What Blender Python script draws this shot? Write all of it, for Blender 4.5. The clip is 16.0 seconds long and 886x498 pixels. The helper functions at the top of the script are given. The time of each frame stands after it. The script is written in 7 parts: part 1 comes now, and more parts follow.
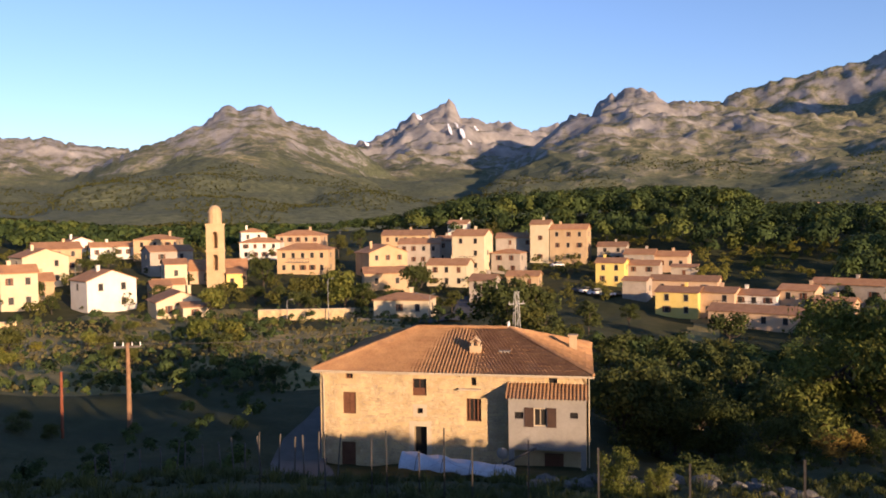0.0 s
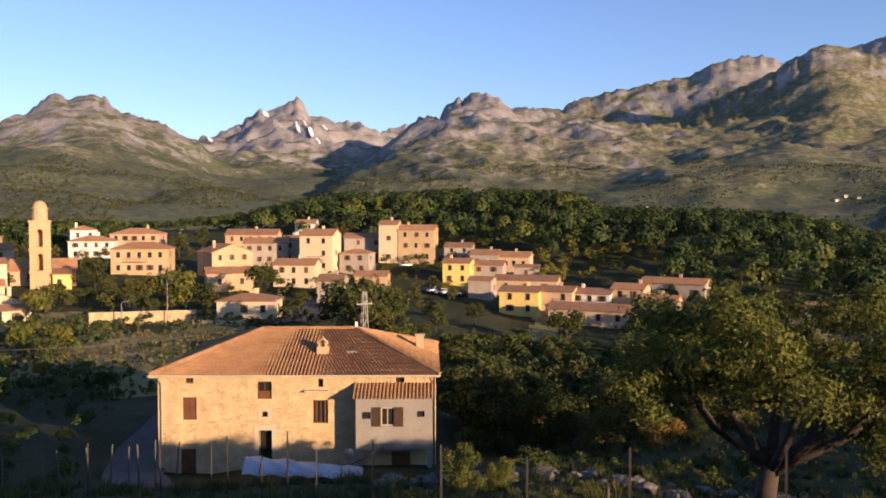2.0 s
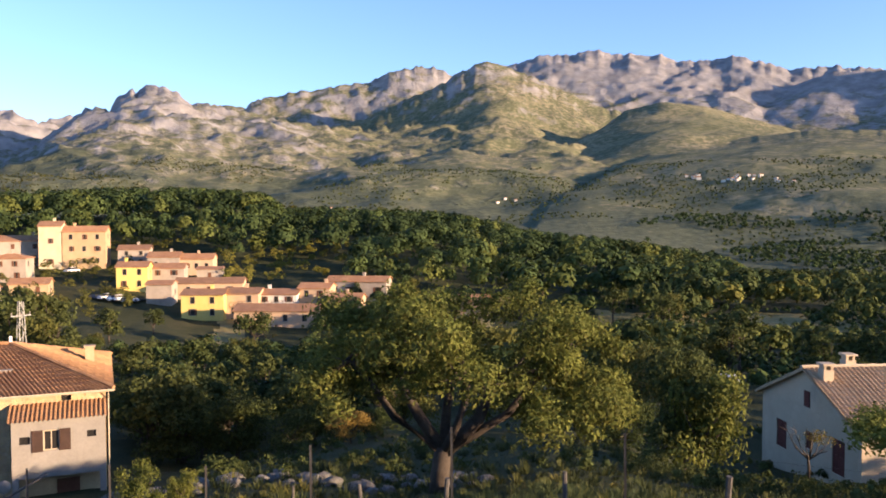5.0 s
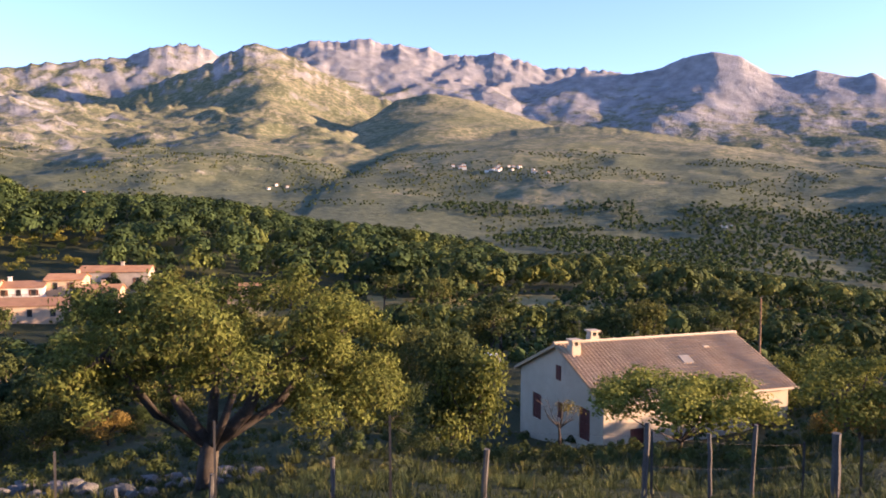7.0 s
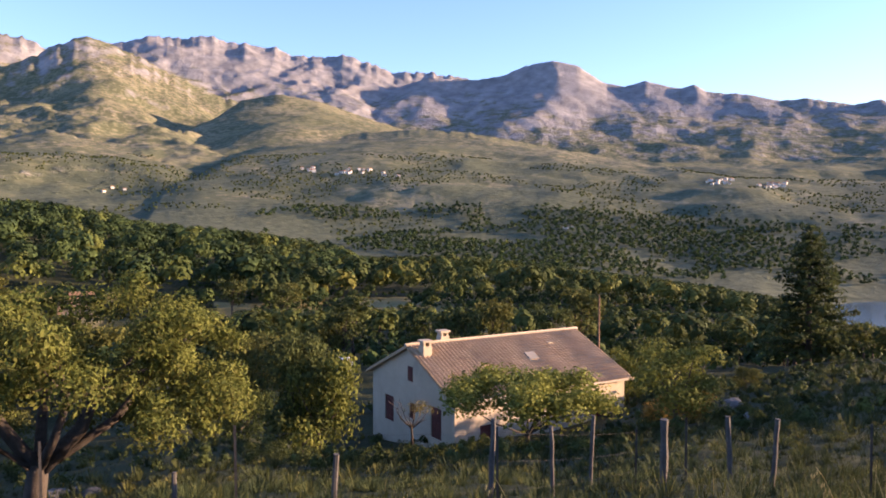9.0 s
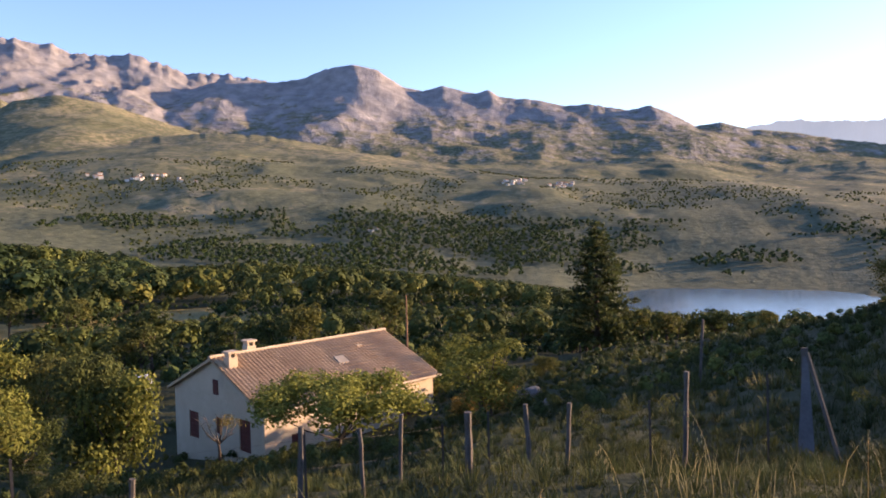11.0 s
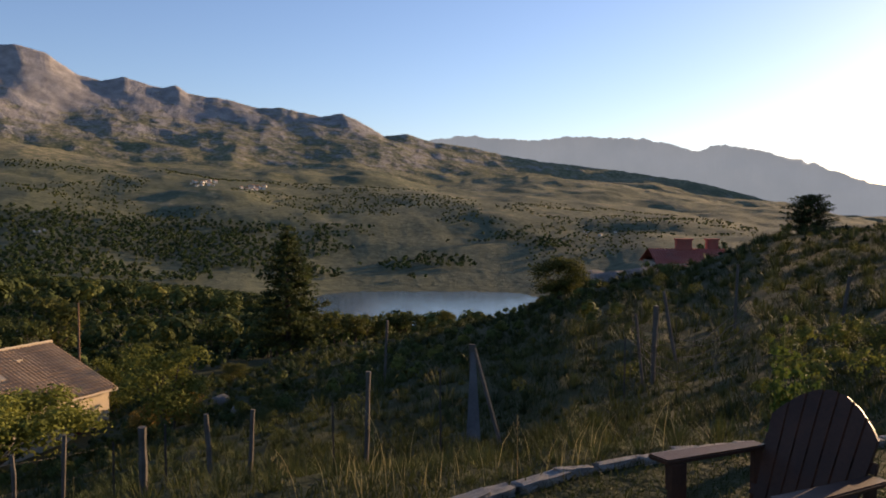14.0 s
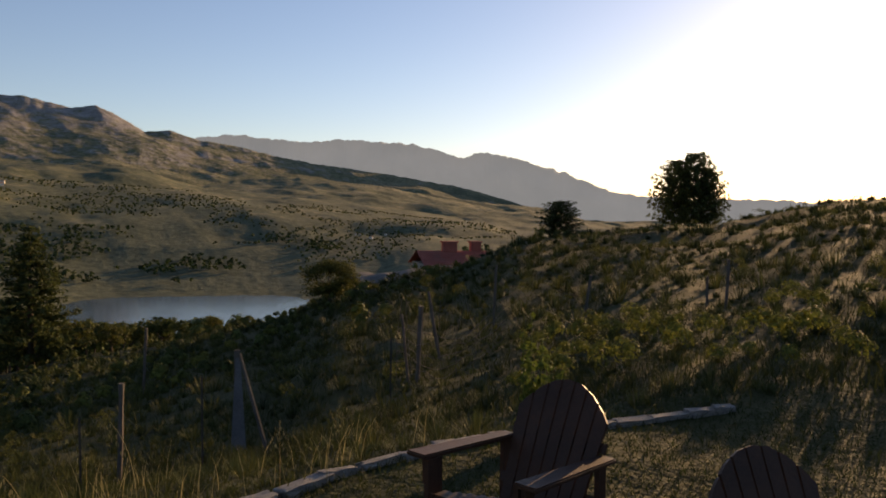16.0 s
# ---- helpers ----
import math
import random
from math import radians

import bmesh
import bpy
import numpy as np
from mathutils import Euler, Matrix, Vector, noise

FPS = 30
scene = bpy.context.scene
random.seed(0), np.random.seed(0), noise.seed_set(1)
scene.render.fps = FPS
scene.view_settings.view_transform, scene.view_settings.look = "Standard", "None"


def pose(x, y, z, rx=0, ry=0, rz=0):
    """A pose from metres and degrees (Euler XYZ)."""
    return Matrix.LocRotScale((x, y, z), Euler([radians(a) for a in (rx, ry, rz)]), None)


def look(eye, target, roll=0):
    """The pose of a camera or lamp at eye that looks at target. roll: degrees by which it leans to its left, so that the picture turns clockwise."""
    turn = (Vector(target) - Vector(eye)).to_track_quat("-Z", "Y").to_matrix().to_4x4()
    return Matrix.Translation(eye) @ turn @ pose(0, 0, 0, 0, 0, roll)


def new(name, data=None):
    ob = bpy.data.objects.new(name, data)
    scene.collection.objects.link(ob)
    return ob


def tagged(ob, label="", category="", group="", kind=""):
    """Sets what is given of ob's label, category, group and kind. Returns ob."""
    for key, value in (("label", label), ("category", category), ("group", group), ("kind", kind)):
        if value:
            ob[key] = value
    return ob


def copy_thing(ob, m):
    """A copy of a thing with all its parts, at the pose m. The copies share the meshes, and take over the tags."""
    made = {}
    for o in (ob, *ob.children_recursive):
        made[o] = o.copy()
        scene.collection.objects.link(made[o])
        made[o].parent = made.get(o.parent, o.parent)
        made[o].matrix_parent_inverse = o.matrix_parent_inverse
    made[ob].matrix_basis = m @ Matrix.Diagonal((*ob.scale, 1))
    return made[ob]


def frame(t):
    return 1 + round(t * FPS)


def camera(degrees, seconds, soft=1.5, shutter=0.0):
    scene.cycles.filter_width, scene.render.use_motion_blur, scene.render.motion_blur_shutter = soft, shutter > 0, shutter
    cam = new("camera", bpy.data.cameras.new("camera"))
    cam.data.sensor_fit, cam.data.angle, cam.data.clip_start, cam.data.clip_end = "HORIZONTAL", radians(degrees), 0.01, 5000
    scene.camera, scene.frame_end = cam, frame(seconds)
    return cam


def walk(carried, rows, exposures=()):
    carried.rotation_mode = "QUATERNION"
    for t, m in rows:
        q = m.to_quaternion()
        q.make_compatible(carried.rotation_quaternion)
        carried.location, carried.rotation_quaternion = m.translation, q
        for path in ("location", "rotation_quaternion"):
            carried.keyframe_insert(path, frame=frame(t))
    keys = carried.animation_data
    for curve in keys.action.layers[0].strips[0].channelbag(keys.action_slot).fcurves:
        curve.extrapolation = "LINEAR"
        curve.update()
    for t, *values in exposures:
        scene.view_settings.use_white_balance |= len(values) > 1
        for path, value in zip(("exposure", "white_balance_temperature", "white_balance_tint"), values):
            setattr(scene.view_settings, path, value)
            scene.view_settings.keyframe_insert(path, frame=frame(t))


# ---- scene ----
# ---- camera: a slow turn on the spot, the camera held a forearm ahead of the body ----
EYE_Z, ARM = 1.70, 0.20
TURN = [
    (0, 0.00, -2.15, -0.68),
    (0.5, -2.27, -2.07, -0.60),
    (1, -5.64, -2.44, -0.06),
    (1.5, -8.17, -2.35, -0.19),
    (2, -10.92, -2.21, -0.02),
    (2.5, -15.47, -2.52, 0.22),
    (3, -19.84, -2.63, 0.47),
    (3.5, -24.74, -2.99, 0.61),
    (3.7, -25.47, -3.08, 0.50),
    (5.8, -40.69, -2.65, 0.07),
    (6, -42.61, -3.11, 0.24),
    (6.5, -46.53, -3.47, 0.36),
    (7, -49.67, -3.10, 0.34),
    (7.5, -50.95, -2.62, 0.07),
    (8, -53.68, -2.49, 0.00),
    (8.5, -56.82, -2.51, 0.38),
    (9, -60.41, -2.85, 0.15),
    (11.5, -77.37, -2.80, -1.46),
    (12, -80.56, -2.99, -1.30),
    (12.5, -84.87, -2.93, -0.53),
    (13, -88.38, -2.99, -0.38),
    (13.5, -92.64, -3.03, 0.11),
    (14, -96.34, -2.67, 0.09),
    (14.5, -100.17, -2.13, 0.25),
    (15, -103.69, -2.38, 0.21),
    (15.5, -108.06, -2.39, 0.46),
    (16, -112.73, -2.38, 0.71),
]


def held(yaw, pitch, roll):
    a = radians(yaw)
    turn = Matrix.Rotation(a, 4, "Z") @ Matrix.Rotation(radians(90 + pitch), 4, "X") @ Matrix.Rotation(radians(roll), 4, "Z")
    return Matrix.Translation((-ARM * math.sin(a), ARM * math.cos(a), EYE_Z)) @ turn


cam = camera(58.41, 16.0, 1.8)
walk(cam, [(t, held(y, p, r)) for t, y, p, r in TURN],
     exposures=[(0.0, 0.93, 6400, 31), (2.0, 0.93, 6400, 32), (3.0, 0.98, 6300, 30), (3.5, 1.15, 6100, 26), (6.0, 1.92, 6200, 36), (6.5, 2.1, 6300, 40), (7.0, 1.95, 6250, 39), (8.0, 1.8, 6200, 38), (9.0, 1.82, 6200, 38), (12.5, 1.4, 6750, 33), (14.5, 0.65, 7200, 28), (16.0, 0.55, 8000, 28)])

# ---- sky and evening sun ----
SUN_AZ, SUN_EL = -145.0, 9.6
world = bpy.data.worlds.new("sky")
scene.world = world
world.use_nodes = True
sky = world.node_tree.nodes.new("ShaderNodeTexSky")
sky.sky_type, sky.sun_disc = "NISHITA", False
sky.sun_elevation, sky.sun_rotation = radians(SUN_EL), radians(-SUN_AZ)
sky.altitude, sky.air_density, sky.dust_density, sky.ozone_density = 500, 1.0, 0.55, 3.2
back = world.node_tree.nodes["Background"]
back.inputs["Strength"].default_value = 0.122
world.node_tree.links.new(sky.outputs["Color"], back.inputs["Color"])
sun = new("sun", bpy.data.lights.new("sun", "SUN"))
sun.data.energy, sun.data.angle, sun.data.color = 5.0, radians(0.6), (1.0, 0.745, 0.41)
sa, se = radians(SUN_AZ), radians(SUN_EL)
TO_SUN = Vector((-math.sin(sa) * math.cos(se), math.cos(sa) * math.cos(se), math.sin(se)))
sun.matrix_world = look(TO_SUN * 60, (0, 0, 0))


# ---- helpers for materials ----
def ramp(nt, fac, stops):
    n = nt.nodes.new("ShaderNodeValToRGB")
    while len(n.color_ramp.elements) < len(stops):
        n.color_ramp.elements.new(0.5)
    for e, (p, c) in zip(n.color_ramp.elements, stops):
        e.position, e.color = p, (*c, 1.0) if len(c) == 3 else c
    nt.links.new(fac, n.inputs["Fac"])
    return n.outputs["Color"]


def noise_tex(nt, vec, scale, detail=5.0, rough=0.6):
    n = nt.nodes.new("ShaderNodeTexNoise")
    n.inputs["Scale"].default_value, n.inputs["Detail"].default_value, n.inputs["Roughness"].default_value = scale, detail, rough
    nt.links.new(vec, n.inputs["Vector"])
    return n.outputs["Fac"]


def mix(nt, fac, a, b, kind="MIX"):
    n = nt.nodes.new("ShaderNodeMix")
    n.data_type, n.blend_type = "RGBA", kind
    for sock, v in ((n.inputs["Factor"], fac), (n.inputs["A"], a), (n.inputs["B"], b)):
        if isinstance(v, (int, float)):
            sock.default_value = v
        elif isinstance(v, tuple):
            sock.default_value = (*v, 1.0)
        else:
            nt.links.new(v, sock)
    return n.outputs["Result"]


def calc(nt, op, a, b=0.0):
    n = nt.nodes.new("ShaderNodeMath")
    n.operation, n.use_clamp = op, False
    for sock, v in zip(n.inputs, (a, b)):
        if isinstance(v, (int, float)):
            sock.default_value = v
        else:
            nt.links.new(v, sock)
    return n.outputs[0]


def start(name, rough=0.85, metal=0.0):
    m = bpy.data.materials.new(name)
    m.use_nodes = True
    nt = m.node_tree
    b = nt.nodes["Principled BSDF"]
    b.inputs["Roughness"].default_value, b.inputs["Metallic"].default_value = rough, metal
    b.inputs["Specular IOR Level"].default_value = 0.25
    return m, nt, b


def bump(nt, b, height, dist, strength=1.0):
    n = nt.nodes.new("ShaderNodeBump")
    n.inputs["Distance"].default_value, n.inputs["Strength"].default_value = dist, strength
    nt.links.new(height, n.inputs["Height"])
    nt.links.new(n.outputs["Normal"], b.inputs["Normal"])


def spots(nt):
    """Place in the world, and the thing's own place."""
    return nt.nodes.new("ShaderNodeNewGeometry").outputs["Position"], nt.nodes.new("ShaderNodeTexCoord").outputs["Object"]


def grainy(name, dark, light, scale, fine, rough=0.85, depth=0.01, stain=None, vary=0.0, metal=0.0):
    """A surface of two tones, with blotches and fine grain and a little relief."""
    m, nt, b = start(name, rough, metal)
    world_p, own_p = spots(nt)
    big, small = noise_tex(nt, own_p, scale), noise_tex(nt, own_p, fine, 3.0)
    col = ramp(nt, calc(nt, "ADD", calc(nt, "MULTIPLY", big, 0.65), calc(nt, "MULTIPLY", small, 0.35)), [(0.32, dark), (0.68, light)])
    if stain:
        col = mix(nt, ramp(nt, noise_tex(nt, own_p, scale * 0.45, 6.0, 0.7), [(0.55, (0, 0, 0)), (0.7, (0.7, 0.7, 0.7))]), col, stain)
    if vary:
        info = nt.nodes.new("ShaderNodeObjectInfo").outputs["Random"]
        col = mix(nt, 1.0, col, ramp(nt, info, [(0.0, (1 - vary,) * 3), (1.0, (1.0, 1.0 - vary * 0.2, 1.0 - vary * 0.4))]), "MULTIPLY")
    nt.links.new(col, b.inputs["Base Color"])
    bump(nt, b, small, depth)
    return m


# ---- materials ----
def land_material(name, stops, far):
    """Grass, dry grass, scrub and bare rock, by patches and by steepness."""
    m, nt, b = start(name, 0.95)
    b.inputs["Specular IOR Level"].default_value = 0.1
    p, own = spots(nt)
    s = 1.0 if not far else 0.02
    patch, mid, fine = noise_tex(nt, p, 0.05 * s if not far else 0.0035, 6.0, 0.62), noise_tex(nt, p, 0.35 if not far else 0.018, 6.0, 0.65), noise_tex(nt, p, 3.0 if not far else 0.09, 4.0, 0.7)
    v = calc(nt, "ADD", calc(nt, "ADD", calc(nt, "MULTIPLY", patch, 0.5), calc(nt, "MULTIPLY", mid, 0.3)), calc(nt, "MULTIPLY", fine, 0.25))
    col = ramp(nt, v, stops)
    if far:
        geo = nt.nodes.new("ShaderNodeNewGeometry")
        sep = nt.nodes.new("ShaderNodeSeparateXYZ")
        nt.links.new(geo.outputs["Normal"], sep.inputs[0])
        sp = nt.nodes.new("ShaderNodeSeparateXYZ")
        nt.links.new(p, sp.inputs[0])
        steep = calc(nt, "SUBTRACT", 1.0, sep.outputs["Z"])
        high = calc(nt, "MULTIPLY", sp.outputs["Z"], 0.0011)
        west = calc(nt, "MINIMUM", calc(nt, "MAXIMUM", calc(nt, "MULTIPLY", calc(nt, "SUBTRACT", 1500.0, sp.outputs["X"]), 0.0007), 0.0), 0.42)
        east = calc(nt, "MINIMUM", calc(nt, "MAXIMUM", calc(nt, "MULTIPLY", calc(nt, "SUBTRACT", sp.outputs["X"], 2600.0), 0.0007), 0.0), 0.36)
        rocky = calc(nt, "ADD", calc(nt, "ADD", calc(nt, "MULTIPLY", steep, 1.9), calc(nt, "ADD", calc(nt, "MULTIPLY", high, 0.55), calc(nt, "ADD", west, east))), calc(nt, "MULTIPLY", calc(nt, "SUBTRACT", mid, 0.5), 1.1))
        rock = ramp(nt, noise_tex(nt, p, 0.014, 6.0, 0.62), [(0.3, (0.18, 0.172, 0.165)), (0.5, (0.25, 0.24, 0.23)), (0.7, (0.34, 0.325, 0.305))])
        bare = ramp(nt, rocky, [(0.58, (0, 0, 0)), (0.86, (1, 1, 1))])
        col = mix(nt, bare, col, rock)
        shrub = ramp(nt, calc(nt, "ADD", calc(nt, "MULTIPLY", noise_tex(nt, p, 0.06, 3.0, 0.6), 0.6), calc(nt, "MULTIPLY", noise_tex(nt, p, 0.007, 4.0, 0.6), 0.4)), [(0.46, (0, 0, 0)), (0.53, (0.8, 0.8, 0.8))])
        col = mix(nt, calc(nt, "MULTIPLY", shrub, calc(nt, "SUBTRACT", 1.0, bare)), col, (0.075, 0.088, 0.045))
        wood = ramp(nt, calc(nt, "ADD", calc(nt, "SUBTRACT", calc(nt, "ADD", noise_tex(nt, p, 0.006, 7.0, 0.7), calc(nt, "MINIMUM", calc(nt, "MAXIMUM", calc(nt, "MULTIPLY", calc(nt, "SUBTRACT", 350.0, sp.outputs["X"]), 0.0004), 0.0), 0.12)), high), calc(nt, "MULTIPLY", fine, 0.25)), [(0.50, (0, 0, 0)), (0.58, (1, 1, 1))])
        col = mix(nt, wood, col, ramp(nt, fine, [(0.35, (0.055, 0.068, 0.04)), (0.65, (0.12, 0.13, 0.075))]))
        relief = calc(nt, "ADD", calc(nt, "MULTIPLY", fine, 0.35), calc(nt, "MULTIPLY", calc(nt, "ADD", fine, calc(nt, "MULTIPLY", noise_tex(nt, p, 0.03, 6.0, 0.7), 2.2)), bare))
        bump(nt, b, relief, 11.0, 0.42)
    else:
        bump(nt, b, fine, 0.12)
    nt.links.new(col, b.inputs["Base Color"])
    return m


M_MEADOW = land_material("meadow", [(0.36, (0.018, 0.025, 0.010)), (0.52, (0.040, 0.045, 0.018)), (0.64, (0.070, 0.066, 0.030)), (0.76, (0.125, 0.105, 0.052))], False)
M_FIELD = land_material("dry_field", [(0.36, (0.10, 0.095, 0.035)), (0.50, (0.21, 0.175, 0.07)), (0.62, (0.32, 0.25, 0.11)), (0.74, (0.40, 0.31, 0.15))], False)
M_MOUNT = land_material("mountain_land", [(0.34, (0.10, 0.108, 0.058)), (0.48, (0.17, 0.165, 0.09)), (0.58, (0.25, 0.22, 0.13)), (0.70, (0.36, 0.295, 0.18))], True)
M_STONE = grainy("granite_rubble", (0.34, 0.24, 0.118), (0.60, 0.46, 0.25), 0.8, 14.0, 0.9, 0.02, (0.20, 0.15, 0.10))
M_RENDER = grainy("grey_render", (0.20, 0.182, 0.155), (0.275, 0.252, 0.217), 0.7, 9.0, 0.9, 0.006, (0.17, 0.15, 0.125))
M_CREAM = grainy("cream_render", (0.39, 0.315, 0.215), (0.50, 0.41, 0.285), 0.6, 12.0, 0.9, 0.006, (0.29, 0.24, 0.18))
M_TILE = grainy("terracotta_tile", (0.21, 0.105, 0.048), (0.39, 0.22, 0.10), 0.9, 7.0, 0.85, 0.01, (0.20, 0.12, 0.08))
M_TILE_PALE = grainy("pale_brown_tile", (0.35, 0.235, 0.13), (0.49, 0.35, 0.205), 0.9, 7.0, 0.85, 0.01, (0.24, 0.165, 0.10))
M_WOOD = grainy("brown_painted_wood", (0.09, 0.035, 0.018), (0.16, 0.07, 0.035), 2.0, 25.0, 0.6)
M_MAROON = grainy("maroon_painted_wood", (0.07, 0.018, 0.015), (0.12, 0.035, 0.025), 2.0, 25.0, 0.6)
# Near-black colour; inside rooms and the doorway it paints their darkness.
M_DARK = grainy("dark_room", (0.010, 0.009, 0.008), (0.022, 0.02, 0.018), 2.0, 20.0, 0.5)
M_WHITE = grainy("white_paint", (0.66, 0.63, 0.58), (0.80, 0.78, 0.73), 1.0, 16.0, 0.7)
M_POST = grainy("weathered_grey_wood", (0.045, 0.04, 0.034), (0.135, 0.12, 0.10), 3.0, 40.0, 0.9, 0.004)
M_STEEL = grainy("rusty_steel", (0.035, 0.032, 0.03), (0.085, 0.078, 0.07), 5.0, 60.0, 0.6, 0.001, None, 0.0, 0.5)
M_CHAIR = grainy("dark_stained_wood", (0.030, 0.014, 0.009), (0.075, 0.032, 0.018), 4.0, 60.0, 0.55, 0.002)
M_BARK = grainy("bark", (0.03, 0.024, 0.018), (0.095, 0.075, 0.057), 3.0, 30.0, 0.95, 0.02)
M_ROAD = grainy("worn_asphalt", (0.05, 0.048, 0.045), (0.09, 0.085, 0.08), 0.6, 12.0, 0.9, 0.004)


def leaf_material(name, dark, light, by_tree=False):
    m, nt, b = start(name, 0.75)
    b.inputs["Specular IOR Level"].default_value = 0.08
    geo = nt.nodes.new("ShaderNodeNewGeometry")
    p = geo.outputs["Position"]
    v = calc(nt, "ADD", calc(nt, "MULTIPLY", geo.outputs["Random Per Island"], 0.38), calc(nt, "MULTIPLY", noise_tex(nt, p, 0.22, 4.0), 0.62))
    info = nt.nodes.new("ShaderNodeObjectInfo").outputs["Random"]
    col = mix(nt, 1.0, ramp(nt, v, [(0.2, dark), (0.8, light)]), ramp(nt, info, [(0.0, (0.7, 0.8, 0.7)), (0.6, (1.0, 1.0, 0.9)), (1.0, (1.3, 1.1, 0.8))]), "MULTIPLY")
    if by_tree:
        tone = nt.nodes.new("ShaderNodeAttribute")
        tone.attribute_name = "tone"
        col = mix(nt, 1.0, col, ramp(nt, tone.outputs["Fac"], [(0.0, (0.5, 0.6, 0.6)), (0.45, (0.9, 1.0, 0.9)), (0.8, (1.25, 1.25, 0.95)), (1.0, (1.7, 1.45, 0.95))]), "MULTIPLY")
    nt.links.new(col, b.inputs["Base Color"])
    tr = nt.nodes.new("ShaderNodeBsdfTranslucent")
    nt.links.new(col, tr.inputs["Color"])
    ms = nt.nodes.new("ShaderNodeMixShader")
    ms.inputs[0].default_value = 0.14 if by_tree else 0.30
    nt.links.new(b.outputs[0], ms.inputs[1])
    nt.links.new(tr.outputs[0], ms.inputs[2])
    nt.links.new(ms.outputs[0], nt.nodes["Material Output"].inputs["Surface"])
    return m


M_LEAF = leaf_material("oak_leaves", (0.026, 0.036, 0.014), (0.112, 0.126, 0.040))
M_WOODLAND = leaf_material("woodland_leaves", (0.030, 0.042, 0.018), (0.092, 0.114, 0.044), True)
M_TUSSOCK = leaf_material("tussock_grass", (0.030, 0.040, 0.018), (0.082, 0.092, 0.042), True)
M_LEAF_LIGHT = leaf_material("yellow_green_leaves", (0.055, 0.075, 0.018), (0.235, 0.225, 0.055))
M_ACACIA = leaf_material("acacia_leaves", (0.11, 0.12, 0.025), (0.34, 0.31, 0.075))
M_NEEDLE = leaf_material("pine_needles", (0.026, 0.038, 0.016), (0.09, 0.105, 0.038))
M_DRY = leaf_material("dry_leaves", (0.11, 0.085, 0.025), (0.26, 0.19, 0.06))
M_STRAW = leaf_material("dry_grass_blades", (0.085, 0.078, 0.032), (0.24, 0.195, 0.095))
M_SEED = leaf_material("pale_seed_heads", (0.20, 0.17, 0.085), (0.42, 0.35, 0.19))
M_BLADE = leaf_material("green_grass_blades", (0.020, 0.029, 0.009), (0.066, 0.072, 0.026))


# ---- mesh helpers ----
def mesh_of(name, bm, mats, smooth=False):
    me = bpy.data.meshes.new(name)
    bm.to_mesh(me)
    bm.free()
    for m in (mats if isinstance(mats, (list, tuple)) else [mats]):
        me.materials.append(m)
    if smooth:
        me.shade_smooth()
    return me


def part(name, bm, material, parent, label="", smooth=False):
    ob = new(name, bm if isinstance(bm, bpy.types.Mesh) else mesh_of(name, bm, material, smooth))
    ob.parent = parent
    return tagged(ob, label)


def thing(name, m, label, category, group="", kind=""):
    ob = new(name)
    ob.empty_display_size = 0.2
    ob.matrix_world = m
    return tagged(ob, label, category, group, kind)


def box(bm, x0, x1, y0, y1, z0, z1, mat=0):
    v = [bm.verts.new(c) for c in ((x0, y0, z0), (x1, y0, z0), (x1, y1, z0), (x0, y1, z0), (x0, y0, z1), (x1, y0, z1), (x1, y1, z1), (x0, y1, z1))]
    for f in ((3, 2, 1, 0), (4, 5, 6, 7), (0, 1, 5, 4), (1, 2, 6, 5), (2, 3, 7, 6), (3, 0, 4, 7)):
        bm.faces.new([v[i] for i in f]).material_index = mat
    return v


def boxed(*sizes):
    bm = bmesh.new()
    box(bm, *sizes)
    return bm


def slab(bm, pts, thick):
    """A plate with the given upper outline, and a thickness straight down."""
    top = [bm.verts.new(p) for p in pts]
    low = [bm.verts.new((p[0], p[1], p[2] - thick)) for p in pts]
    bm.faces.new(top)
    bm.faces.new(low[::-1])
    for i in range(len(pts)):
        j = (i + 1) % len(pts)
        bm.faces.new((top[j], top[i], low[i], low[j]))


def tube(bm, path, radii, sides=6):
    """A tapered limb along a path."""
    rings = []
    for i, p in enumerate(path):
        d = (Vector(path[min(i + 1, len(path) - 1)]) - Vector(path[max(i - 1, 0)])).normalized()
        u = d.orthogonal().normalized()
        w = d.cross(u)
        rings.append([bm.verts.new(Vector(p) + radii[i] * (math.cos(a) * u + math.sin(a) * w)) for a in (2 * math.pi * k / sides for k in range(sides))])
    for a, b in zip(rings, rings[1:]):
        for k in range(sides):
            bm.faces.new((a[k], a[(k + 1) % sides], b[(k + 1) % sides], b[k]))
    bm.faces.new(rings[0][::-1])
    bm.faces.new(rings[-1])


def polar(az, r, z=0.0):
    return Vector((-r * math.sin(radians(az)), r * math.cos(radians(az)), z))


# ---- the lie of the land ----
RR = np.array([0, 3, 6, 10, 16, 25, 36, 48, 65, 90, 130, 180, 240, 320, 420, 560, 720, 1000, 1500, 2200], float)
SPOKES = {}


def spoke(az, *heights):
    SPOKES[az] = heights


spoke(75, 0, 0, -.2, -.8, -1.5, -2.5, -3.5, -4, -4, -2, 4, 14, 26, 40, 50, 60, 70, 90, 130, 160)
spoke(40, 0, 0, -.5, -1.6, -3.4, -5.6, -8, -9.5, -11, -13, -15, -16, -12, -4, 6, 10, 5, 10, 60, 120)
spoke(20, 0, 0, -.6, -1.7, -3.6, -5.8, -9.5, -12, -13.5, -15, -17, -17, -12.5, -7, -5, -10, -10, 0, 40, 100)
spoke(5, 0, 0, -.7, -1.9, -3.8, -6.5, -10.6, -13, -14.2, -15.5, -17, -17.6, -13.5, -6, -4, -15, -20, -10, 40, 110)
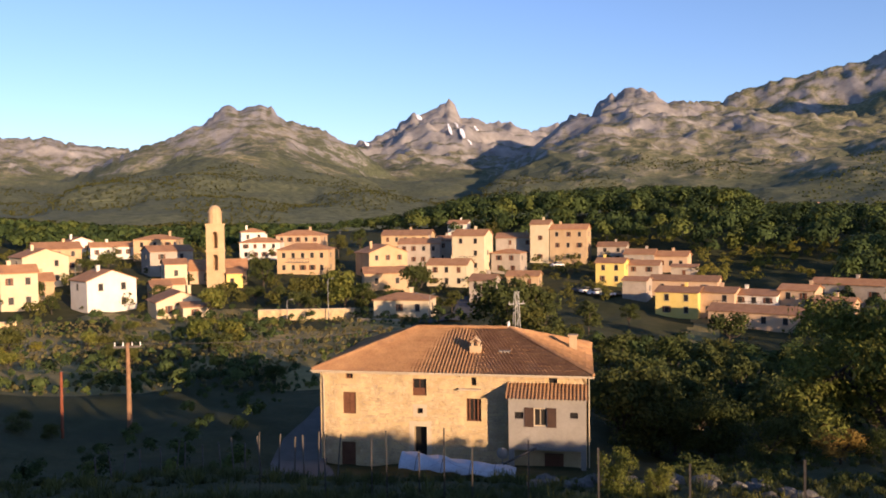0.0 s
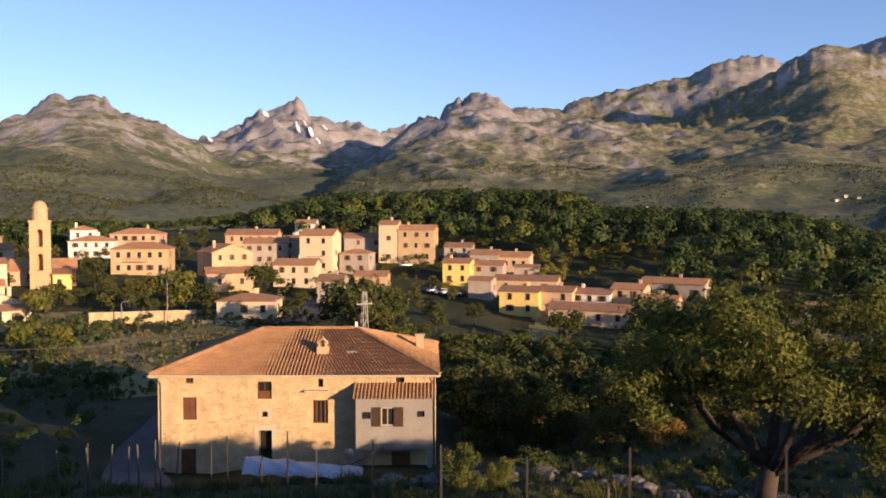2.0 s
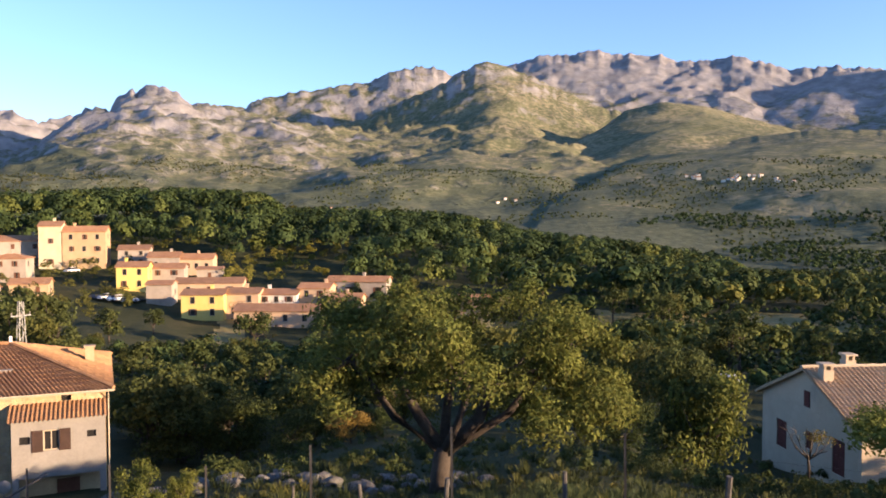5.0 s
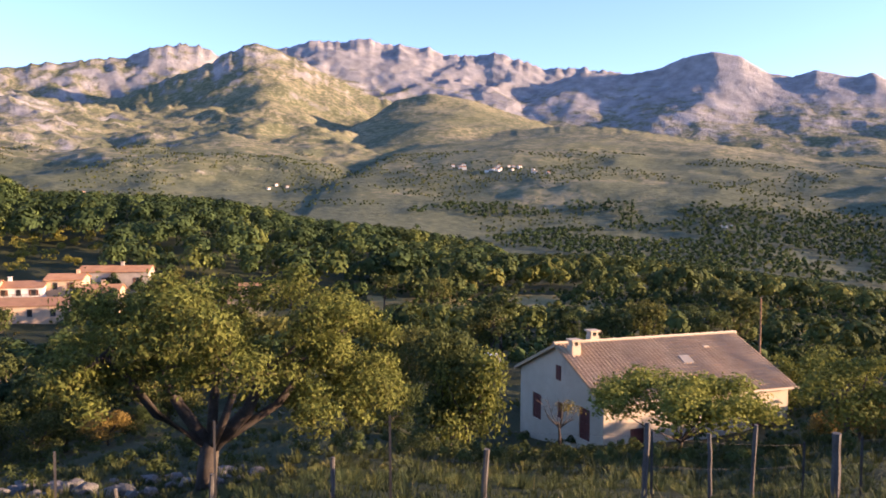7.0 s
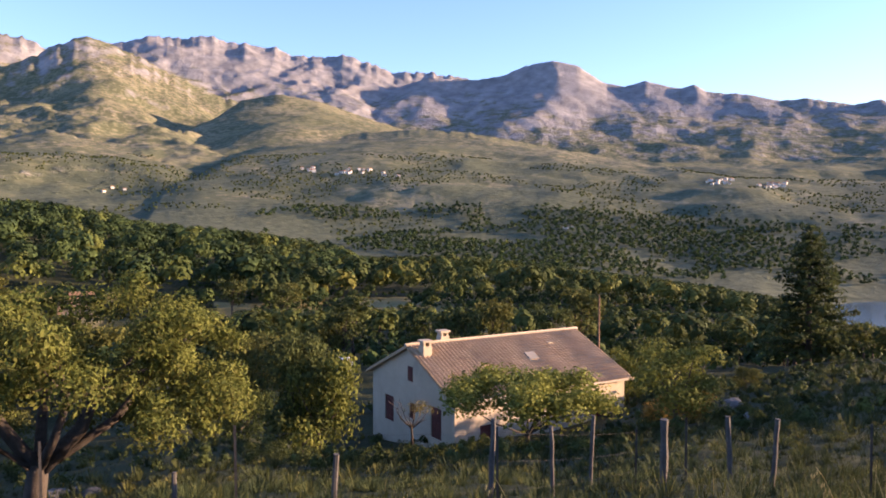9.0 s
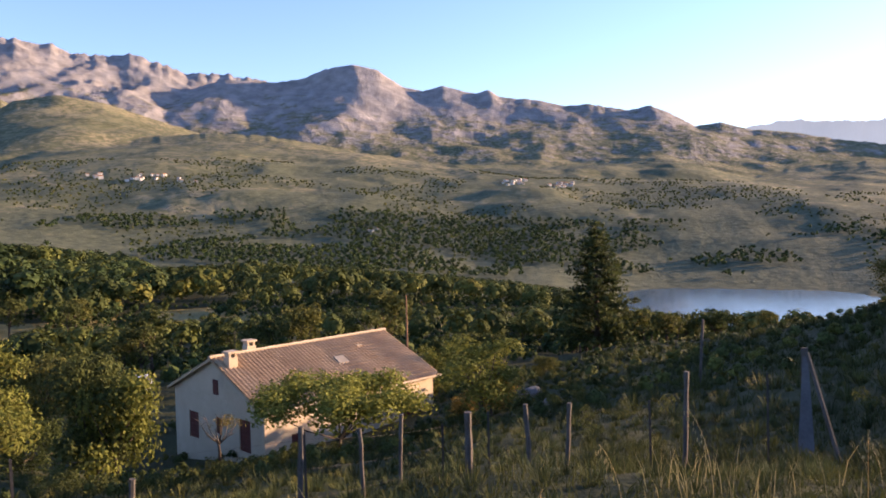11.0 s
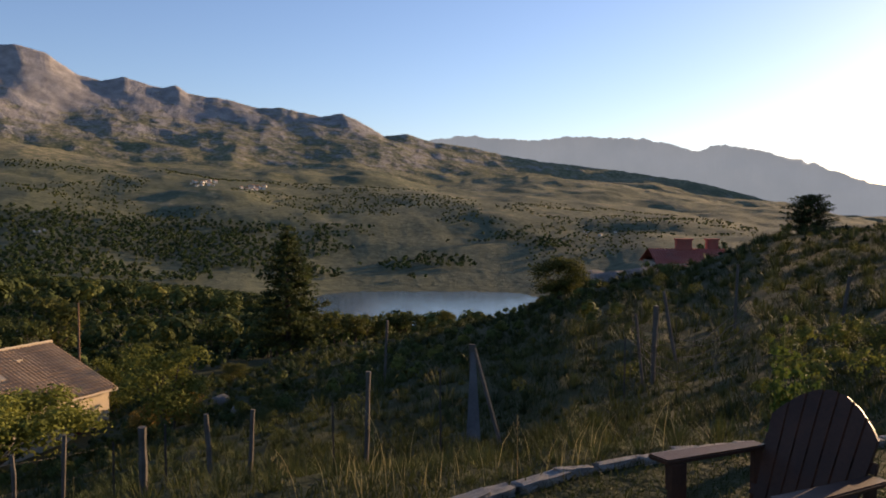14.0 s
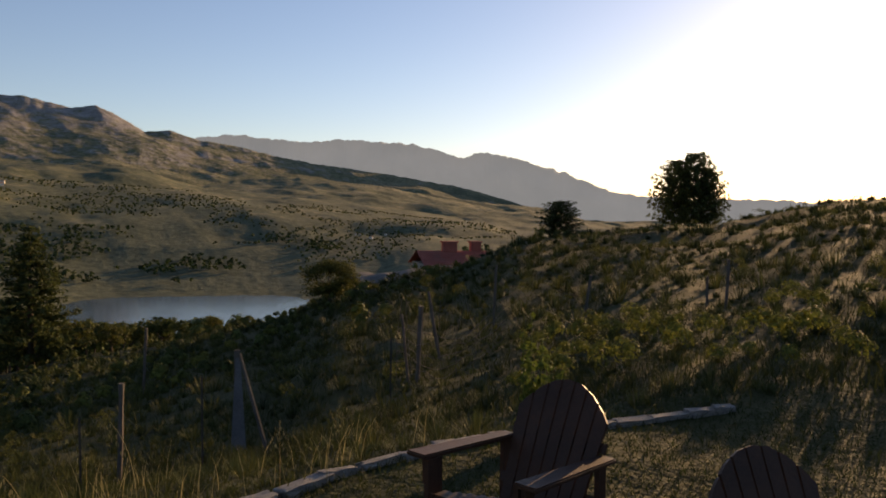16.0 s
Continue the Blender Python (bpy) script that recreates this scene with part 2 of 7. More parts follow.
spoke(-8, 0, 0, -.7, -1.9, -3.9, -6.6, -10.8, -13.2, -15.5, -17.5, -19, -19.5, -15, -7, 2, 0, -15, -10, 30, 110)
spoke(-18, 0, 0, -.7, -1.9, -3.9, -6.3, -9.8, -13, -17, -20, -22, -21.5, -16, -4, 9, 5, -10, -10, 30, 110)
spoke(-22, 0, 0, -.7, -1.95, -4, -6.4, -9.5, -12.5, -16.3, -19.6, -22, -21.3, -16, -7, -.5, 0, -12, -8, 35, 113)
spoke(-30, 0, 0, -.7, -2.0, -4.1, -6.6, -9, -11.5, -15, -19, -22, -21, -15, -8, -2, 0, -15, -5, 45, 120)
spoke(-42, 0, 0, -.7, -1.8, -3.7, -6.0, -8.3, -10.6, -13, -18, -22, -22, -19, -17, -15, -20, -20, -5, 50, 120)
spoke(-55, 0, 0, -.7, -1.9, -3.8, -6.5, -9.7, -12.3, -13.6, -16, -20, -22, -24, -28, -34, -44, -40, -12, 50, 130)
spoke(-68, 0, 0, -.6, -1.8, -3.6, -6.1, -9.2, -11.5, -13, -15.5, -20, -22, -24, -28, -36, -46, -45, -15, 45, 130)
spoke(-80, 0, 0, -.4, -1.4, -2.8, -4.8, -7.0, -8.8, -11.5, -15, -21, -22, -26, -34, -46, -58, -58, -25, 35, 120)
spoke(-90, 0, 0, -.25, -1.5, -2.4, -3.8, -5.3, -6.8, -9, -14, -23, -32, -42, -54, -67, -73, -70, -38, 30, 115)
spoke(-100, 0, 0, -.2, -1.25, -1.9, -2.8, -3.8, -4.9, -7.2, -13, -26, -38, -50, -62, -72, -74, -70, -40, 5, 35)
spoke(-107, 0, 0, -.1, -.8, -1.1, -1.5, -1.9, -2.9, -6, -13, -26, -38, -50, -60, -69, -69, -64, -40, -15, 5)
spoke(-112, 0, 0, -.05, -.55, -.8, -1.0, -1.15, -2.1, -5.0, -10, -18, -29, -41, -52, -60, -60, -54, -35, -25, -15)
spoke(-120, 0, 0, 0, -.3, -.4, -.2, .35, .4, -.6, -4, -10, -20, -32, -42, -50, -50, -45, -30, -30, -25)
spoke(-130, 0, 0, 0, .1, .2, .4, .8, 1.1, 1.0, .4, -4, -14, -26, -36, -44, -44, -40, -30, -30, -30)
spoke(-141, 0, 0, .1, .3, .7, 1.4, 2.1, 2.7, 2.9, 2.4, -2, -10, -20, -28, -34, -30, -20, -30, -20, -25)
spoke(-155, 0, 0, .1, .5, 1.4, 3.2, 5.2, 6.5, 7.0, 6.5, 4, 0, -5, -10, -10, 0, 10, 20, 40, 60)
spoke(-185, 0, 0, .1, .4, 1.0, 2.2, 4, 6, 8, 11, 15, 20, 25, 30, 40, 50, 60, 80, 110, 140)
spoke(-240, 0, 0, .1, .2, .4, 1.0, 2, 3, 5, 8, 14, 22, 30, 40, 50, 60, 70, 90, 130, 160)
SP_AZ = np.array(sorted(SPOKES))
SP_Z = np.array([SPOKES[a] for a in SP_AZ], float)
SP_AZ = np.concatenate([SP_AZ, [SP_AZ[0] + 360.0]])
SP_Z = np.concatenate([SP_Z, SP_Z[:1]])


def lattice(ix, iy):
    n = (ix.astype(np.int64) * 374761393 + iy.astype(np.int64) * 668265263) & 0xFFFFFFFF
    n = ((n ^ (n >> 13)) * 1274126177) & 0xFFFFFFFF
    return ((n ^ (n >> 16)) & 0xFFFF) / 32767.5 - 1.0


def value_noise(x, y):
    ix, iy = np.floor(x), np.floor(y)
    fx, fy = x - ix, y - iy
    fx, fy = fx * fx * fx * (fx * (6 * fx - 15) + 10), fy * fy * fy * (fy * (6 * fy - 15) + 10)
    a, b, c, d = lattice(ix, iy), lattice(ix + 1, iy), lattice(ix, iy + 1), lattice(ix + 1, iy + 1)
    return (a + (b - a) * fx) * (1 - fy) + (c + (d - c) * fx) * fy


def fbm(x, y, octaves=5, gain=0.5):
    s, amp = 0.0, 1.0
    for k in range(octaves):
        s, amp = s + amp * value_noise(x + 17.3 * k, y - 9.1 * k), amp * gain
        x, y = 1.9 * x + 0.5 * y, 1.9 * y - 0.5 * x
    return s


def ridged(x, y, octaves=5):
    s, amp = 0.0, 1.0
    for k in range(octaves):
        s, amp = s + amp * (1 - 2 * np.abs(value_noise(x + 31.7 * k, y + 5.3 * k))), amp * 0.52
        x, y = 2.03 * x + 0.3 * y, 2.03 * y - 0.3 * x
    return s


def smooth_between(u):
    u = np.clip(u, 0, 1)
    return u * u * (3 - 2 * u)


def base_land(az, r):
    az = (az - SP_AZ[0]) % 360.0 + SP_AZ[0]
    i = np.clip(np.searchsorted(SP_AZ, az, side="right") - 1, 0, len(SP_AZ) - 2)
    u = smooth_between((az - SP_AZ[i]) / (SP_AZ[i + 1] - SP_AZ[i]))
    lr, lk = np.log(np.clip(r, 0, 2200) + 4), np.log(RR + 4)
    j = np.clip(np.searchsorted(lk, lr, side="right") - 1, 0, len(RR) - 2)
    v = np.clip((lr - lk[j]) / (lk[j + 1] - lk[j]), 0, 1)

    def along(k):
        z0, z1 = SP_Z[k, j], SP_Z[k, j + 1]
        m0 = (z1 - SP_Z[k, np.maximum(j - 1, 0)]) / (lk[j + 1] - lk[np.maximum(j - 1, 0)]) * (lk[j + 1] - lk[j])
        jn = np.minimum(j + 2, len(RR) - 1)
        m1 = (SP_Z[k, jn] - z0) / (lk[jn] - lk[j]) * (lk[j + 1] - lk[j])
        return (2 * v**3 - 3 * v**2 + 1) * z0 + (v**3 - 2 * v**2 + v) * m0 + (3 * v**2 - 2 * v**3) * z1 + (v**3 - v**2) * m1
    return along(i) * (1 - u) + along(i + 1) * u


# Mountain crests: azimuth and elevation of the sky-line, with the crest's distance and where its slope begins.
CRESTS = []


def crest(dist, foot, bend, rough, *line):
    a = np.array(line, float).reshape(-1, 2)
    a = np.concatenate([[[a[0, 0] + 7, -2]], a, [[a[-1, 0] - 7, -2]]])
    CRESTS.append((dist, foot, bend, rough, a[::-1, 0], a[::-1, 1]))


crest(4600, 3200, 1.0, 1.0, 42, 4, 36, 5.2, 29, 5.4, 26.3, 5.5, 23.8, 5.0, 21.6, 5.0, 19, 3)
crest(3000, 900, 1.25, 1.0, 26, 2.6, 21.2, 4.9, 18.9, 5.7, 16.3, 6.9, 15.4, 7.9, 14.7, 8.0, 14.2, 7.7, 13.4, 8.0, 12.9, 8.2, 12.0, 8.0, 11.5, 7.2,
      8.9, 6.6, 7.7, 5.9, 6.4, 5.2, 5.0, 4.2, 3.4, 2.8, 0, 0)
crest(4600, 2600, 1.1, 1.3, 9, 5.0, 6.4, 5.4, 4.9, 5.8, 3.3, 6.6, 2.5, 7.3, 0.5, 7.9, -0.5, 8.4, -0.9, 8.3, -1.3, 7.4, -3.2, 6.9, -5.0, 6.8, -6.4, 6.3, -8.2, 6.6, -9.4, 6.8, -12, 6)
crest(3400, 1000, 1.2, 1.4, 1, 0, -2.3, 2.3, -5.6, 4.3, -8.2, 6.4, -9.4, 7.3, -10.6, 7.1, -11.0, 8.0, -12.2, 8.6, -13.5, 9.0, -14.7, 8.7, -15.6, 8.0, -17.7, 7.8, -19.5, 7.5,
      -21.5, 6.9, -24, 6.6, -27.9, 6.4, -30.7, 6.7, -33.5, 7.0, -38, 6, -44, 5)
# the shaded ridge behind the grassy spur
crest(4450, 3550, 1.0, 0.9, -14, 6.5, -17.7, 7.7, -19.5, 7.8, -20.2, 8.3, -22.3, 8.8, -24.4, 9.1, -26.7, 9.5, -28.1, 9.7, -29.7, 10.4, -31.1, 10.7, -32.9, 10.7, -33.9, 10.2, -36, 9.5, -40, 8)
crest(3700, 1500, 1.7, 0.75, -22, 5.8, -25, 6.4, -28, 7.2, -30, 8.2, -33, 9.4, -34.5, 10.3, -35.5, 10.8, -36.4, 11.1, -37.7, 10.8, -39.8, 10.0, -41.3, 9.2, -44, 8.0, -50, 6, -58, 4)
# the rocky knoll before it, and the dark dome beside it
crest(1950, 1050, 1.1, 0.6, -18, 1.2, -20.9, 1.9, -26.2, 3.1, -31.4, 4.5, -33.9, 5.1, -37.5, 4.2, -43.1, 3.1, -48.4, 2.6, -54, 1.8)
crest(2950, 1700, 1.0, 0.25, -41, 4.6, -43.5, 5.8, -44.6, 6.3, -46.2, 7.5, -48.7, 8.0, -51.5, 7.6, -54.3, 6.7, -58.4, 5.4, -63, 4)
crest(4650, 3000, 1.0, 0.8, -33, 8, -37.5, 10.7, -40.5, 11.4, -42.4, 11.4, -44.4, 11.7, -45.6, 11.3, -48.7, 11.2, -49.7, 10.6, -51.4, 10.6, -53.5, 10.8, -54.7, 10.4, -56.7, 9.7, -59.4, 9.7, -62.6, 9.2, -66, 8)
crest(2350, 900, 1.15, 0.3, -46, 4.5, -52, 5.2, -58, 5.7, -62, 5.6, -68, 4.5, -74, 3.2, -79, 2.3, -88, 1.9, -95, 1.5, -101, 1.1, -106, 0.8, -112, 0.2)
crest(4300, 2900, 1.05, 0.25, -55, 8, -59.4, 9.4, -62.6, 9.2, -64.5, 9.5, -66.3, 10.2, -68.2, 10.5, -69.9, 10.1, -71.7, 8.9, -73.2, 8.6, -74.6, 8.9, -76.8, 8.3, -77.9, 8.5, -78.6, 8.0, -81.2, 7.7,
      -83.2, 7.2, -84.8, 7.3, -87.6, 6.7, -89.1, 7.0, -90.9, 6.1, -92.1, 5.4, -93.7, 5.6, -95.6, 5.0, -98, 4.7, -101, 4.0, -105, 3.4, -109, 2.9, -114, 2.1, -118, 1.0, -122, -.4, -126, -1.5)
crest(3500, 1900, 1.0, 0.3, -92, 1.6, -98, 2.4, -103, 2.6, -108, 2.1, -113, 1.2, -118, .2, -123, -.8, -130, -1.5, -160, -1.5)


def land(az, r):
    """Height of the land at an azimuth in degrees (left is positive) and a distance."""
    az, r = np.asarray(az, float), np.asarray(r, float)
    z = base_land(az, r)
    x, y = -r * np.sin(np.radians(az)), r * np.cos(np.radians(az))
    z = z + 0.05 * fbm(x * 0.9, y * 0.9, 3) * smooth_between((r - 4) / 6) + 0.35 * fbm(x * 0.13, y * 0.13, 3) * smooth_between((r - 12) / 40)
    z = z + 14 * fbm(x * 0.004, y * 0.004, 4) * smooth_between((r - 750) / 500)
    wrapped = (az + 250.0) % 360.0 - 250.0
    plain = z
    plain_el = np.degrees(np.arctan2(plain - EYE_Z, np.maximum(r, 1)))
    sway, spur = fbm(x / 1000.0, y / 1000.0, 3), ridged(x / 900.0 + 3, y / 900.0, 4)
    crag, rubble = ridged(x / 260.0, y / 260.0 + 9, 4), ridged(x / 75.0, y / 75.0 + 5, 3)
    for dist, foot, bend, rough, la, le in CRESTS:
        u = np.clip((r - foot) / (dist - foot), 0, 1)
        low = 1 - smooth_between((u - 0.74) / 0.24)
        # below the crest the spurs wander sideways and lose the crest's fine teeth
        here = wrapped + 3.5 * low * sway
        soft = sum(np.interp(here + k, la, le, left=-2, right=-2) for k in (-1.8, -0.9, 0, 0.9, 1.8)) / 5
        sharp = np.interp(wrapped + 3.0 * (1 - u) * (sway + 0.5), la, le, left=-2, right=-2) + 0.12 * rough * fbm(wrapped * 3.4, wrapped * 0 + dist, 4, 0.65)
        el = soft * low + sharp * (1 - low)
        rise = u ** (bend - 0.15)
        e = plain_el + (el - plain_el) * rise + (spur * (0.35 + 0.5 * rough) + crag * 0.62 * rough + rubble * 0.20 * rough) * np.sqrt(u) * np.sqrt(1 - u + 0.004) - 0.35 * np.sqrt(u * (1 - u))
        e = np.where(u < 1, np.minimum(e, sharp - 0.25 * (1 - u)), e)
        h = EYE_Z + r * np.tan(np.radians(e))
        h = np.where(r > dist, EYE_Z + dist * np.tan(np.radians(sharp)) - (r - dist) * 0.8, h)
        z = np.where((r > foot) & (el > plain_el), np.maximum(z, h), z)
    return z


def ground(x, y):
    return float(land(math.degrees(math.atan2(-x, y)), math.hypot(x, y)))


def clearing(az, r):
    """Dry open patches among the woods."""
    wob = 1.2 * fbm(az / 2.0, r / 14.0, 2)
    return ((np.abs(az + 45.6) < 2.2 + wob) & (np.abs(r - 186) < 14)) | ((np.abs(az + 55.9) < 2.8 + wob) & (np.abs(r - 203) < 24))


def build_ground():
    azs = np.concatenate([np.arange(36.0, -152.0, -0.21), np.arange(-152.0, -324.0, -2.0)])
    rs = np.concatenate([0.6 * 1.035 ** np.arange(213), np.arange(925.0, 4950.0, 22.0)])
    A, R = np.meshgrid(azs, rs)
    Z = land(A, R)
    co = np.stack([-R * np.sin(np.radians(A)), R * np.cos(np.radians(A)), Z], -1).reshape(-1, 3)
    n, m = len(rs), len(azs)
    i, j = np.meshgrid(np.arange(n - 1), np.arange(m), indexing="ij")
    k = (j + 1) % m
    quads = np.stack([i * m + j, i * m + k, (i + 1) * m + k, (i + 1) * m + j], -1).reshape(-1, 4)[:, ::-1]
    co = np.concatenate([co, [[0, 0, 0]]])
    hub = np.stack([np.full(m, n * m), (np.arange(m) + 1) % m, np.arange(m)], -1)[:, ::-1]
    me = bpy.data.meshes.new("ground")
    me.vertices.add(len(co))
    me.vertices.foreach_set("co", co.astype(np.float32).ravel())
    me.loops.add(len(quads) * 4 + len(hub) * 3)
    me.loops.foreach_set("vertex_index", np.concatenate([quads.ravel(), hub.ravel()]).astype(np.int32))
    me.polygons.add(len(quads) + len(hub))
    me.polygons.foreach_set("loop_start", np.concatenate([np.arange(len(quads)) * 4, len(quads) * 4 + np.arange(len(hub)) * 3]).astype(np.int32))
    far = np.concatenate([(np.repeat(rs[:-1], m) > 520).astype(np.int32), np.zeros(len(hub), np.int32)])
    me.materials.append(M_MEADOW)
    me.materials.append(M_MOUNT)
    me.materials.append(M_FIELD)
    fields = (A > 2.5) & (R > 78) & (R < 172) & (fbm(A / 5.0, R / 22.0, 2) > -0.35)
    fields |= (A < -14) & (A > -75) & (R > 90) & (R < 210) & (fbm(A / 3.0 + 4, R / 30.0, 2) > 0.45)
    fields |= clearing(A, R)
    far = np.concatenate([np.where(fields[:-1].ravel(), 2, far[:(n - 1) * m]), far[(n - 1) * m:]]).astype(np.int32)
    me.polygons.foreach_set("material_index", far)
    me.update(calc_edges=True)
    me.validate()
    me.shade_smooth()
    return tagged(new("ground", me), "rough grassy hillside, wooded valley and bare rocky mountains", "ground", kind="structure")


build_ground()


def far_range():
    """The plain range behind everything else, towards the sun; its pale haze is an emitted colour."""
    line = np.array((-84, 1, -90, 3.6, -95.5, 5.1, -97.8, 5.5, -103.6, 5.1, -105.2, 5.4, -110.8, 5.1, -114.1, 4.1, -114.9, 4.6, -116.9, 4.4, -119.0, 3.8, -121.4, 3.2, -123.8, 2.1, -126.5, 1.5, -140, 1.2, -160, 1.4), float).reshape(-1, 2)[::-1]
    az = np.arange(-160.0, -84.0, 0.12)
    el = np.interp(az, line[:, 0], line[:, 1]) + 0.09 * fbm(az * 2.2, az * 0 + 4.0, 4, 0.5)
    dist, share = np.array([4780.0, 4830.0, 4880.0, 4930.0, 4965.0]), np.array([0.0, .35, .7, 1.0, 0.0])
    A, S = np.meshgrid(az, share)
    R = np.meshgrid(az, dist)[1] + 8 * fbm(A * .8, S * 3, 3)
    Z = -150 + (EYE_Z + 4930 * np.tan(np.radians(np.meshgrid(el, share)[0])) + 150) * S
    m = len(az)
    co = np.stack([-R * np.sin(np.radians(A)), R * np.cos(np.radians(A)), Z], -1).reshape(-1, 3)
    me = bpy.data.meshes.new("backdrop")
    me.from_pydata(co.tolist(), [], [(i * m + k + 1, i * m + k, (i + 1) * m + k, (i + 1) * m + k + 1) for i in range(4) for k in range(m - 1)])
    me.materials.append(M_HAZE_GLOW)
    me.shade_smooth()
    return tagged(new("backdrop", me), "mountain range with haze painted as a pale blue-grey glow", "mountains", kind="structure")


# The haze over the range is put into the emission colour.
M_HAZE_GLOW, _nt, _b = start("painted_haze_glow", 1.0)
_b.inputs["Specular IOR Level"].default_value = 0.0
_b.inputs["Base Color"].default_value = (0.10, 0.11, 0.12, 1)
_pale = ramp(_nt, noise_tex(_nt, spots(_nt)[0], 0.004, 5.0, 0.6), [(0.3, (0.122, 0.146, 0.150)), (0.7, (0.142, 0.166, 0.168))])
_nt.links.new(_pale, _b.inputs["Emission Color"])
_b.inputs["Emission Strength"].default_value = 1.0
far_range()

# ---- houses ----
WALLS = [grainy("stucco_" + n, d, l, 0.35, 6.0, 0.92, 0.01, s, 0.12) for n, d, l, s in (
    ("ochre", (0.38, 0.26, 0.14), (0.52, 0.38, 0.22), (0.34, 0.23, 0.14)), ("white", (0.60, 0.56, 0.48), (0.74, 0.70, 0.62), (0.55, 0.50, 0.43)),
    ("grey", (0.28, 0.24, 0.19), (0.42, 0.36, 0.29), (0.20, 0.17, 0.14)), ("yellow", (0.66, 0.48, 0.12), (0.78, 0.60, 0.20), (0.55, 0.40, 0.12)),
    ("pink", (0.46, 0.31, 0.19), (0.57, 0.41, 0.26), (0.42, 0.29, 0.2)), ("cream", (0.50, 0.41, 0.26), (0.62, 0.53, 0.36), (0.45, 0.37, 0.26)))]
OCHRE, WHITE, GREY, YELLOW, PINK, CREAM = WALLS
ROOFS = [grainy("old_roof_" + n, d, l, 0.5, 5.0, 0.9, 0.03, s, 0.25) for n, d, l, s in (
    ("red", (0.33, 0.155, 0.07), (0.50, 0.285, 0.145), (0.2, 0.12, 0.08)), ("brown", (0.25, 0.13, 0.07), (0.40, 0.225, 0.12), (0.14, 0.1, 0.075)))]
_window = {}


def village_window(w, h):
    key = (round(w, 1), round(h, 1))
    if key not in _window:
        w, h = key
        f = bmesh.new()
        for s in ((-w / 2 - .08, -w / 2, -.05, .02, -h / 2, h / 2), (w / 2, w / 2 + .08, -.05, .02, -h / 2, h / 2), (-w / 2 - .08, w / 2 + .08, -.05, .02, h / 2, h / 2 + .1), (-w / 2 - .15, w / 2 + .15, -.12, .02, -h / 2 - .1, -h / 2)):
            box(f, *s)
        p = boxed(-w / 2, w / 2, -.01, .02, -h / 2, h / 2)
        s = boxed(-w / 4, w / 4, -.055, 0, -h / 2, h / 2)
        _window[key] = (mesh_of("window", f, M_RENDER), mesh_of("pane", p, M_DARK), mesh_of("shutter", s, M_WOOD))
    return _window[key]


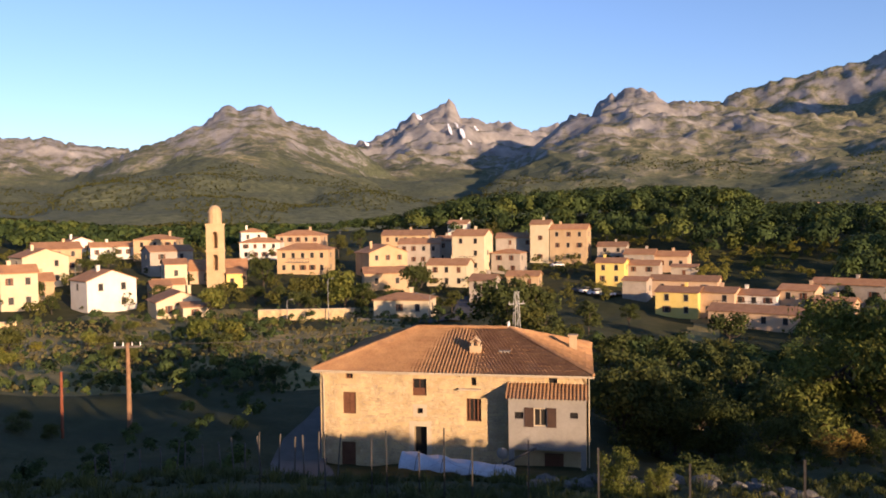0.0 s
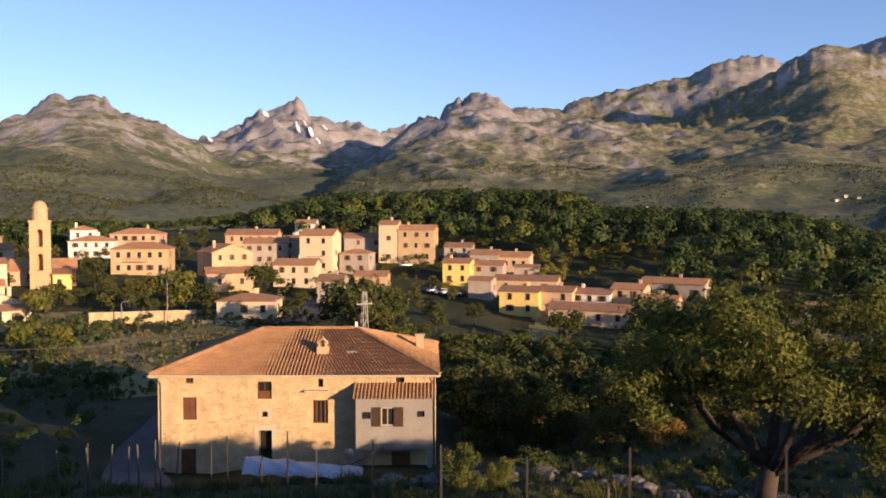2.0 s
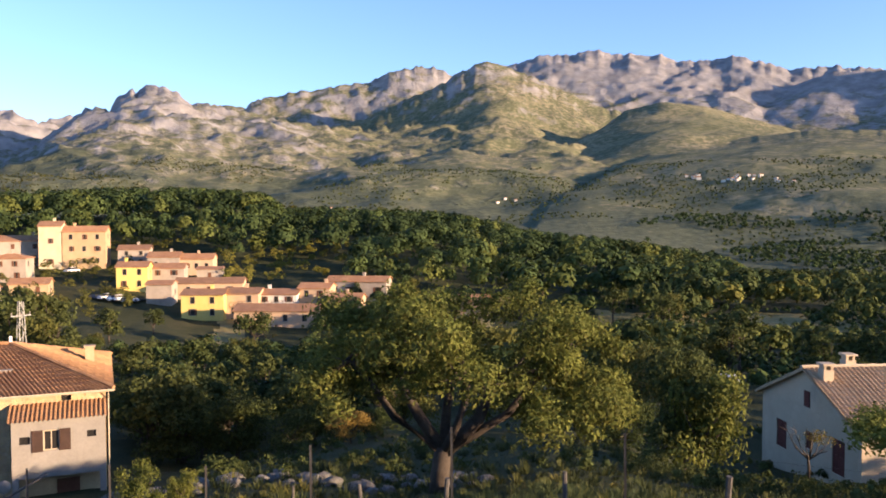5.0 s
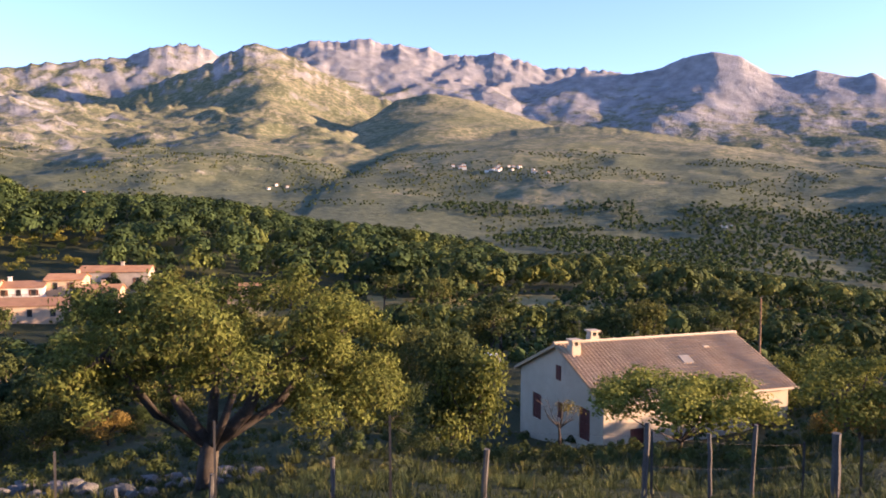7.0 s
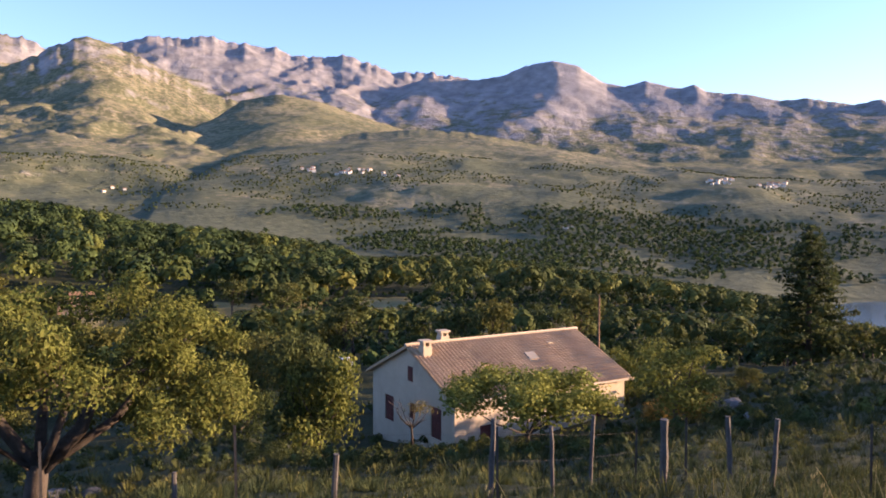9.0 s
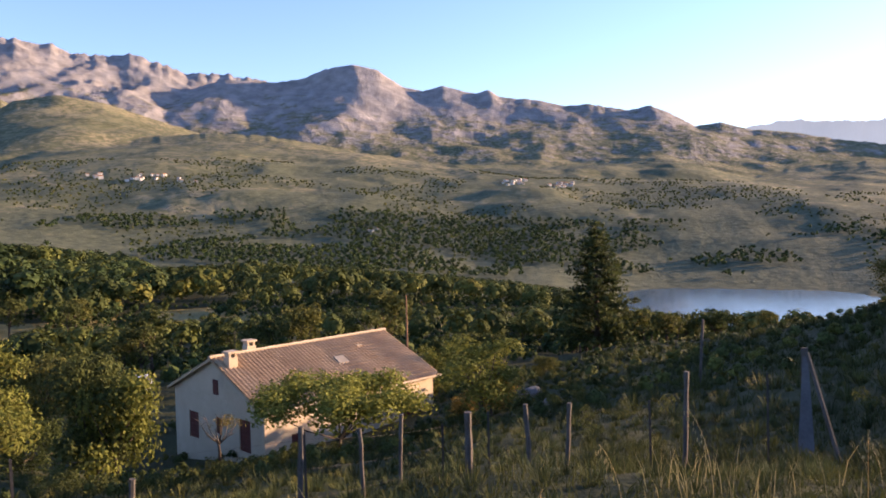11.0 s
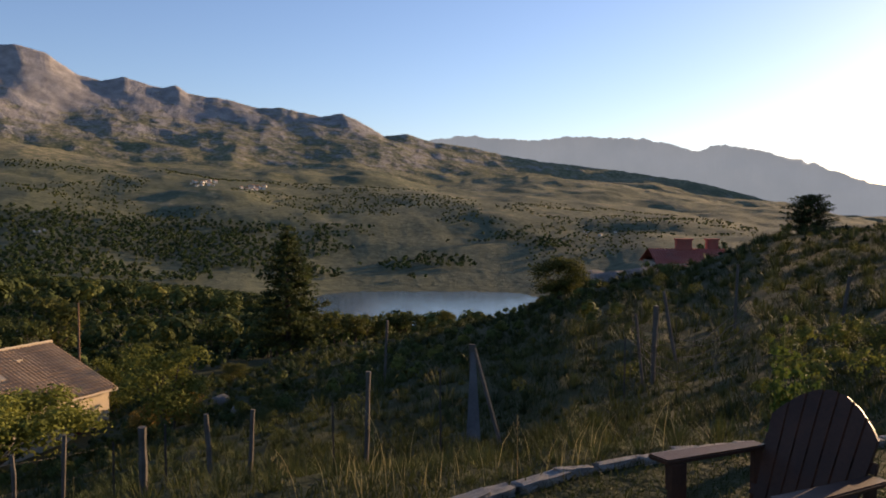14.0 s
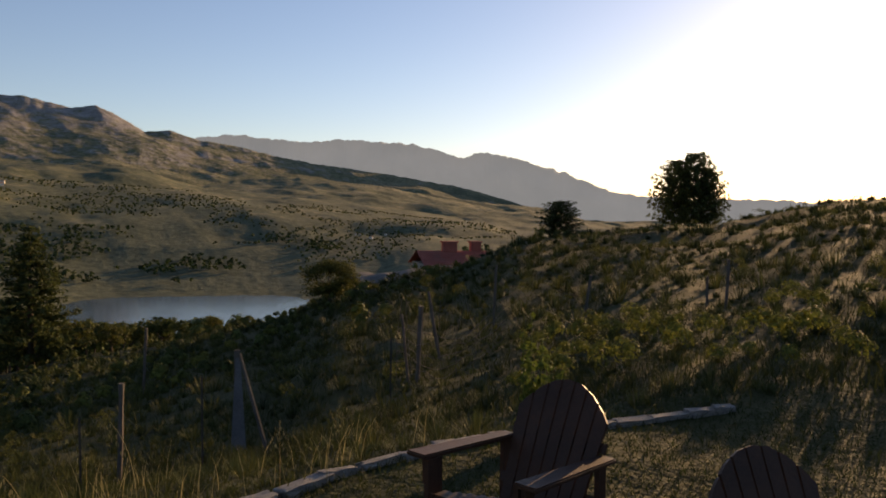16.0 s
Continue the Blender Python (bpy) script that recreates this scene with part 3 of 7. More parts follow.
def house(x, y, w, d, h, wall, roof, turn=0.0, rise=1.6, kind="gable", floors=2, cols=3, base=None, label="", shut=0.4, chimney=True):
    """A village house: its front looks at the hill across the valley. The ridge runs along the front ('gable'), into the depth ('end'), or the roof is hipped."""
    az = math.degrees(math.atan2(-x, y))
    z = ground(x, y) if base is None else base
    low = min(ground(x + a, y + b) for a in (-w / 2, w / 2) for b in (-d / 2, d / 2)) - z - 0.6
    t = thing("house", pose(x, y, z, 0, 0, az + turn), label, "house", "village houses")
    bm = bmesh.new()
    box(bm, -w / 2, w / 2, -d / 2, d / 2, min(low, -0.6), h)
    if kind == "gable":
        for sx in (-1, 1):
            a, b, c = (sx * w / 2, -d / 2, h), (sx * w / 2, d / 2, h), (sx * w / 2, 0, h + rise)
            tri = [bm.verts.new(p) for p in (a, b, c)] + [bm.verts.new((p[0] - sx * 0.3, p[1], p[2])) for p in (a, b, c)]
            for f in ((0, 1, 2), (5, 4, 3), (0, 2, 5, 3), (2, 1, 4, 5)):
                bm.faces.new([tri[i] for i in (f if sx > 0 else f[::-1])])
    if kind == "end":
        for sy in (-1, 1):
            a, b, c = (-w / 2, sy * d / 2, h), (w / 2, sy * d / 2, h), (0, sy * d / 2, h + rise)
            tri = [bm.verts.new(p) for p in (a, b, c)] + [bm.verts.new((p[0], p[1] - sy * 0.3, p[2])) for p in (a, b, c)]
            for f in ((0, 1, 2), (5, 4, 3), (0, 2, 5, 3), (2, 1, 4, 5)):
                bm.faces.new([tri[i] for i in (f if sy < 0 else f[::-1])])
    part("wall", bm, wall, t)
    o = 0.35
    bm = bmesh.new()
    if kind == "gable":
        k = rise / (d / 2)
        slab(bm, [(-w / 2 - o, -d / 2 - o, h - o * k + .15), (w / 2 + o, -d / 2 - o, h - o * k + .15), (w / 2 + o, 0, h + rise + .15), (-w / 2 - o, 0, h + rise + .15)], 0.15)
        slab(bm, [(-w / 2 - o, 0, h + rise + .15), (w / 2 + o, 0, h + rise + .15), (w / 2 + o, d / 2 + o, h - o * k + .15), (-w / 2 - o, d / 2 + o, h - o * k + .15)], 0.15)
    elif kind == "end":
        k = rise / (w / 2)
        slab(bm, [(-w / 2 - o, -d / 2 - o, h - o * k + .15), (0, -d / 2 - o, h + rise + .15), (0, d / 2 + o, h + rise + .15), (-w / 2 - o, d / 2 + o, h - o * k + .15)], 0.15)
        slab(bm, [(0, -d / 2 - o, h + rise + .15), (w / 2 + o, -d / 2 - o, h - o * k + .15), (w / 2 + o, d / 2 + o, h - o * k + .15), (0, d / 2 + o, h + rise + .15)], 0.15)
    else:
        q = max(w / 2 - d / 2, 0.2)
        c = [(-w / 2 - o, -d / 2 - o, h + .1), (w / 2 + o, -d / 2 - o, h + .1), (w / 2 + o, d / 2 + o, h + .1), (-w / 2 - o, d / 2 + o, h + .1), (-q, 0, h + rise), (q, 0, h + rise)]
        for f in ((0, 1, 5, 4), (1, 2, 5), (2, 3, 4, 5), (3, 0, 4)):
            slab(bm, [c[i] for i in f], 0.15)
    part("roof", bm, roof, t)
    rng = random.Random(int(x * 31 + y * 7))
    if chimney:
        cx = rng.uniform(-w * 0.3, w * 0.3)
        bm = boxed(cx - .35, cx + .35, -.3, .3, h + rise * 0.5, h + rise + 0.9)
        box(bm, cx - .45, cx + .45, -.4, .4, h + rise + 0.9, h + rise + 1.0)
        part("chimney", bm, wall, t)
    fh = h / floors
    for fl in range(floors):
        for c in range(cols):
            if rng.random() < 0.12:
                continue
            wx, wz = (c + 0.5) / cols * w * 0.92 - w * 0.46, fl * fh + fh * 0.56
            fm, pm, sm = village_window(0.9, min(1.4, fh * 0.5))
            win = part("window", fm, None, t)
            win.location = (wx, -d / 2 - .012, wz)
            part("pane", pm, None, win)
            if rng.random() < shut:
                for sx in (-1, 1):
                    s = part("shutter", sm, None, win)
                    s.location = (sx * 0.72, 0, 0) if rng.random() < 0.6 else (sx * 0.23, 0, 0)
    side = 1 if turn <= 0 else -1
    for fl in range(floors):
        if rng.random() < 0.8 and d > 5:
            fm, pm, sm = village_window(0.9, min(1.3, fh * 0.5))
            win = part("window", fm, None, t)
            win.location, win.rotation_euler = (side * (w / 2 + .012), rng.uniform(-.2, .1) * d, fl * fh + fh * .56), (0, 0, side * math.pi / 2)
            part("pane", pm, None, win)
    return t


def balcony(t, x, z, w):
    """A slab with a thin rail before the front wall."""
    front = min(v[1] for c in t.children if c.name.startswith("wall") for v in c.bound_box)
    b = part("balcony", boxed(x - w / 2, x + w / 2, front - 1.0, front, z - .15, z), M_RENDER, t)
    for px in [x - w / 2 + .05 + (w - .1) * k / max(2, int(w / .8)) for k in range(max(2, int(w / .8)) + 1)]:
        part("baluster", boxed(px - .03, px + .03, front - 1.0, front - .94, z, z + .95), M_STEEL, b)
    part("rail", boxed(x - w / 2, x + w / 2, front - 1.02, front - .92, z + .95, z + 1.02), M_STEEL, b)


RED, BROWN = ROOFS
# the west end of the village, round the church
house(-90, 167, 7, 7, 8.0, CREAM, RED, 8, 1.5, "gable", 2, 2, label="cream plastered house with a terracotta roof")
house(-73, 170, 10.4, 9, 6.4, WHITE, RED, 22, 2.0, "end", 2, 2, label="white plastered house with a gabled terracotta roof")
house(-64, 178, 4, 6, 4.2, OCHRE, BROWN, 10, 1.0, "gable", 1, 1, label="low ochre outbuilding beside the white house", chimney=False)
house(-93, 178, 9, 8, 4.8, OCHRE, RED, 6, 1.6, "gable", 2, 2, label="ochre house with a bright terracotta roof")
house(-102, 200, 11, 9, 7.4, CREAM, BROWN, 20, 2.0, "end", 2, 2, label="tall cream house with an old brown tiled roof")
house(-110, 225, 12, 9, 6.4, OCHRE, BROWN, 10, 1.8, "gable", 2, 3, label="old ochre house above the lane")
house(-121, 263, 8.5, 8, 4.2, WHITE, BROWN, 15, 1.6, "end", 1, 2, label="small white gabled house on the slope")
house(-106, 254, 13.3, 8, 3.6, WHITE, RED, 5, 1.4, "gable", 1, 4, label="long low white house with a terracotta roof")
house(-91, 254, 13, 10, 6.8, OCHRE, RED, -14, 1.6, "hip", 2, 3, label="broad ochre house with a hipped terracotta roof")
house(-78, 224, 11.8, 9, 6.7, GREY, BROWN, 16, 1.5, "gable", 2, 2, label="grey stone house with a brown roof")
house(-70, 206, 5.5, 7, 5.2, CREAM, BROWN, 8, 1.2, "gable", 1, 1, label="small cream house beside the church", chimney=False)
house(-66, 190, 7, 6, 2.6, CREAM, RED, 6, 1.2, "gable", 1, 1, label="low shed with a terracotta roof", chimney=False)
house(-55, 163, 9.8, 9, 3.4, CREAM, BROWN, 12, 1.9, "end", 1, 2, label="cream bungalow with a brown gabled roof")
house(-50, 158, 5, 5, 2.4, CREAM, BROWN, 12, 0.8, "gable", 1, 1, label="cream annexe in front of the bungalow", chimney=False)
house(-60, 263, 13, 9, 5.2, WHITE, RED, -10, 1.7, "hip", 2, 4, label="white house with a hipped roof behind the trees")
house(-66, 275, 8, 7, 7.0, WHITE, RED, 5, 1.4, "hip", 2, 2, label="tall narrow white house")
balcony(house(-49, 276, 15.5, 10, 6.0, PINK, RED, -16, 1.9, "hip", 2, 5, label="broad pink house with a white end wall"), 0.0, 3.1, 4.0)
balcony(house(-40, 232, 15, 9, 7.0, OCHRE, RED, -14, 1.9, "hip", 2, 5, label="ochre house with balcony and many shutters"), -1.0, 3.6, 6.0)
# the middle of the village
house(-12, 277, 17, 10, 6.3, OCHRE, BROWN, -12, 1.8, "gable", 2, 5, label="long ochre house high in the village")
house(-18, 231, 12, 10, 6.4, OCHRE, RED, 24, 2.2, "end", 2, 3, label="ochre house with a broad gable")
house(-7, 252, 13, 9, 6.6, GREY, BROWN, -8, 1.6, "gable", 2, 4, label="grey stone house in a terrace")
house(2, 256, 7.5, 8, 7.4, GREY, BROWN, -8, 1.4, "gable", 2, 2, label="narrow grey stone house in a terrace")
balcony(house(9, 240, 10, 9, 10.8, CREAM, RED, -18, 1.8, "gable", 3, 2, label="tall cream house with a balcony"), 0.0, 3.7, 5.0)
house(2, 215, 11, 8, 5.8, CREAM, RED, -16, 1.5, "gable", 2, 3, label="cream house below the tall one")
house(-15, 205, 11.5, 8, 4.4, OCHRE, BROWN, 6, 1.4, "gable", 1, 2, label="low ochre house behind a tree")
house(-8, 165, 11.4, 8, 3.4, CREAM, BROWN, -14, 1.3, "hip", 1, 3, label="cream bungalow with a hipped brown roof")
house(10, 190, 5.8, 8, 5.6, GREY, BROWN, -14, 1.3, "gable", 2, 2, label="narrow grey stone house by the lane")
house(7, 330, 8.2, 8, 5.4, WHITE, BROWN, -14, 1.6, "gable", 2, 2, label="white house alone on the hill")
house(25, 271, 12.5, 9, 7.0, GREY, BROWN, -8, 1.6, "gable", 2, 4, label="dark grey stone house in a row")
house(33, 264, 6.2, 9, 12.2, CREAM, RED, -10, 1.4, "gable", 4, 1, label="tower-like cream house of four storeys")
house(42, 261, 12, 9, 10.6, OCHRE, RED, -10, 1.6, "gable", 3, 3, label="tall ochre house of three storeys")
house(20, 240, 9, 7, 6.0, GREY, RED, -18, 1.3, "hip", 2, 2, label="small grey house with a hipped roof")
house(22, 215, 8.6, 7, 3.0, OCHRE, RED, -10, 1.2, "gable", 1, 2, label="low house with a terracotta roof among trees", chimney=False)
# the eastern terraces
house(55, 256, 9, 8, 5.0, GREY, BROWN, -8, 1.3, "gable", 2, 2, label="grey house at the edge of the wood")
house(61, 244, 9, 8, 4.6, GREY, RED, -10, 1.4, "gable", 1, 2, label="grey half of a terraced house")
house(70, 241, 9.5, 8, 4.6, PINK, RED, -10, 1.4, "gable", 1, 3, label="pink half of a terraced house")
house(47, 220, 7.8, 7, 6.0, YELLOW, BROWN, -12, 1.2, "gable", 2, 2, label="pale yellow house with a brown roof")
house(56, 222, 9.6, 7, 5.2, GREY, BROWN, -10, 1.2, "gable", 2, 2, label="grey plastered terraced house")
house(69, 226, 7, 6, 3.6, GREY, BROWN, -6, 0.6, "gable", 1, 1, label="flat grey plastered outbuilding by the wood", chimney=False)
house(49, 200, 6, 6, 4.6, GREY, BROWN, -14, 0.8, "gable", 1, 1, label="blue-grey plastered garage building", chimney=False)
house(63, 206, 17, 7, 3.6, PINK, BROWN, -10, 1.2, "gable", 1, 3, label="long brown-roofed house behind the yellow one", chimney=False)
house(54.5, 182, 9.4, 8, 5.4, YELLOW, BROWN, -13, 1.0, "gable", 2, 2, label="bright yellow terraced house")
balcony(house(63, 180, 7.8, 8, 5.4, PINK, BROWN, -13, 1.0, "gable", 2, 2, label="salmon pink terraced house"), 1.0, 2.8, 3.0)
balcony(house(71, 178.5, 9.5, 8, 4.8, WHITE, BROWN, -13, 1.0, "gable", 2, 3, label="white terraced house with a long balcony"), 0.0, 2.5, 8.6)
house(79.5, 176, 7.4, 8, 5.6, PINK, RED, -13, 1.0, "gable", 2, 2, label="pale pink terraced house")
house(94, 182, 15.5, 8, 4.8, GREY, RED, -13, 1.1, "gable", 1, 4, label="long grey house at the end of the terrace")
house(65, 164, 18, 7, 3.2, PINK, BROWN, -13, 1.2, "gable", 1, 4, label="long low house below the terrace", chimney=False)
house(82, 165, 7.4, 7, 4.2, PINK, RED, -13, 1.2, "gable", 1, 2, label="pink house below the terrace")
house(*polar(-35.6, 190).xy, 7, 6, 3.4, PINK, RED, -10, 1.2, "gable", 1, 2, label="lone pink house beyond the big tree", chimney=False)

# ---- the two houses near the fence ----
def pierced(w, z0, z1, y0, y1, holes):
    """A thick wall along x from -w/2 to w/2 with real openings (x0, x1, z0, z1)."""
    xs = sorted({-w / 2, w / 2, *(v for h in holes for v in h[:2])})
    zs = sorted({z0, z1, *(v for h in holes for v in h[2:])})
    bm = bmesh.new()
    for a, b in zip(xs, xs[1:]):
        for c, d in zip(zs, zs[1:]):
            if not any(h[0] < (a + b) / 2 < h[1] and h[2] < (c + d) / 2 < h[3] for h in holes):
                box(bm, a, b, y0, y1, c, d)
    bmesh.ops.remove_doubles(bm, verts=bm.verts, dist=0.0005)
    return bm


def wavy_slope(bm, a, b, c, d, pitch, amp, courses):
    """A tiled slope between the eave a-b and the ridge d-c, ribbed with rows of half-round tiles that step at each course."""
    a, b, c, d = (Vector(p) for p in (a, b, c, d))
    up = (b - a).cross(d - a).normalized()
    n = max(4, int((b - a).length / pitch) * 6)
    rows = []
    for k in range(courses + 1):
        for lift in ((0.0, 0.028) if 0 < k < courses else (0.0,)):
            v = k / courses
            e0, e1 = a.lerp(d, v), b.lerp(c, v)
            row = []
            for i in range(n + 1):
                q = e0.lerp(e1, i / n)
                ph = (q - a).dot((b - a).normalized()) / pitch * 2 * math.pi
                row.append(bm.verts.new(q + up * (amp * math.cos(ph) + lift)))
            rows.append(row)
    for r0, r1 in zip(rows, rows[1:]):
        for i in range(n):
            if (r0[i].co - r0[i + 1].co).length > 1e-4 or (r1[i].co - r1[i + 1].co).length > 1e-4:
                bm.faces.new((r0[i], r0[i + 1], r1[i + 1], r1[i]))


def shutters(parent, x, z, w, h, y, mat, open_=False, name="shutter"):
    for s in (-1, 1):
        bm = bmesh.new()
        cx = x + s * (w / 4 if not open_ else w * 0.75)
        box(bm, cx - w / 4 + .01, cx + w / 4 - .01, y - .03, y, z - h / 2, z + h / 2)
        for k in range(3):
            zz = z - h * 0.36 + k * h * 0.36
            box(bm, cx - w / 4 + .04, cx + w / 4 - .04, y - .05, y - .03, zz - .05, zz + .05)
        part(name, bm, mat, parent)


def framed(parent, x, z, w, h, y, mat, name="window"):
    """Frame, sill and pane set into an opening."""
    bm = bmesh.new()
    for s in ((x - w / 2, x - w / 2 + .06, y, y + .06, z - h / 2, z + h / 2), (x + w / 2 - .06, x + w / 2, y, y + .06, z - h / 2, z + h / 2), (x - w / 2 + .06, x + w / 2 - .06, y, y + .06, z + h / 2 - .06, z + h / 2),
              (x - w / 2 + .06, x + w / 2 - .06, y, y + .06, z - h / 2, z - h / 2 + .06), (x - .025, x + .025, y + .005, y + .055, z - h / 2 + .06, z + h / 2 - .06)):
        box(bm, *s)
    win = part(name, bm, mat, parent)
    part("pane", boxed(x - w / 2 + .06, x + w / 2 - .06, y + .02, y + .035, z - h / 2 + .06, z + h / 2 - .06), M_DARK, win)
    return win


def stone_house():
    W, D, H, RISE, Q = 16.2, 11.0, 5.7, 1.95, 3.05
    t = thing("stone_house", pose(0.3, 47.4, -13.2, 0, 0, -10), "large rubble stone farmhouse with a hipped terracotta roof", "house")
    holes = [(-6.66, -5.84, 3.04, 4.38), (-6.5, -6.02, 5.2, 5.58), (-2.28, -1.42, 4.26, 5.3), (-2.0, -1.66, 3.2, 3.52), (-2.2, -1.42, 0.4, 2.4), (1.0, 1.9, 2.8, 4.18), (1.3, 1.62, 4.95, 5.45), (5.9, 6.4, 5.2, 5.55), (-6.8, -5.9, -0.6, 1.3)]
    wall = part("wall", pierced(W, -1.2, H, 0, .55, holes), M_STONE, t, "golden granite rubble wall")
    for x0, x1, y0, y1 in ((-W / 2, -W / 2 + .55, .55, D), (W / 2 - .55, W / 2, .55, D), (-W / 2 + .55, W / 2 - .55, D - .55, D)):
        part("wall", boxed(x0, x1, y0, y1, -1.2, H), M_STONE, t)
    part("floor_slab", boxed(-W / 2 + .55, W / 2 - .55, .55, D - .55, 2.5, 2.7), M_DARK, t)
    # stones proud of the mortar
    rng = random.Random(4)
    bm = bmesh.new()
    z = -0.4
    while z < H - 0.15:
        hh = rng.uniform(.11, .21)
        x = -W / 2 + rng.uniform(0, .3)
        while x < W / 2 - .2:
            ww = rng.uniform(.14, .42)
            if rng.random() < 0.75 and not any(h[0] - .3 < x + ww / 2 < h[1] + .3 and h[2] - .25 < z + hh / 2 < h[3] + .25 for h in holes) and x + ww < W / 2:
                o, j = rng.uniform(.008, .05), lambda: rng.uniform(-.03, .03)
                f = [bm.verts.new((px + j(), -o + j() * .3, pz + j())) for px, pz in ((x, z), (x + ww - .04, z), (x + ww - .04, z + hh - .04), (x, z + hh - .04))]
                g = [bm.verts.new((v.co.x * 1.0, 0.01, v.co.z)) for v in f]
                bm.faces.new(f)
                for i in range(4):
                    bm.faces.new((f[(i + 1) % 4], f[i], g[i], g[(i + 1) % 4]))
            x += ww
        z += hh
    tagged(part("rubble_facing", bm, M_STONE_PROUD, wall), kind="stuff")
    o, e = .4, H + .06
    c = [(-W / 2 - o, -o, e), (W / 2 + o, -o, e), (W / 2 + o, D + o, e), (-W / 2 - o, D + o, e), (-Q, D / 2, H + RISE), (Q, D / 2, H + RISE)]
    roof = None
    for f in ((0, 1, 5, 4), (1, 2, 5, 5), (2, 3, 4, 5), (3, 0, 4, 4)):
        bm = bmesh.new()
        wavy_slope(bm, *(c[i] for i in f), 0.215, 0.06, 12)
        r = part("roof", bm, M_TILE, t)
        roof = roof or r
    bm = bmesh.new()
    for a, b in ((4, 5), (0, 4), (1, 5), (2, 5), (3, 4)):
        tube(bm, [Vector(c[a]).lerp(Vector(c[b]), k / 12) + Vector((0, 0, .05 + .02 * (k % 2))) for k in range(13)], [.12] * 13, 6)
    part("ridge_tiles", bm, M_TILE, roof, "pale mortared ridge tiles")
    bm = bmesh.new()
    slab(bm, [(p[0], p[1], e - .08) for p in c[:4]], .08)
    part("soffit", bm, M_CREAM, t)
    bm = bmesh.new()
    tube(bm, [(-W / 2 - .45, -.46, e - .02), (W / 2 + .45, -.46, e - .06)], [.045, .045], 8)
    part("gutter", bm, M_CREAM, t, "pale gutter along the eaves")
    for x in (-W / 2 + .25, W / 2 + .12):
        bm = bmesh.new()
        tube(bm, [(x, -.45, e - .05), (x, -.12, e - .55), (x, -.1, 0.0)], [.035] * 3, 8)
        part("downpipe", bm, M_CREAM, t)
    # chimney with a little pitched cap, skylight, and a vent on the far hip
    bm = boxed(.95, 1.65, 2.05, 2.6, H + .4, H + 1.3)
    box(bm, 1.05, 1.16, 2.1, 2.55, H + 1.3, H + 1.55)
    box(bm, 1.44, 1.55, 2.1, 2.55, H + 1.3, H + 1.55)
    slab(bm, [(.98, 2.05, H + 1.55), (1.3, 2.05, H + 1.85), (1.3, 2.6, H + 1.85), (.98, 2.6, H + 1.55)], .06)
    slab(bm, [(1.3, 2.05, H + 1.85), (1.62, 2.05, H + 1.55), (1.62, 2.6, H + 1.55), (1.3, 2.6, H + 1.85)], .06)
    part("chimney", bm, M_TILE_PALE, t, "salmon plastered chimney with a pitched cap")
    bm = boxed(7.0, 7.5, 6.3, 6.8, H, H + 1.35)
    box(bm, 6.92, 7.58, 6.22, 6.88, H + 1.35, H + 1.45)
    part("chimney", bm, M_TILE_PALE, t)
    bm = boxed(2.75, 3.45, 2.2, 2.9, H + .75, H + 1.0)
    part("skylight", bm, M_RENDER, t, "grey roof window")
    bm = boxed(3.0, 3.15, D / 2 - .08, D / 2 + .08, H + RISE - .1, H + RISE + .45)
    part("finial", bm, M_WHITE, t)
    # openings
    shutters(t, -6.25, 3.71, .82, 1.34, .12, M_WOOD)
    framed(t, -6.26, 5.39, .48, .38, .2, M_WOOD)
    w = framed(t, -1.85, 4.78, .86, 1.04, .14, M_WOOD)
    part("lower_shutter", boxed(-2.22, -1.48, .10, .14, 4.28, 4.72), M_WOOD, w)
    framed(t, -1.83, 3.36, .34, .32, .2, M_DARK)
    w = framed(t, 1.45, 3.49, .9, 1.38, .14, M_WOOD)
    for s in (1.14, 1.66):
        part("shutter", boxed(s, s + .1, .05, .12, 2.84, 4.14), M_WOOD, w)
    framed(t, 1.46, 5.2, .32, .5, .2, M_DARK)
    framed(t, 6.15, 5.37, .5, .35, .2, M_DARK)
    # A near-black sheet closes the opening and stands for the unlit room.
    part("door", boxed(-2.2, -1.42, .42, .48, .4, 2.4), M_DARK, t, "near-black sheet painted as the darkness of an open doorway")
    part("door", boxed(-6.8, -5.9, .1, .16, -.6, 1.3), M_WOOD, t, "brown cellar door")
    bm = bmesh.new()
    for s in ((-2.5, -2.2, -.03, .3, .4, 2.4), (-1.42, -1.12, -.03, .3, .4, 2.4), (-2.5, -1.12, -.03, .3, 2.4, 2.72)):
        box(bm, *s)
    part("door_surround", bm, M_CREAM, t, "pale plastered door surround")
    bm = bmesh.new()
    for s in ((-2.25, -2.0, -.03, .2, 2.98, 3.74), (-1.66, -1.41, -.03, .2, 2.98, 3.74), (-2.0, -1.66, -.03, .2, 2.98, 3.2), (-2.0, -1.66, -.03, .2, 3.52, 3.74)):
        box(bm, *s)
    part("window_surround", bm, M_CREAM, t)
    part("ledge", boxed(.55, 1.9, -.35, 0, 4.72, 4.8), M_CREAM, t, "small stone ledge below the attic window")
    # the rendered lean-to on posts
    ex = part("annexe", pierced(4.4, 1.82, 4.6, -1.4, -1.15, [(-.75, .0, 3.0, 4.05), (-1.85, -1.35, 3.4, 3.8), (1.3, 1.75, 3.5, 3.85)]), M_RENDER, t, "grey rendered lean-to annexe")
    ex.location = (5.85, 0, 0)
    for s in ((-2.2, -1.95, -1.15, 0), (1.95, 2.2, -1.15, 0)):
        part("side_wall", boxed(*s, 1.82, 4.65), M_RENDER, ex)
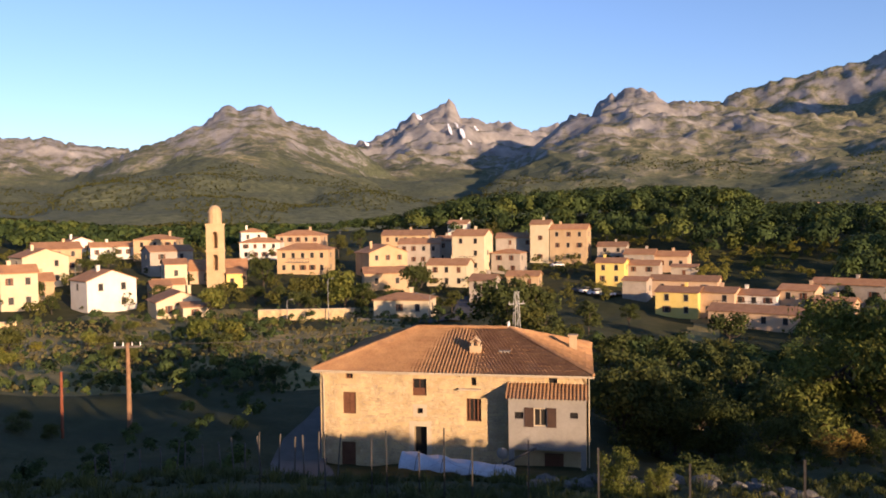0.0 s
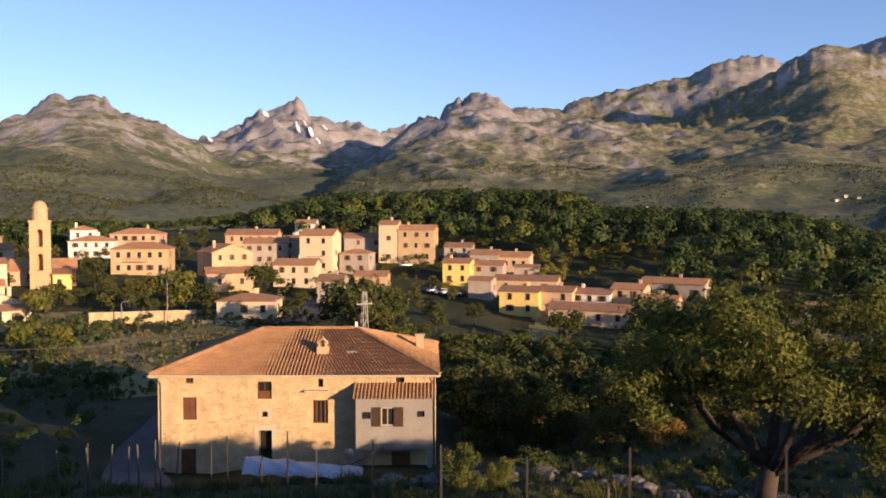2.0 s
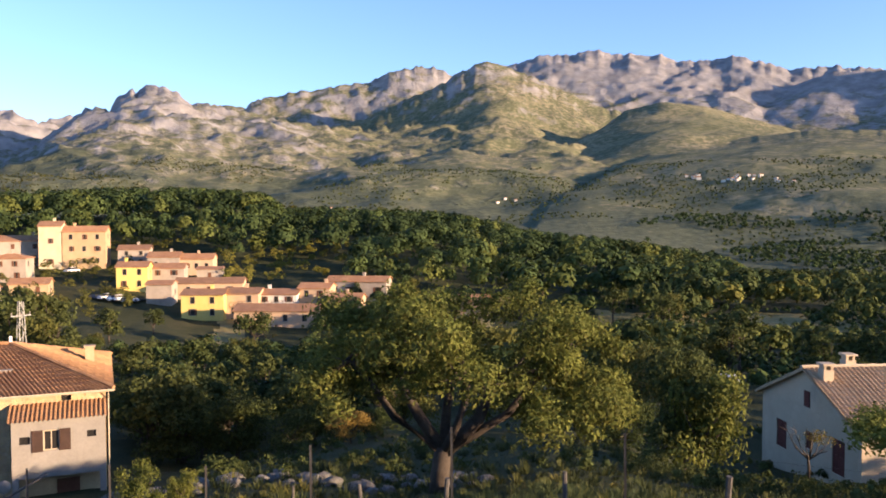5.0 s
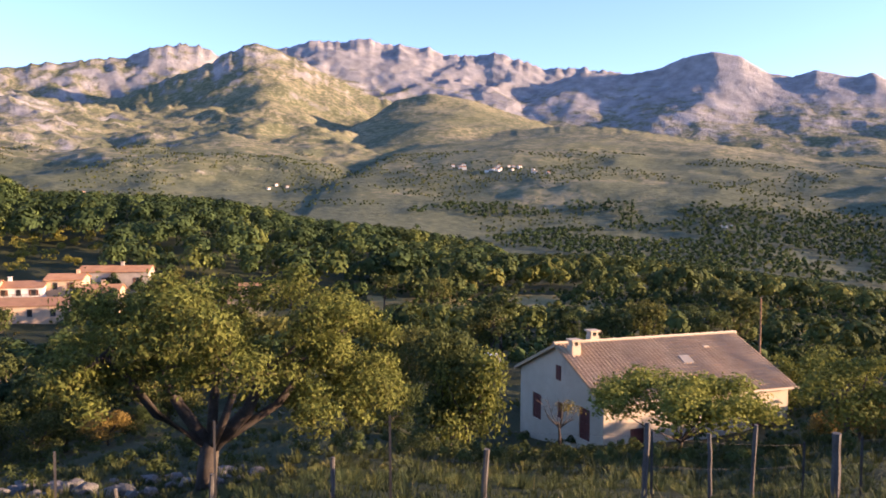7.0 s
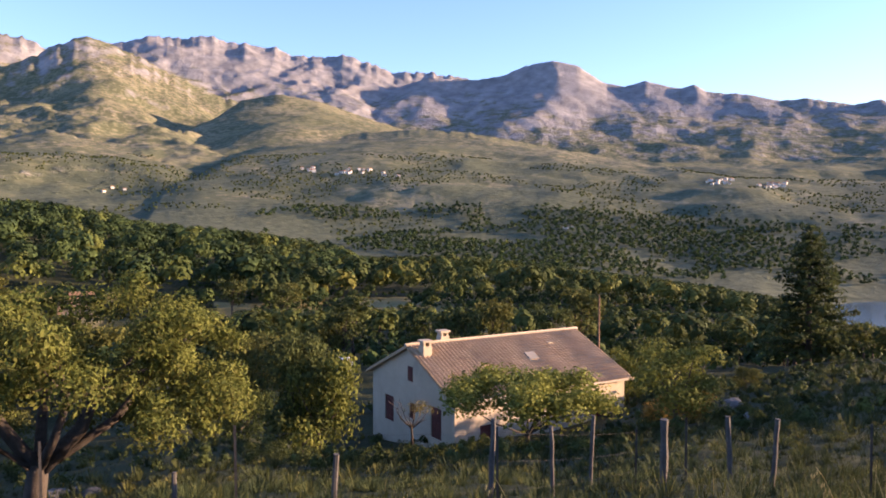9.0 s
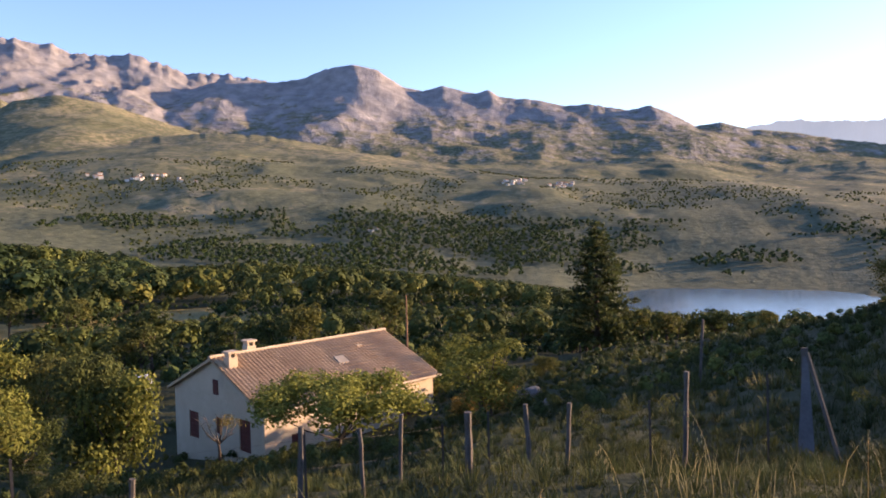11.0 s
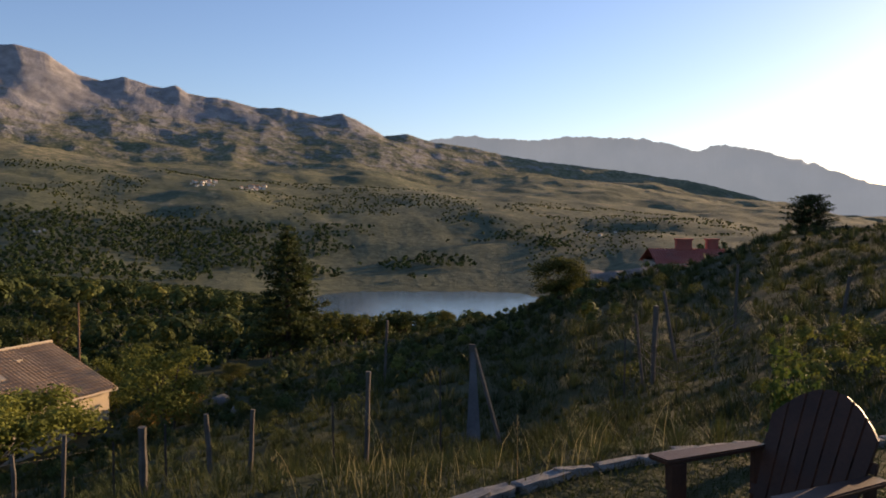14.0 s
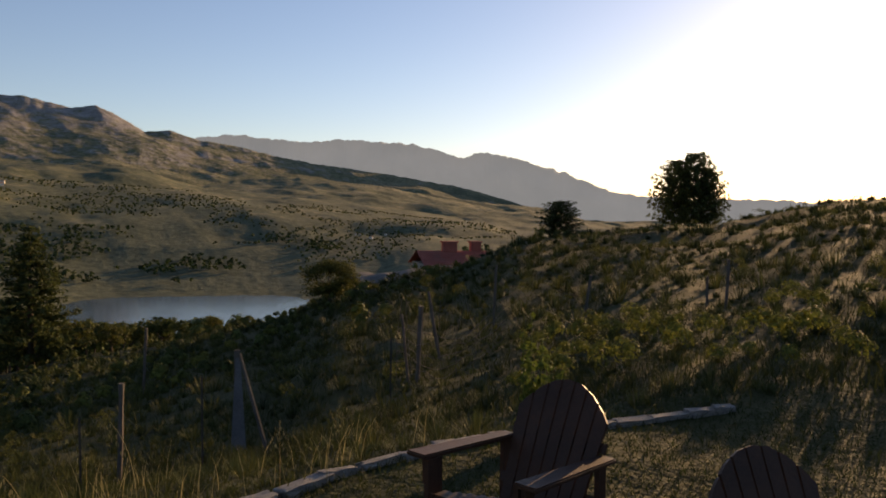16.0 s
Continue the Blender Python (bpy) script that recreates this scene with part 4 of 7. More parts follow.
    part("floor", boxed(-2.2, 2.2, -1.4, 0, 1.62, 1.82), M_RENDER, ex)
    bm = bmesh.new()
    wavy_slope(bm, (-2.35, -1.65, 4.63), (2.35, -1.65, 4.63), (2.35, 0, 5.2), (-2.35, 0, 5.2), .215, .045, 5)
    part("annexe_roof", bm, M_TILE, ex, "terracotta lean-to roof")
    for x in (-2.05, 2.05):
        part("pillar", boxed(x - .15, x + .15, -1.4, -1.1, -1.2, 1.62), M_RENDER, ex)
    part("back_wall", boxed(-2.2, 2.2, -.3, -.05, -1.2, 1.62), M_STONE, ex)
    part("door", boxed(-.2, .9, -.36, -.3, -1.0, 1.15), M_WOOD, ex, "brown door below the annexe")
    framed(ex, -.375, 3.52, .75, 1.05, -1.32, M_CREAM)
    for x in (-1.02, .27):
        part("shutter", boxed(x - .26, x + .26, -1.45, -1.405, 2.96, 4.08), M_BROWN_DARK, ex)
    framed(ex, -1.6, 3.6, .5, .4, -1.3, M_DARK)
    framed(ex, 1.52, 3.67, .45, .35, -1.3, M_DARK)
    return t


def beige_house():
    L, D, H, RISE = 12.3, 9.6, 3.65, 2.1
    t = thing("beige_house", pose(44.3, 21.3, -12.05, 0, 0, -28.7), "cream rendered house with a pale brown tiled gable roof", "house")
    # the long wall below the eaves, with its openings
    part("wall", pierced(L, -1.5, H, -D / 2, -D / 2 + .3, [(-4.5, -3.6, -.1, 2.05), (3.6, 4.7, 1.0, 2.45)]), M_CREAM, t, "cream rendered wall")
    part("wall", boxed(-L / 2, L / 2, D / 2 - .3, D / 2, -1.5, H), M_CREAM, t)
    part("wall", boxed(L / 2 - .3, L / 2, -D / 2 + .3, D / 2 - .3, -1.5, H), M_CREAM, t)
    g = part("wall", pierced(D - .6, -1.5, H, 0, .3, [(-3.15, -2.05, .9, 2.45), (-.1, .5, 1.6, 2.55), (2.35, 3.45, 1.1, 2.85)]), M_CREAM, t)
    g.location, g.rotation_euler = (-L / 2, 0, 0), (0, 0, -math.pi / 2)
    for sx in (-1, 1):
        bm = bmesh.new()
        p = [(sx * L / 2, -D / 2, H), (sx * L / 2, D / 2, H), (sx * L / 2, 0, H + RISE)]
        v = [bm.verts.new(q) for q in p] + [bm.verts.new((q[0] - sx * .3, q[1], q[2])) for q in p]
        for f in ((0, 1, 2), (5, 4, 3), (0, 2, 5, 3), (2, 1, 4, 5)):
            bm.faces.new([v[i] for i in (f if sx > 0 else f[::-1])])
        part("gable", bm, M_CREAM, t)
    k, o = RISE / (D / 2), .4
    for s in (-1, 1):
        bm = bmesh.new()
        e = [(-L / 2 - .3, s * (D / 2 + o), H - o * k + .16), (L / 2 + .3, s * (D / 2 + o), H - o * k + .16), (L / 2 + .3, 0, H + RISE + .16), (-L / 2 - .3, 0, H + RISE + .16)]
        if s > 0:
            e = [e[1], e[0], e[3], e[2]]
        wavy_slope(bm, *e, .25, .045, 16)
        slab(bm, [(q[0], q[1], q[2] - .05) for q in e], .12)
        part("roof", bm, M_TILE_PALE, t, "pale brown interlocking tiles")
    bm = bmesh.new()
    tube(bm, [(-L / 2 - .35 + (L + .7) * i / 30, 0, H + RISE + .17 + .02 * (i % 2)) for i in range(31)], [.11] * 31, 6)
    part("ridge_tiles", bm, M_CREAM, t)
    bm = bmesh.new()
    tube(bm, [(-L / 2 - .3, -D / 2 - o - .06, H - o * k + .08), (L / 2 + .3, -D / 2 - o - .06, H - o * k + .05)], [.07, .07], 8)
    part("gutter", bm, M_CREAM, t)
    for x, y, zt in ((-5.7, -.95, H + RISE + .5), (-3.75, .3, H + RISE + .75)):
        bm = boxed(x - .28, x + .28, y - .28, y + .28, H + .6, zt - .3)
        for a in (-.24, .12):
            box(bm, x + a, x + a + .12, y - .24, y + .24, zt - .3, zt - .06)
        box(bm, x - .34, x + .34, y - .34, y + .34, zt - .06, zt + .04)
        part("chimney", bm, M_CREAM, t, "pale rendered chimney with a slab cap")
    sky_z = H + RISE - 2.3 * k + .2
    bm = bmesh.new()
    slab(bm, [(.6, -2.6, sky_z - .08), (1.3, -2.6, sky_z - .08), (1.3, -2.0, sky_z + .22), (.6, -2.0, sky_z + .22)], .2)
    part("skylight", bm, M_RENDER, t, "raised grey roof window")
    bm = boxed(3.0, 3.4, -1.3, -1.0, H + RISE - .5, H + RISE - .3)
    part("roof_vent", bm, M_CREAM, t)
    # openings, all with closed maroon shutters
    shutters(t, 4.15, 1.72, 1.1, 1.45, -D / 2 + .08, M_MAROON)
    part("door", boxed(-4.5, -3.6, -D / 2 + .1, -D / 2 + .16, -.1, 2.05), M_MAROON, t, "dark maroon door")
    for x, z, w, h in ((-2.6, 1.67, 1.1, 1.55), (.2, 2.07, .6, .95), (2.9, 1.97, 1.1, 1.75)):
        shutters(g, x, z, w, h, .08, M_MAROON)
    bm = boxed(-L / 2 - .04, -L / 2 + .02, -.3, .25, H + .15, H + 1.0)
    part("shutter", bm, M_MAROON, t)
    bm = bmesh.new()
    tube(bm, [(-4.3, .9, H + RISE - .3), (-4.3, .9, H + RISE + 1.3)], [.02, .02], 6)
    for k2 in range(5):
        tube(bm, [(-4.7 + .2 * k2, .7, H + RISE + 1.2), (-4.7 + .2 * k2, 1.1, H + RISE + 1.2)], [.012, .012], 4)
    part("aerial", bm, M_STEEL, t)
    return t


M_STONE_PROUD = grainy("granite_stones", (0.30, 0.215, 0.12), (0.60, 0.47, 0.28), 2.2, 20.0, 0.9, 0.01, (0.22, 0.16, 0.11))
M_BROWN_DARK = grainy("dark_brown_shutter", (0.035, 0.02, 0.014), (0.065, 0.036, 0.025), 2.0, 25.0, 0.6)
stone_house()
beige_house()

# ---- trees ----
def leaf_cloud(rng, lobes, count, size, mat, flat=0.5):
    """A crown of small leaf sprays, thickest near the outside of its lobes (x, y, z, radius)."""
    n = np.random.RandomState(rng.randrange(10**6))
    lob = np.array(lobes, float)
    pick = n.choice(len(lob), count, p=lob[:, 3] ** 2 / (lob[:, 3] ** 2).sum())
    d = n.normal(size=(count, 3))
    d /= np.linalg.norm(d, axis=1)[:, None]
    d[:, 2] = np.where(d[:, 2] < -0.55, -d[:, 2], d[:, 2])
    rad = lob[pick, 3] * (1 - 0.55 * n.rand(count) ** 2.0) * (1 + 0.16 * n.normal(size=count))
    c = lob[pick, :3] + d * rad[:, None] * np.array([1, 1, .85])
    w = d + 0.55 * n.normal(size=(count, 3))
    u = np.cross(w, n.normal(size=(count, 3)))
    u /= np.linalg.norm(u, axis=1)[:, None]
    v = np.cross(w, u)
    v /= np.linalg.norm(v, axis=1)[:, None]
    s = size * (0.5 + n.rand(count))[:, None]
    quad = np.stack([c - u * s, c + v * s * flat, c + u * s, c - v * s * flat], 1)
    return quad.reshape(-1, 3)


def quads_mesh(name, co, mat):
    me = bpy.data.meshes.new(name)
    n = len(co) // 4
    me.vertices.add(len(co))
    me.vertices.foreach_set("co", np.asarray(co, np.float32).ravel())
    me.loops.add(len(co))
    me.loops.foreach_set("vertex_index", np.arange(len(co), dtype=np.int32))
    me.polygons.add(n)
    me.polygons.foreach_set("loop_start", np.arange(0, len(co), 4, dtype=np.int32))
    for m in (mat if isinstance(mat, (list, tuple)) else [mat]):
        me.materials.append(m)
    me.update(calc_edges=True)
    return me


def crown_lobes(rng, h, r, n, low=0.35, thick=1.0):
    out = []
    for k in range(n):
        a, q = rng.uniform(0, 2 * math.pi), r * math.sqrt(rng.uniform(0, .75))
        z = h * (low + (1 - low) * rng.uniform(.12, .9))
        shrink = 1 - 0.5 * abs((z / h - low) / (1 - low) - .42)
        out.append((math.cos(a) * q * shrink, math.sin(a) * q * shrink, z, r * rng.uniform(.28, .46) * thick))
    return out


def limbs(bm, rng, h, r, lobes, thick):
    lean = (rng.uniform(-.05, .05) * h, rng.uniform(-.05, .05) * h)
    fork = Vector((lean[0], lean[1], h * .36))
    tube(bm, [(0, 0, -.5), (lean[0] * .4, lean[1] * .4, h * .15), fork], [thick * 1.25, thick * .95, thick * .8], 8)
    for x, y, z, q in lobes[:9]:
        end = Vector((x, y, z))
        mid = fork.lerp(end, .5) + Vector((rng.uniform(-.1, .1) * r, rng.uniform(-.1, .1) * r, -.04 * h))
        tube(bm, [fork - Vector((0, 0, .05 * h)), mid, end], [thick * .5, thick * .32, thick * .1], 5)


def tree_proto(seed, h, r, leaves, size, mat, label, low=0.3, lobes=16, name="tree", thick=1.0):
    rng = random.Random(seed)
    t = thing(name, pose(0, 0, 0), label, "tree")
    lob = crown_lobes(rng, h, r, lobes, low, thick)
    bm = bmesh.new()
    limbs(bm, rng, h, r, lob, h * .028)
    part("trunk", bm, M_BARK, t, "", True)
    part("crown", quads_mesh("crown", leaf_cloud(rng, lob, leaves, size, mat), mat), None, t)
    return t


def pine_proto(seed, h, r, tiers, mat, label, count=34, size=.45, low=.12, rounded=False):
    rng = random.Random(seed)
    t = thing("conifer", pose(0, 0, 0), label, "tree")
    bm = bmesh.new()
    tube(bm, [(0, 0, -.5), (0, 0, h * .5), (0, 0, h)], [h * .022, h * .013, h * .003], 7)
    co = []
    for k in range(tiers):
        f = low + (1 - low) * (k + .5) / tiers
        reach = r * ((1 - f) ** .9 if not rounded else math.sqrt(max(0, 1 - ((f - .28) / .74) ** 2))) + .15
        for b in range(7):
            a = 2 * math.pi * (b + rng.random()) / 7
            L = reach * rng.uniform(.6, 1.15)
            z0 = h * f
            tip = Vector((math.cos(a) * L, math.sin(a) * L, z0 + L * (.3 if rounded else .12)))
            tube(bm, [(0, 0, z0), tip], [.05 + .01 * (tiers - k) / tiers, .01], 4)
            n = max(6, int(count * L / r))
            lob = [(tip.x * q, tip.y * q, z0 + (tip.z - z0) * q, (.13 if rounded else .12) * r * (1.15 - .5 * q)) for q in (.35, .55, .75, .95)]
            co.append(leaf_cloud(rng, lob, n, size, mat, .3))
    part("trunk", bm, M_BARK, t, "", True)
    part("crown", quads_mesh("crown", np.concatenate(co), mat), None, t)
    return t


PROTOS = [tree_proto(s, h, r, n, .29, m, l) for s, h, r, n, m, l in (
    (1, 8.0, 3.6, 1178, M_LEAF, "dark green oak on the slope"), (2, 6.5, 3.2, 1054, M_LEAF, "round dark green oak"), (3, 9.0, 3.4, 1178, M_LEAF, "tall dark green chestnut"),
    (4, 5.0, 2.8, 930, M_LEAF_LIGHT, "yellow-green tree in evening sun"), (5, 7.0, 3.0, 1054, M_LEAF, "uneven dark green tree"))]
_rng = random.Random(77)


def plant(k, az, r, scale=1.0, turn=None, z=None):
    p = polar(az, r)
    m = pose(p.x, p.y, (ground(p.x, p.y) if z is None else z) - .1, 0, 0, _rng.uniform(0, 360) if turn is None else turn) @ Matrix.Diagonal((scale, scale, scale * _rng.uniform(.9, 1.12), 1))
    return copy_thing(PROTOS[k], m)
# single trees: crown proto, azimuth, distance, size
BIG_TREE_AT = polar(-33.2, 19.0)


def big_tree():
    rng = random.Random(12)
    p = BIG_TREE_AT
    base = ground(p.x, p.y)
    t = thing("chestnut_tree", pose(p.x, p.y, base, 0, 0, -33), "spreading chestnut tree with sunlit yellow-green leaves and gnarled forked trunk", "tree")
    top = 1.7 - 19 * math.tan(radians(4.6)) - base
    lob = []
    for k in range(84):
        x = rng.uniform(-2.9, 4.4)
        edge = math.sqrt(max(.05, 1 - ((x - .2) / 4.6) ** 2))
        y = rng.uniform(-2.6, 2.6) * edge
        z = top * (.56 + .36 * edge * rng.uniform(-.72 if x > .8 else -.25, 1.0)) - .10 * max(x, 0) * .6
        lob.append((x, y, z, rng.uniform(.32, .68)))
    lob += [(-1.0, 0, top - .35, .5), (.4, .3, top - .55, .5), (2.0, -.3, top - .2, .45), (2.9, -.2, top - .8, .5), (3.9, 0, top * .52, .55), (-2.9, 0, top * .66, .45)]
    bm = bmesh.new()
    fork = Vector((.05, 0, top * .22))
    tube(bm, [(-.12, 0, -.6), (-.03, .02, top * .1), fork], [.28, .23, .21], 10)
    for ex, ey, ez, th in ((-1.1, .3, .62, .17), (1.6, -.2, .60, .19), (.2, .9, .68, .14), (-2.2, -.5, .66, .13), (3.0, .5, .62, .13), (.6, -1.2, .6, .12)):
        end = Vector((ex, ey, top * ez))
        mid = fork.lerp(end, .45) + Vector((ex * .08, ey * .1, -.18))
        q = mid.lerp(end, .5) + Vector((rng.uniform(-.15, .15), rng.uniform(-.15, .15), .1))
        tube(bm, [fork - Vector((0, 0, .15)), mid, q, end], [th, th * .8, th * .6, th * .35], 8)
        for l in sorted(lob, key=lambda l: (Vector(l[:3]) - end).length)[:10]:
            tip = Vector(l[:3])
            tube(bm, [q.lerp(end, rng.random()), end.lerp(tip, .5) + Vector((0, 0, rng.uniform(-.2, .1))), tip], [.05, .03, .012], 5)
    part("trunk", bm, M_BARK, t, "gnarled grey-brown trunk", True)
    part("crown", quads_mesh("crown", leaf_cloud(rng, lob, 44000, .052, M_LEAF_LIGHT, .38), M_LEAF_LIGHT), None, t)
    # Inner leaves take a darker green that paints the shade inside the crown.
    part("inner_crown", quads_mesh("inner_crown", leaf_cloud(rng, [(l[0], l[1], l[2] - .1, l[3] * .8) for l in lob], 9000, .07, M_LEAF, .45), M_LEAF), None, t, "inner leaves coloured darker as shade within the crown")


big_tree()


def one_tree(proto, az, r, top_el=None, height=None, width=1.0, base=None):
    """Stands a copy of a tree on the ground so that its top reaches the given elevation."""
    p = polar(az, r)
    z = ground(p.x, p.y) if base is None else base
    h = (1.7 + r * math.tan(radians(top_el)) - z) if top_el is not None else height
    ph = max(v[2] for c in proto.children for v in c.bound_box)
    s = h / ph
    return copy_thing(proto, pose(p.x, p.y, z - .05, 0, 0, _rng.uniform(0, 360)) @ Matrix.Diagonal((s * width, s * width, s, 1)))


FIR = pine_proto(5, 12.5, 4.6, 15, M_NEEDLE, "tall dark conifer with spreading tiers", 170, .24, .08)
PINE = pine_proto(9, 7.0, 3.0, 15, M_NEEDLE, "bushy rounded pine against the evening sky", 150, .15, .06, True)
SPREAD = tree_proto(21, 2.9, 3.0, 17000, .065, M_ACACIA, "low spreading yellow-green tree before the cream house", .66, 60, "spreading_tree", .5)
YELLOWING = tree_proto(22, 2.9, 1.3, 6500, .05, M_LEAF_LIGHT, "slender tree with yellowing leaves", .25, 18, "young_tree")
DRYLOW = tree_proto(23, 2.0, 1.2, 5000, .045, M_DRY, "bush with dry golden leaves", .1, 14, "bush")
SHRUB = tree_proto(24, 3.6, 2.4, 6500, .085, M_LEAF, "dense dark green shrub", .08, 20, "shrub")
SHRUB_LIGHT = tree_proto(25, 3.2, 2.0, 5000, .085, M_LEAF_LIGHT, "yellow-green shrub in evening light", .08, 16, "shrub")
NEAR_OAK = tree_proto(26, 6.0, 3.0, 12000, .11, M_LEAF, "dense oak with a rounded crown", .12, 28, "oak_tree")

one_tree(FIR, -85.25, 66, -0.75, width=1.25)
one_tree(PINE, -128.9, 70, 4.2, width=.8)
one_tree(PINE, -130.2, 71, 4.7, width=.8)
one_tree(PINE, -131.1, 72, 3.6, width=.75)
one_tree(PINE, -121.1, 46, 1.3, width=1.5)
one_tree(SHRUB_LIGHT, -119.6, 42, -.6, width=.9)
one_tree(SHRUB_LIGHT, -117.6, 41, -1.9)
one_tree(NEAR_OAK, -104.6, 37, -2.95, width=1.3)
one_tree(NEAR_OAK, -50.3, 36, -8.4, width=.8)
one_tree(SHRUB_LIGHT, -51.6, 35, -9.4, width=.7)
one_tree(SPREAD, -66.4, 31, -11.1, width=1.3)
one_tree(YELLOWING, -76.9, 26, -8.6, width=1.3)
one_tree(DRYLOW, -77.6, 27, -11.6)
one_tree(DRYLOW, -75.9, 28, -12.4)
one_tree(NEAR_OAK, -15.0, 60, -11.4, width=1.25)
one_tree(NEAR_OAK, -18.6, 58, -11.9, width=1.1)
one_tree(NEAR_OAK, -12.4, 68, -10.6, width=1.0)
one_tree(DRYLOW, -26.6, 45, -13.2, width=1.2)
one_tree(SHRUB, -28.8, 46, -13.0)
one_tree(SHRUB, -22.5, 50, -12.9)
one_tree(SHRUB_LIGHT, -12.4, 17, -15.6, width=.8)
one_tree(SHRUB_LIGHT, -15.0, 18, -16.4, width=.8)
one_tree(SHRUB, 28.5, 62, -11.6)
one_tree(SHRUB, 26.5, 60, -12.6)
one_tree(SHRUB, 12.2, 84, -9.9, width=1.2)
one_tree(SHRUB, -43.5, 50, -11.6)
one_tree(SHRUB, -46.5, 40, -12.2)
one_tree(NEAR_OAK, -39.0, 45, -10.0)
one_tree(NEAR_OAK, -30.5, 55, -9.4)
one_tree(NEAR_OAK, -24.0, 52, -10.2)
one_tree(NEAR_OAK, -47.5, 60, -8.6)
one_tree(SHRUB, -79.5, 40, -11.2)
one_tree(SHRUB, -81.5, 47, -10.2, width=1.1)
one_tree(SHRUB_LIGHT, -73.6, 52, -9.2)
# trees standing among the village houses
for _k, _a, _r, _e in ((0, 12.8, 205, -2.6), (3, 16.4, 160, -4.4), (1, 9.9, 175, -3.8), (3, 7.4, 172, -3.4), (0, 5.9, 168, -4.4), (2, 2.0, 184, -3.0), (0, -3.9, 124, -4.3), (4, -5.4, 128, -4.1), (2, -6.7, 132, -4.6), (1, 22.9, 240, -1.9), (1, 24.4, 236, -2.2), (4, -10.4, 150, -5.8), (0, -13.2, 165, -6.0), (1, -19.8, 150, -6.4)):
    one_tree(PROTOS[_k], _a, _r, _e)

# the wooded ravine, gardens and lanes: separate trees
def trees_in(n, az0, az1, r0, r1, top, kinds=(0, 1, 2, 4), small=.55, big=1.0):
    """n trees in a stretch of land, none rising past the elevation top(az)."""
    for _ in range(n):
        az, r = _rng.uniform(az0, az1), math.sqrt(_rng.uniform(r0 * r0, r1 * r1))
        p = polar(az, r)
        g = ground(p.x, p.y)
        k = _rng.choice(kinds)
        s = _rng.uniform(small, big)
        room = 1.7 + r * math.tan(radians(top(az))) - g
        hgt = max(v[2] for c in PROTOS[k].children for v in c.bound_box)
        s = min(s, room / hgt)
        if s > .22:
            plant(k, az, r, s)


trees_in(46, -11, -31, 68, 128, lambda a: -8.2 if a > -29 else -7.0)
trees_in(26, -11.5, -30, 60, 80, lambda a: -10.5)
trees_in(16, -29, -52, 60, 130, lambda a: -7.5)
trees_in(22, -30, -50, 130, 240, lambda a: -4.2)
trees_in(18, -4, -11, 90, 165, lambda a: -7.6)
trees_in(16, 14, 31, 110, 165, lambda a: -6.6, (3, 1, 3, 3), .4, .8)
trees_in(10, 4, 13, 165, 200, lambda a: -4.6, (1, 3, 4), .5, .9)
trees_in(14, 14, 30, 175, 240, lambda a: -3.4, (1, 3, 4), .4, .8)
trees_in(18, 14, 32, 92, 130, lambda a: -7.4, (3, 1, 3), .35, .6)
trees_in(12, -58, -78, 60, 92, lambda a: -8.8, (0, 1, 4), .5, .8)
trees_in(14, -51, -72, 90, 170, lambda a: -5.0)
trees_in(16, -79, -99, 80, 125, lambda a: -7.3, (1, 4, 0), .5, .8)
trees_in(30, -86, -104, 64, 98, lambda a: -7.1, (1, 4), .3, .6)
for az, r, k, s in ((3.6, 168, 1, .75), (-.6, 172, 4, .7), (1.6, 205, 1, .9), (7.2, 168, 3, 1.1), (5.6, 165, 4, .8), (-4.6, 118, 2, .95), (-5.9, 112, 0, .9), (-7.3, 120, 2, .8), (15.6, 178, 4, .8), (13.4, 185, 1, .7),
                    (13.0, 232, 1, .8), (7.5, 268, 0, .9), (5.9, 272, 2, .9), (3.4, 290, 0, .8), (-3.6, 300, 2, .9)):
    plant(k, az, r, s)


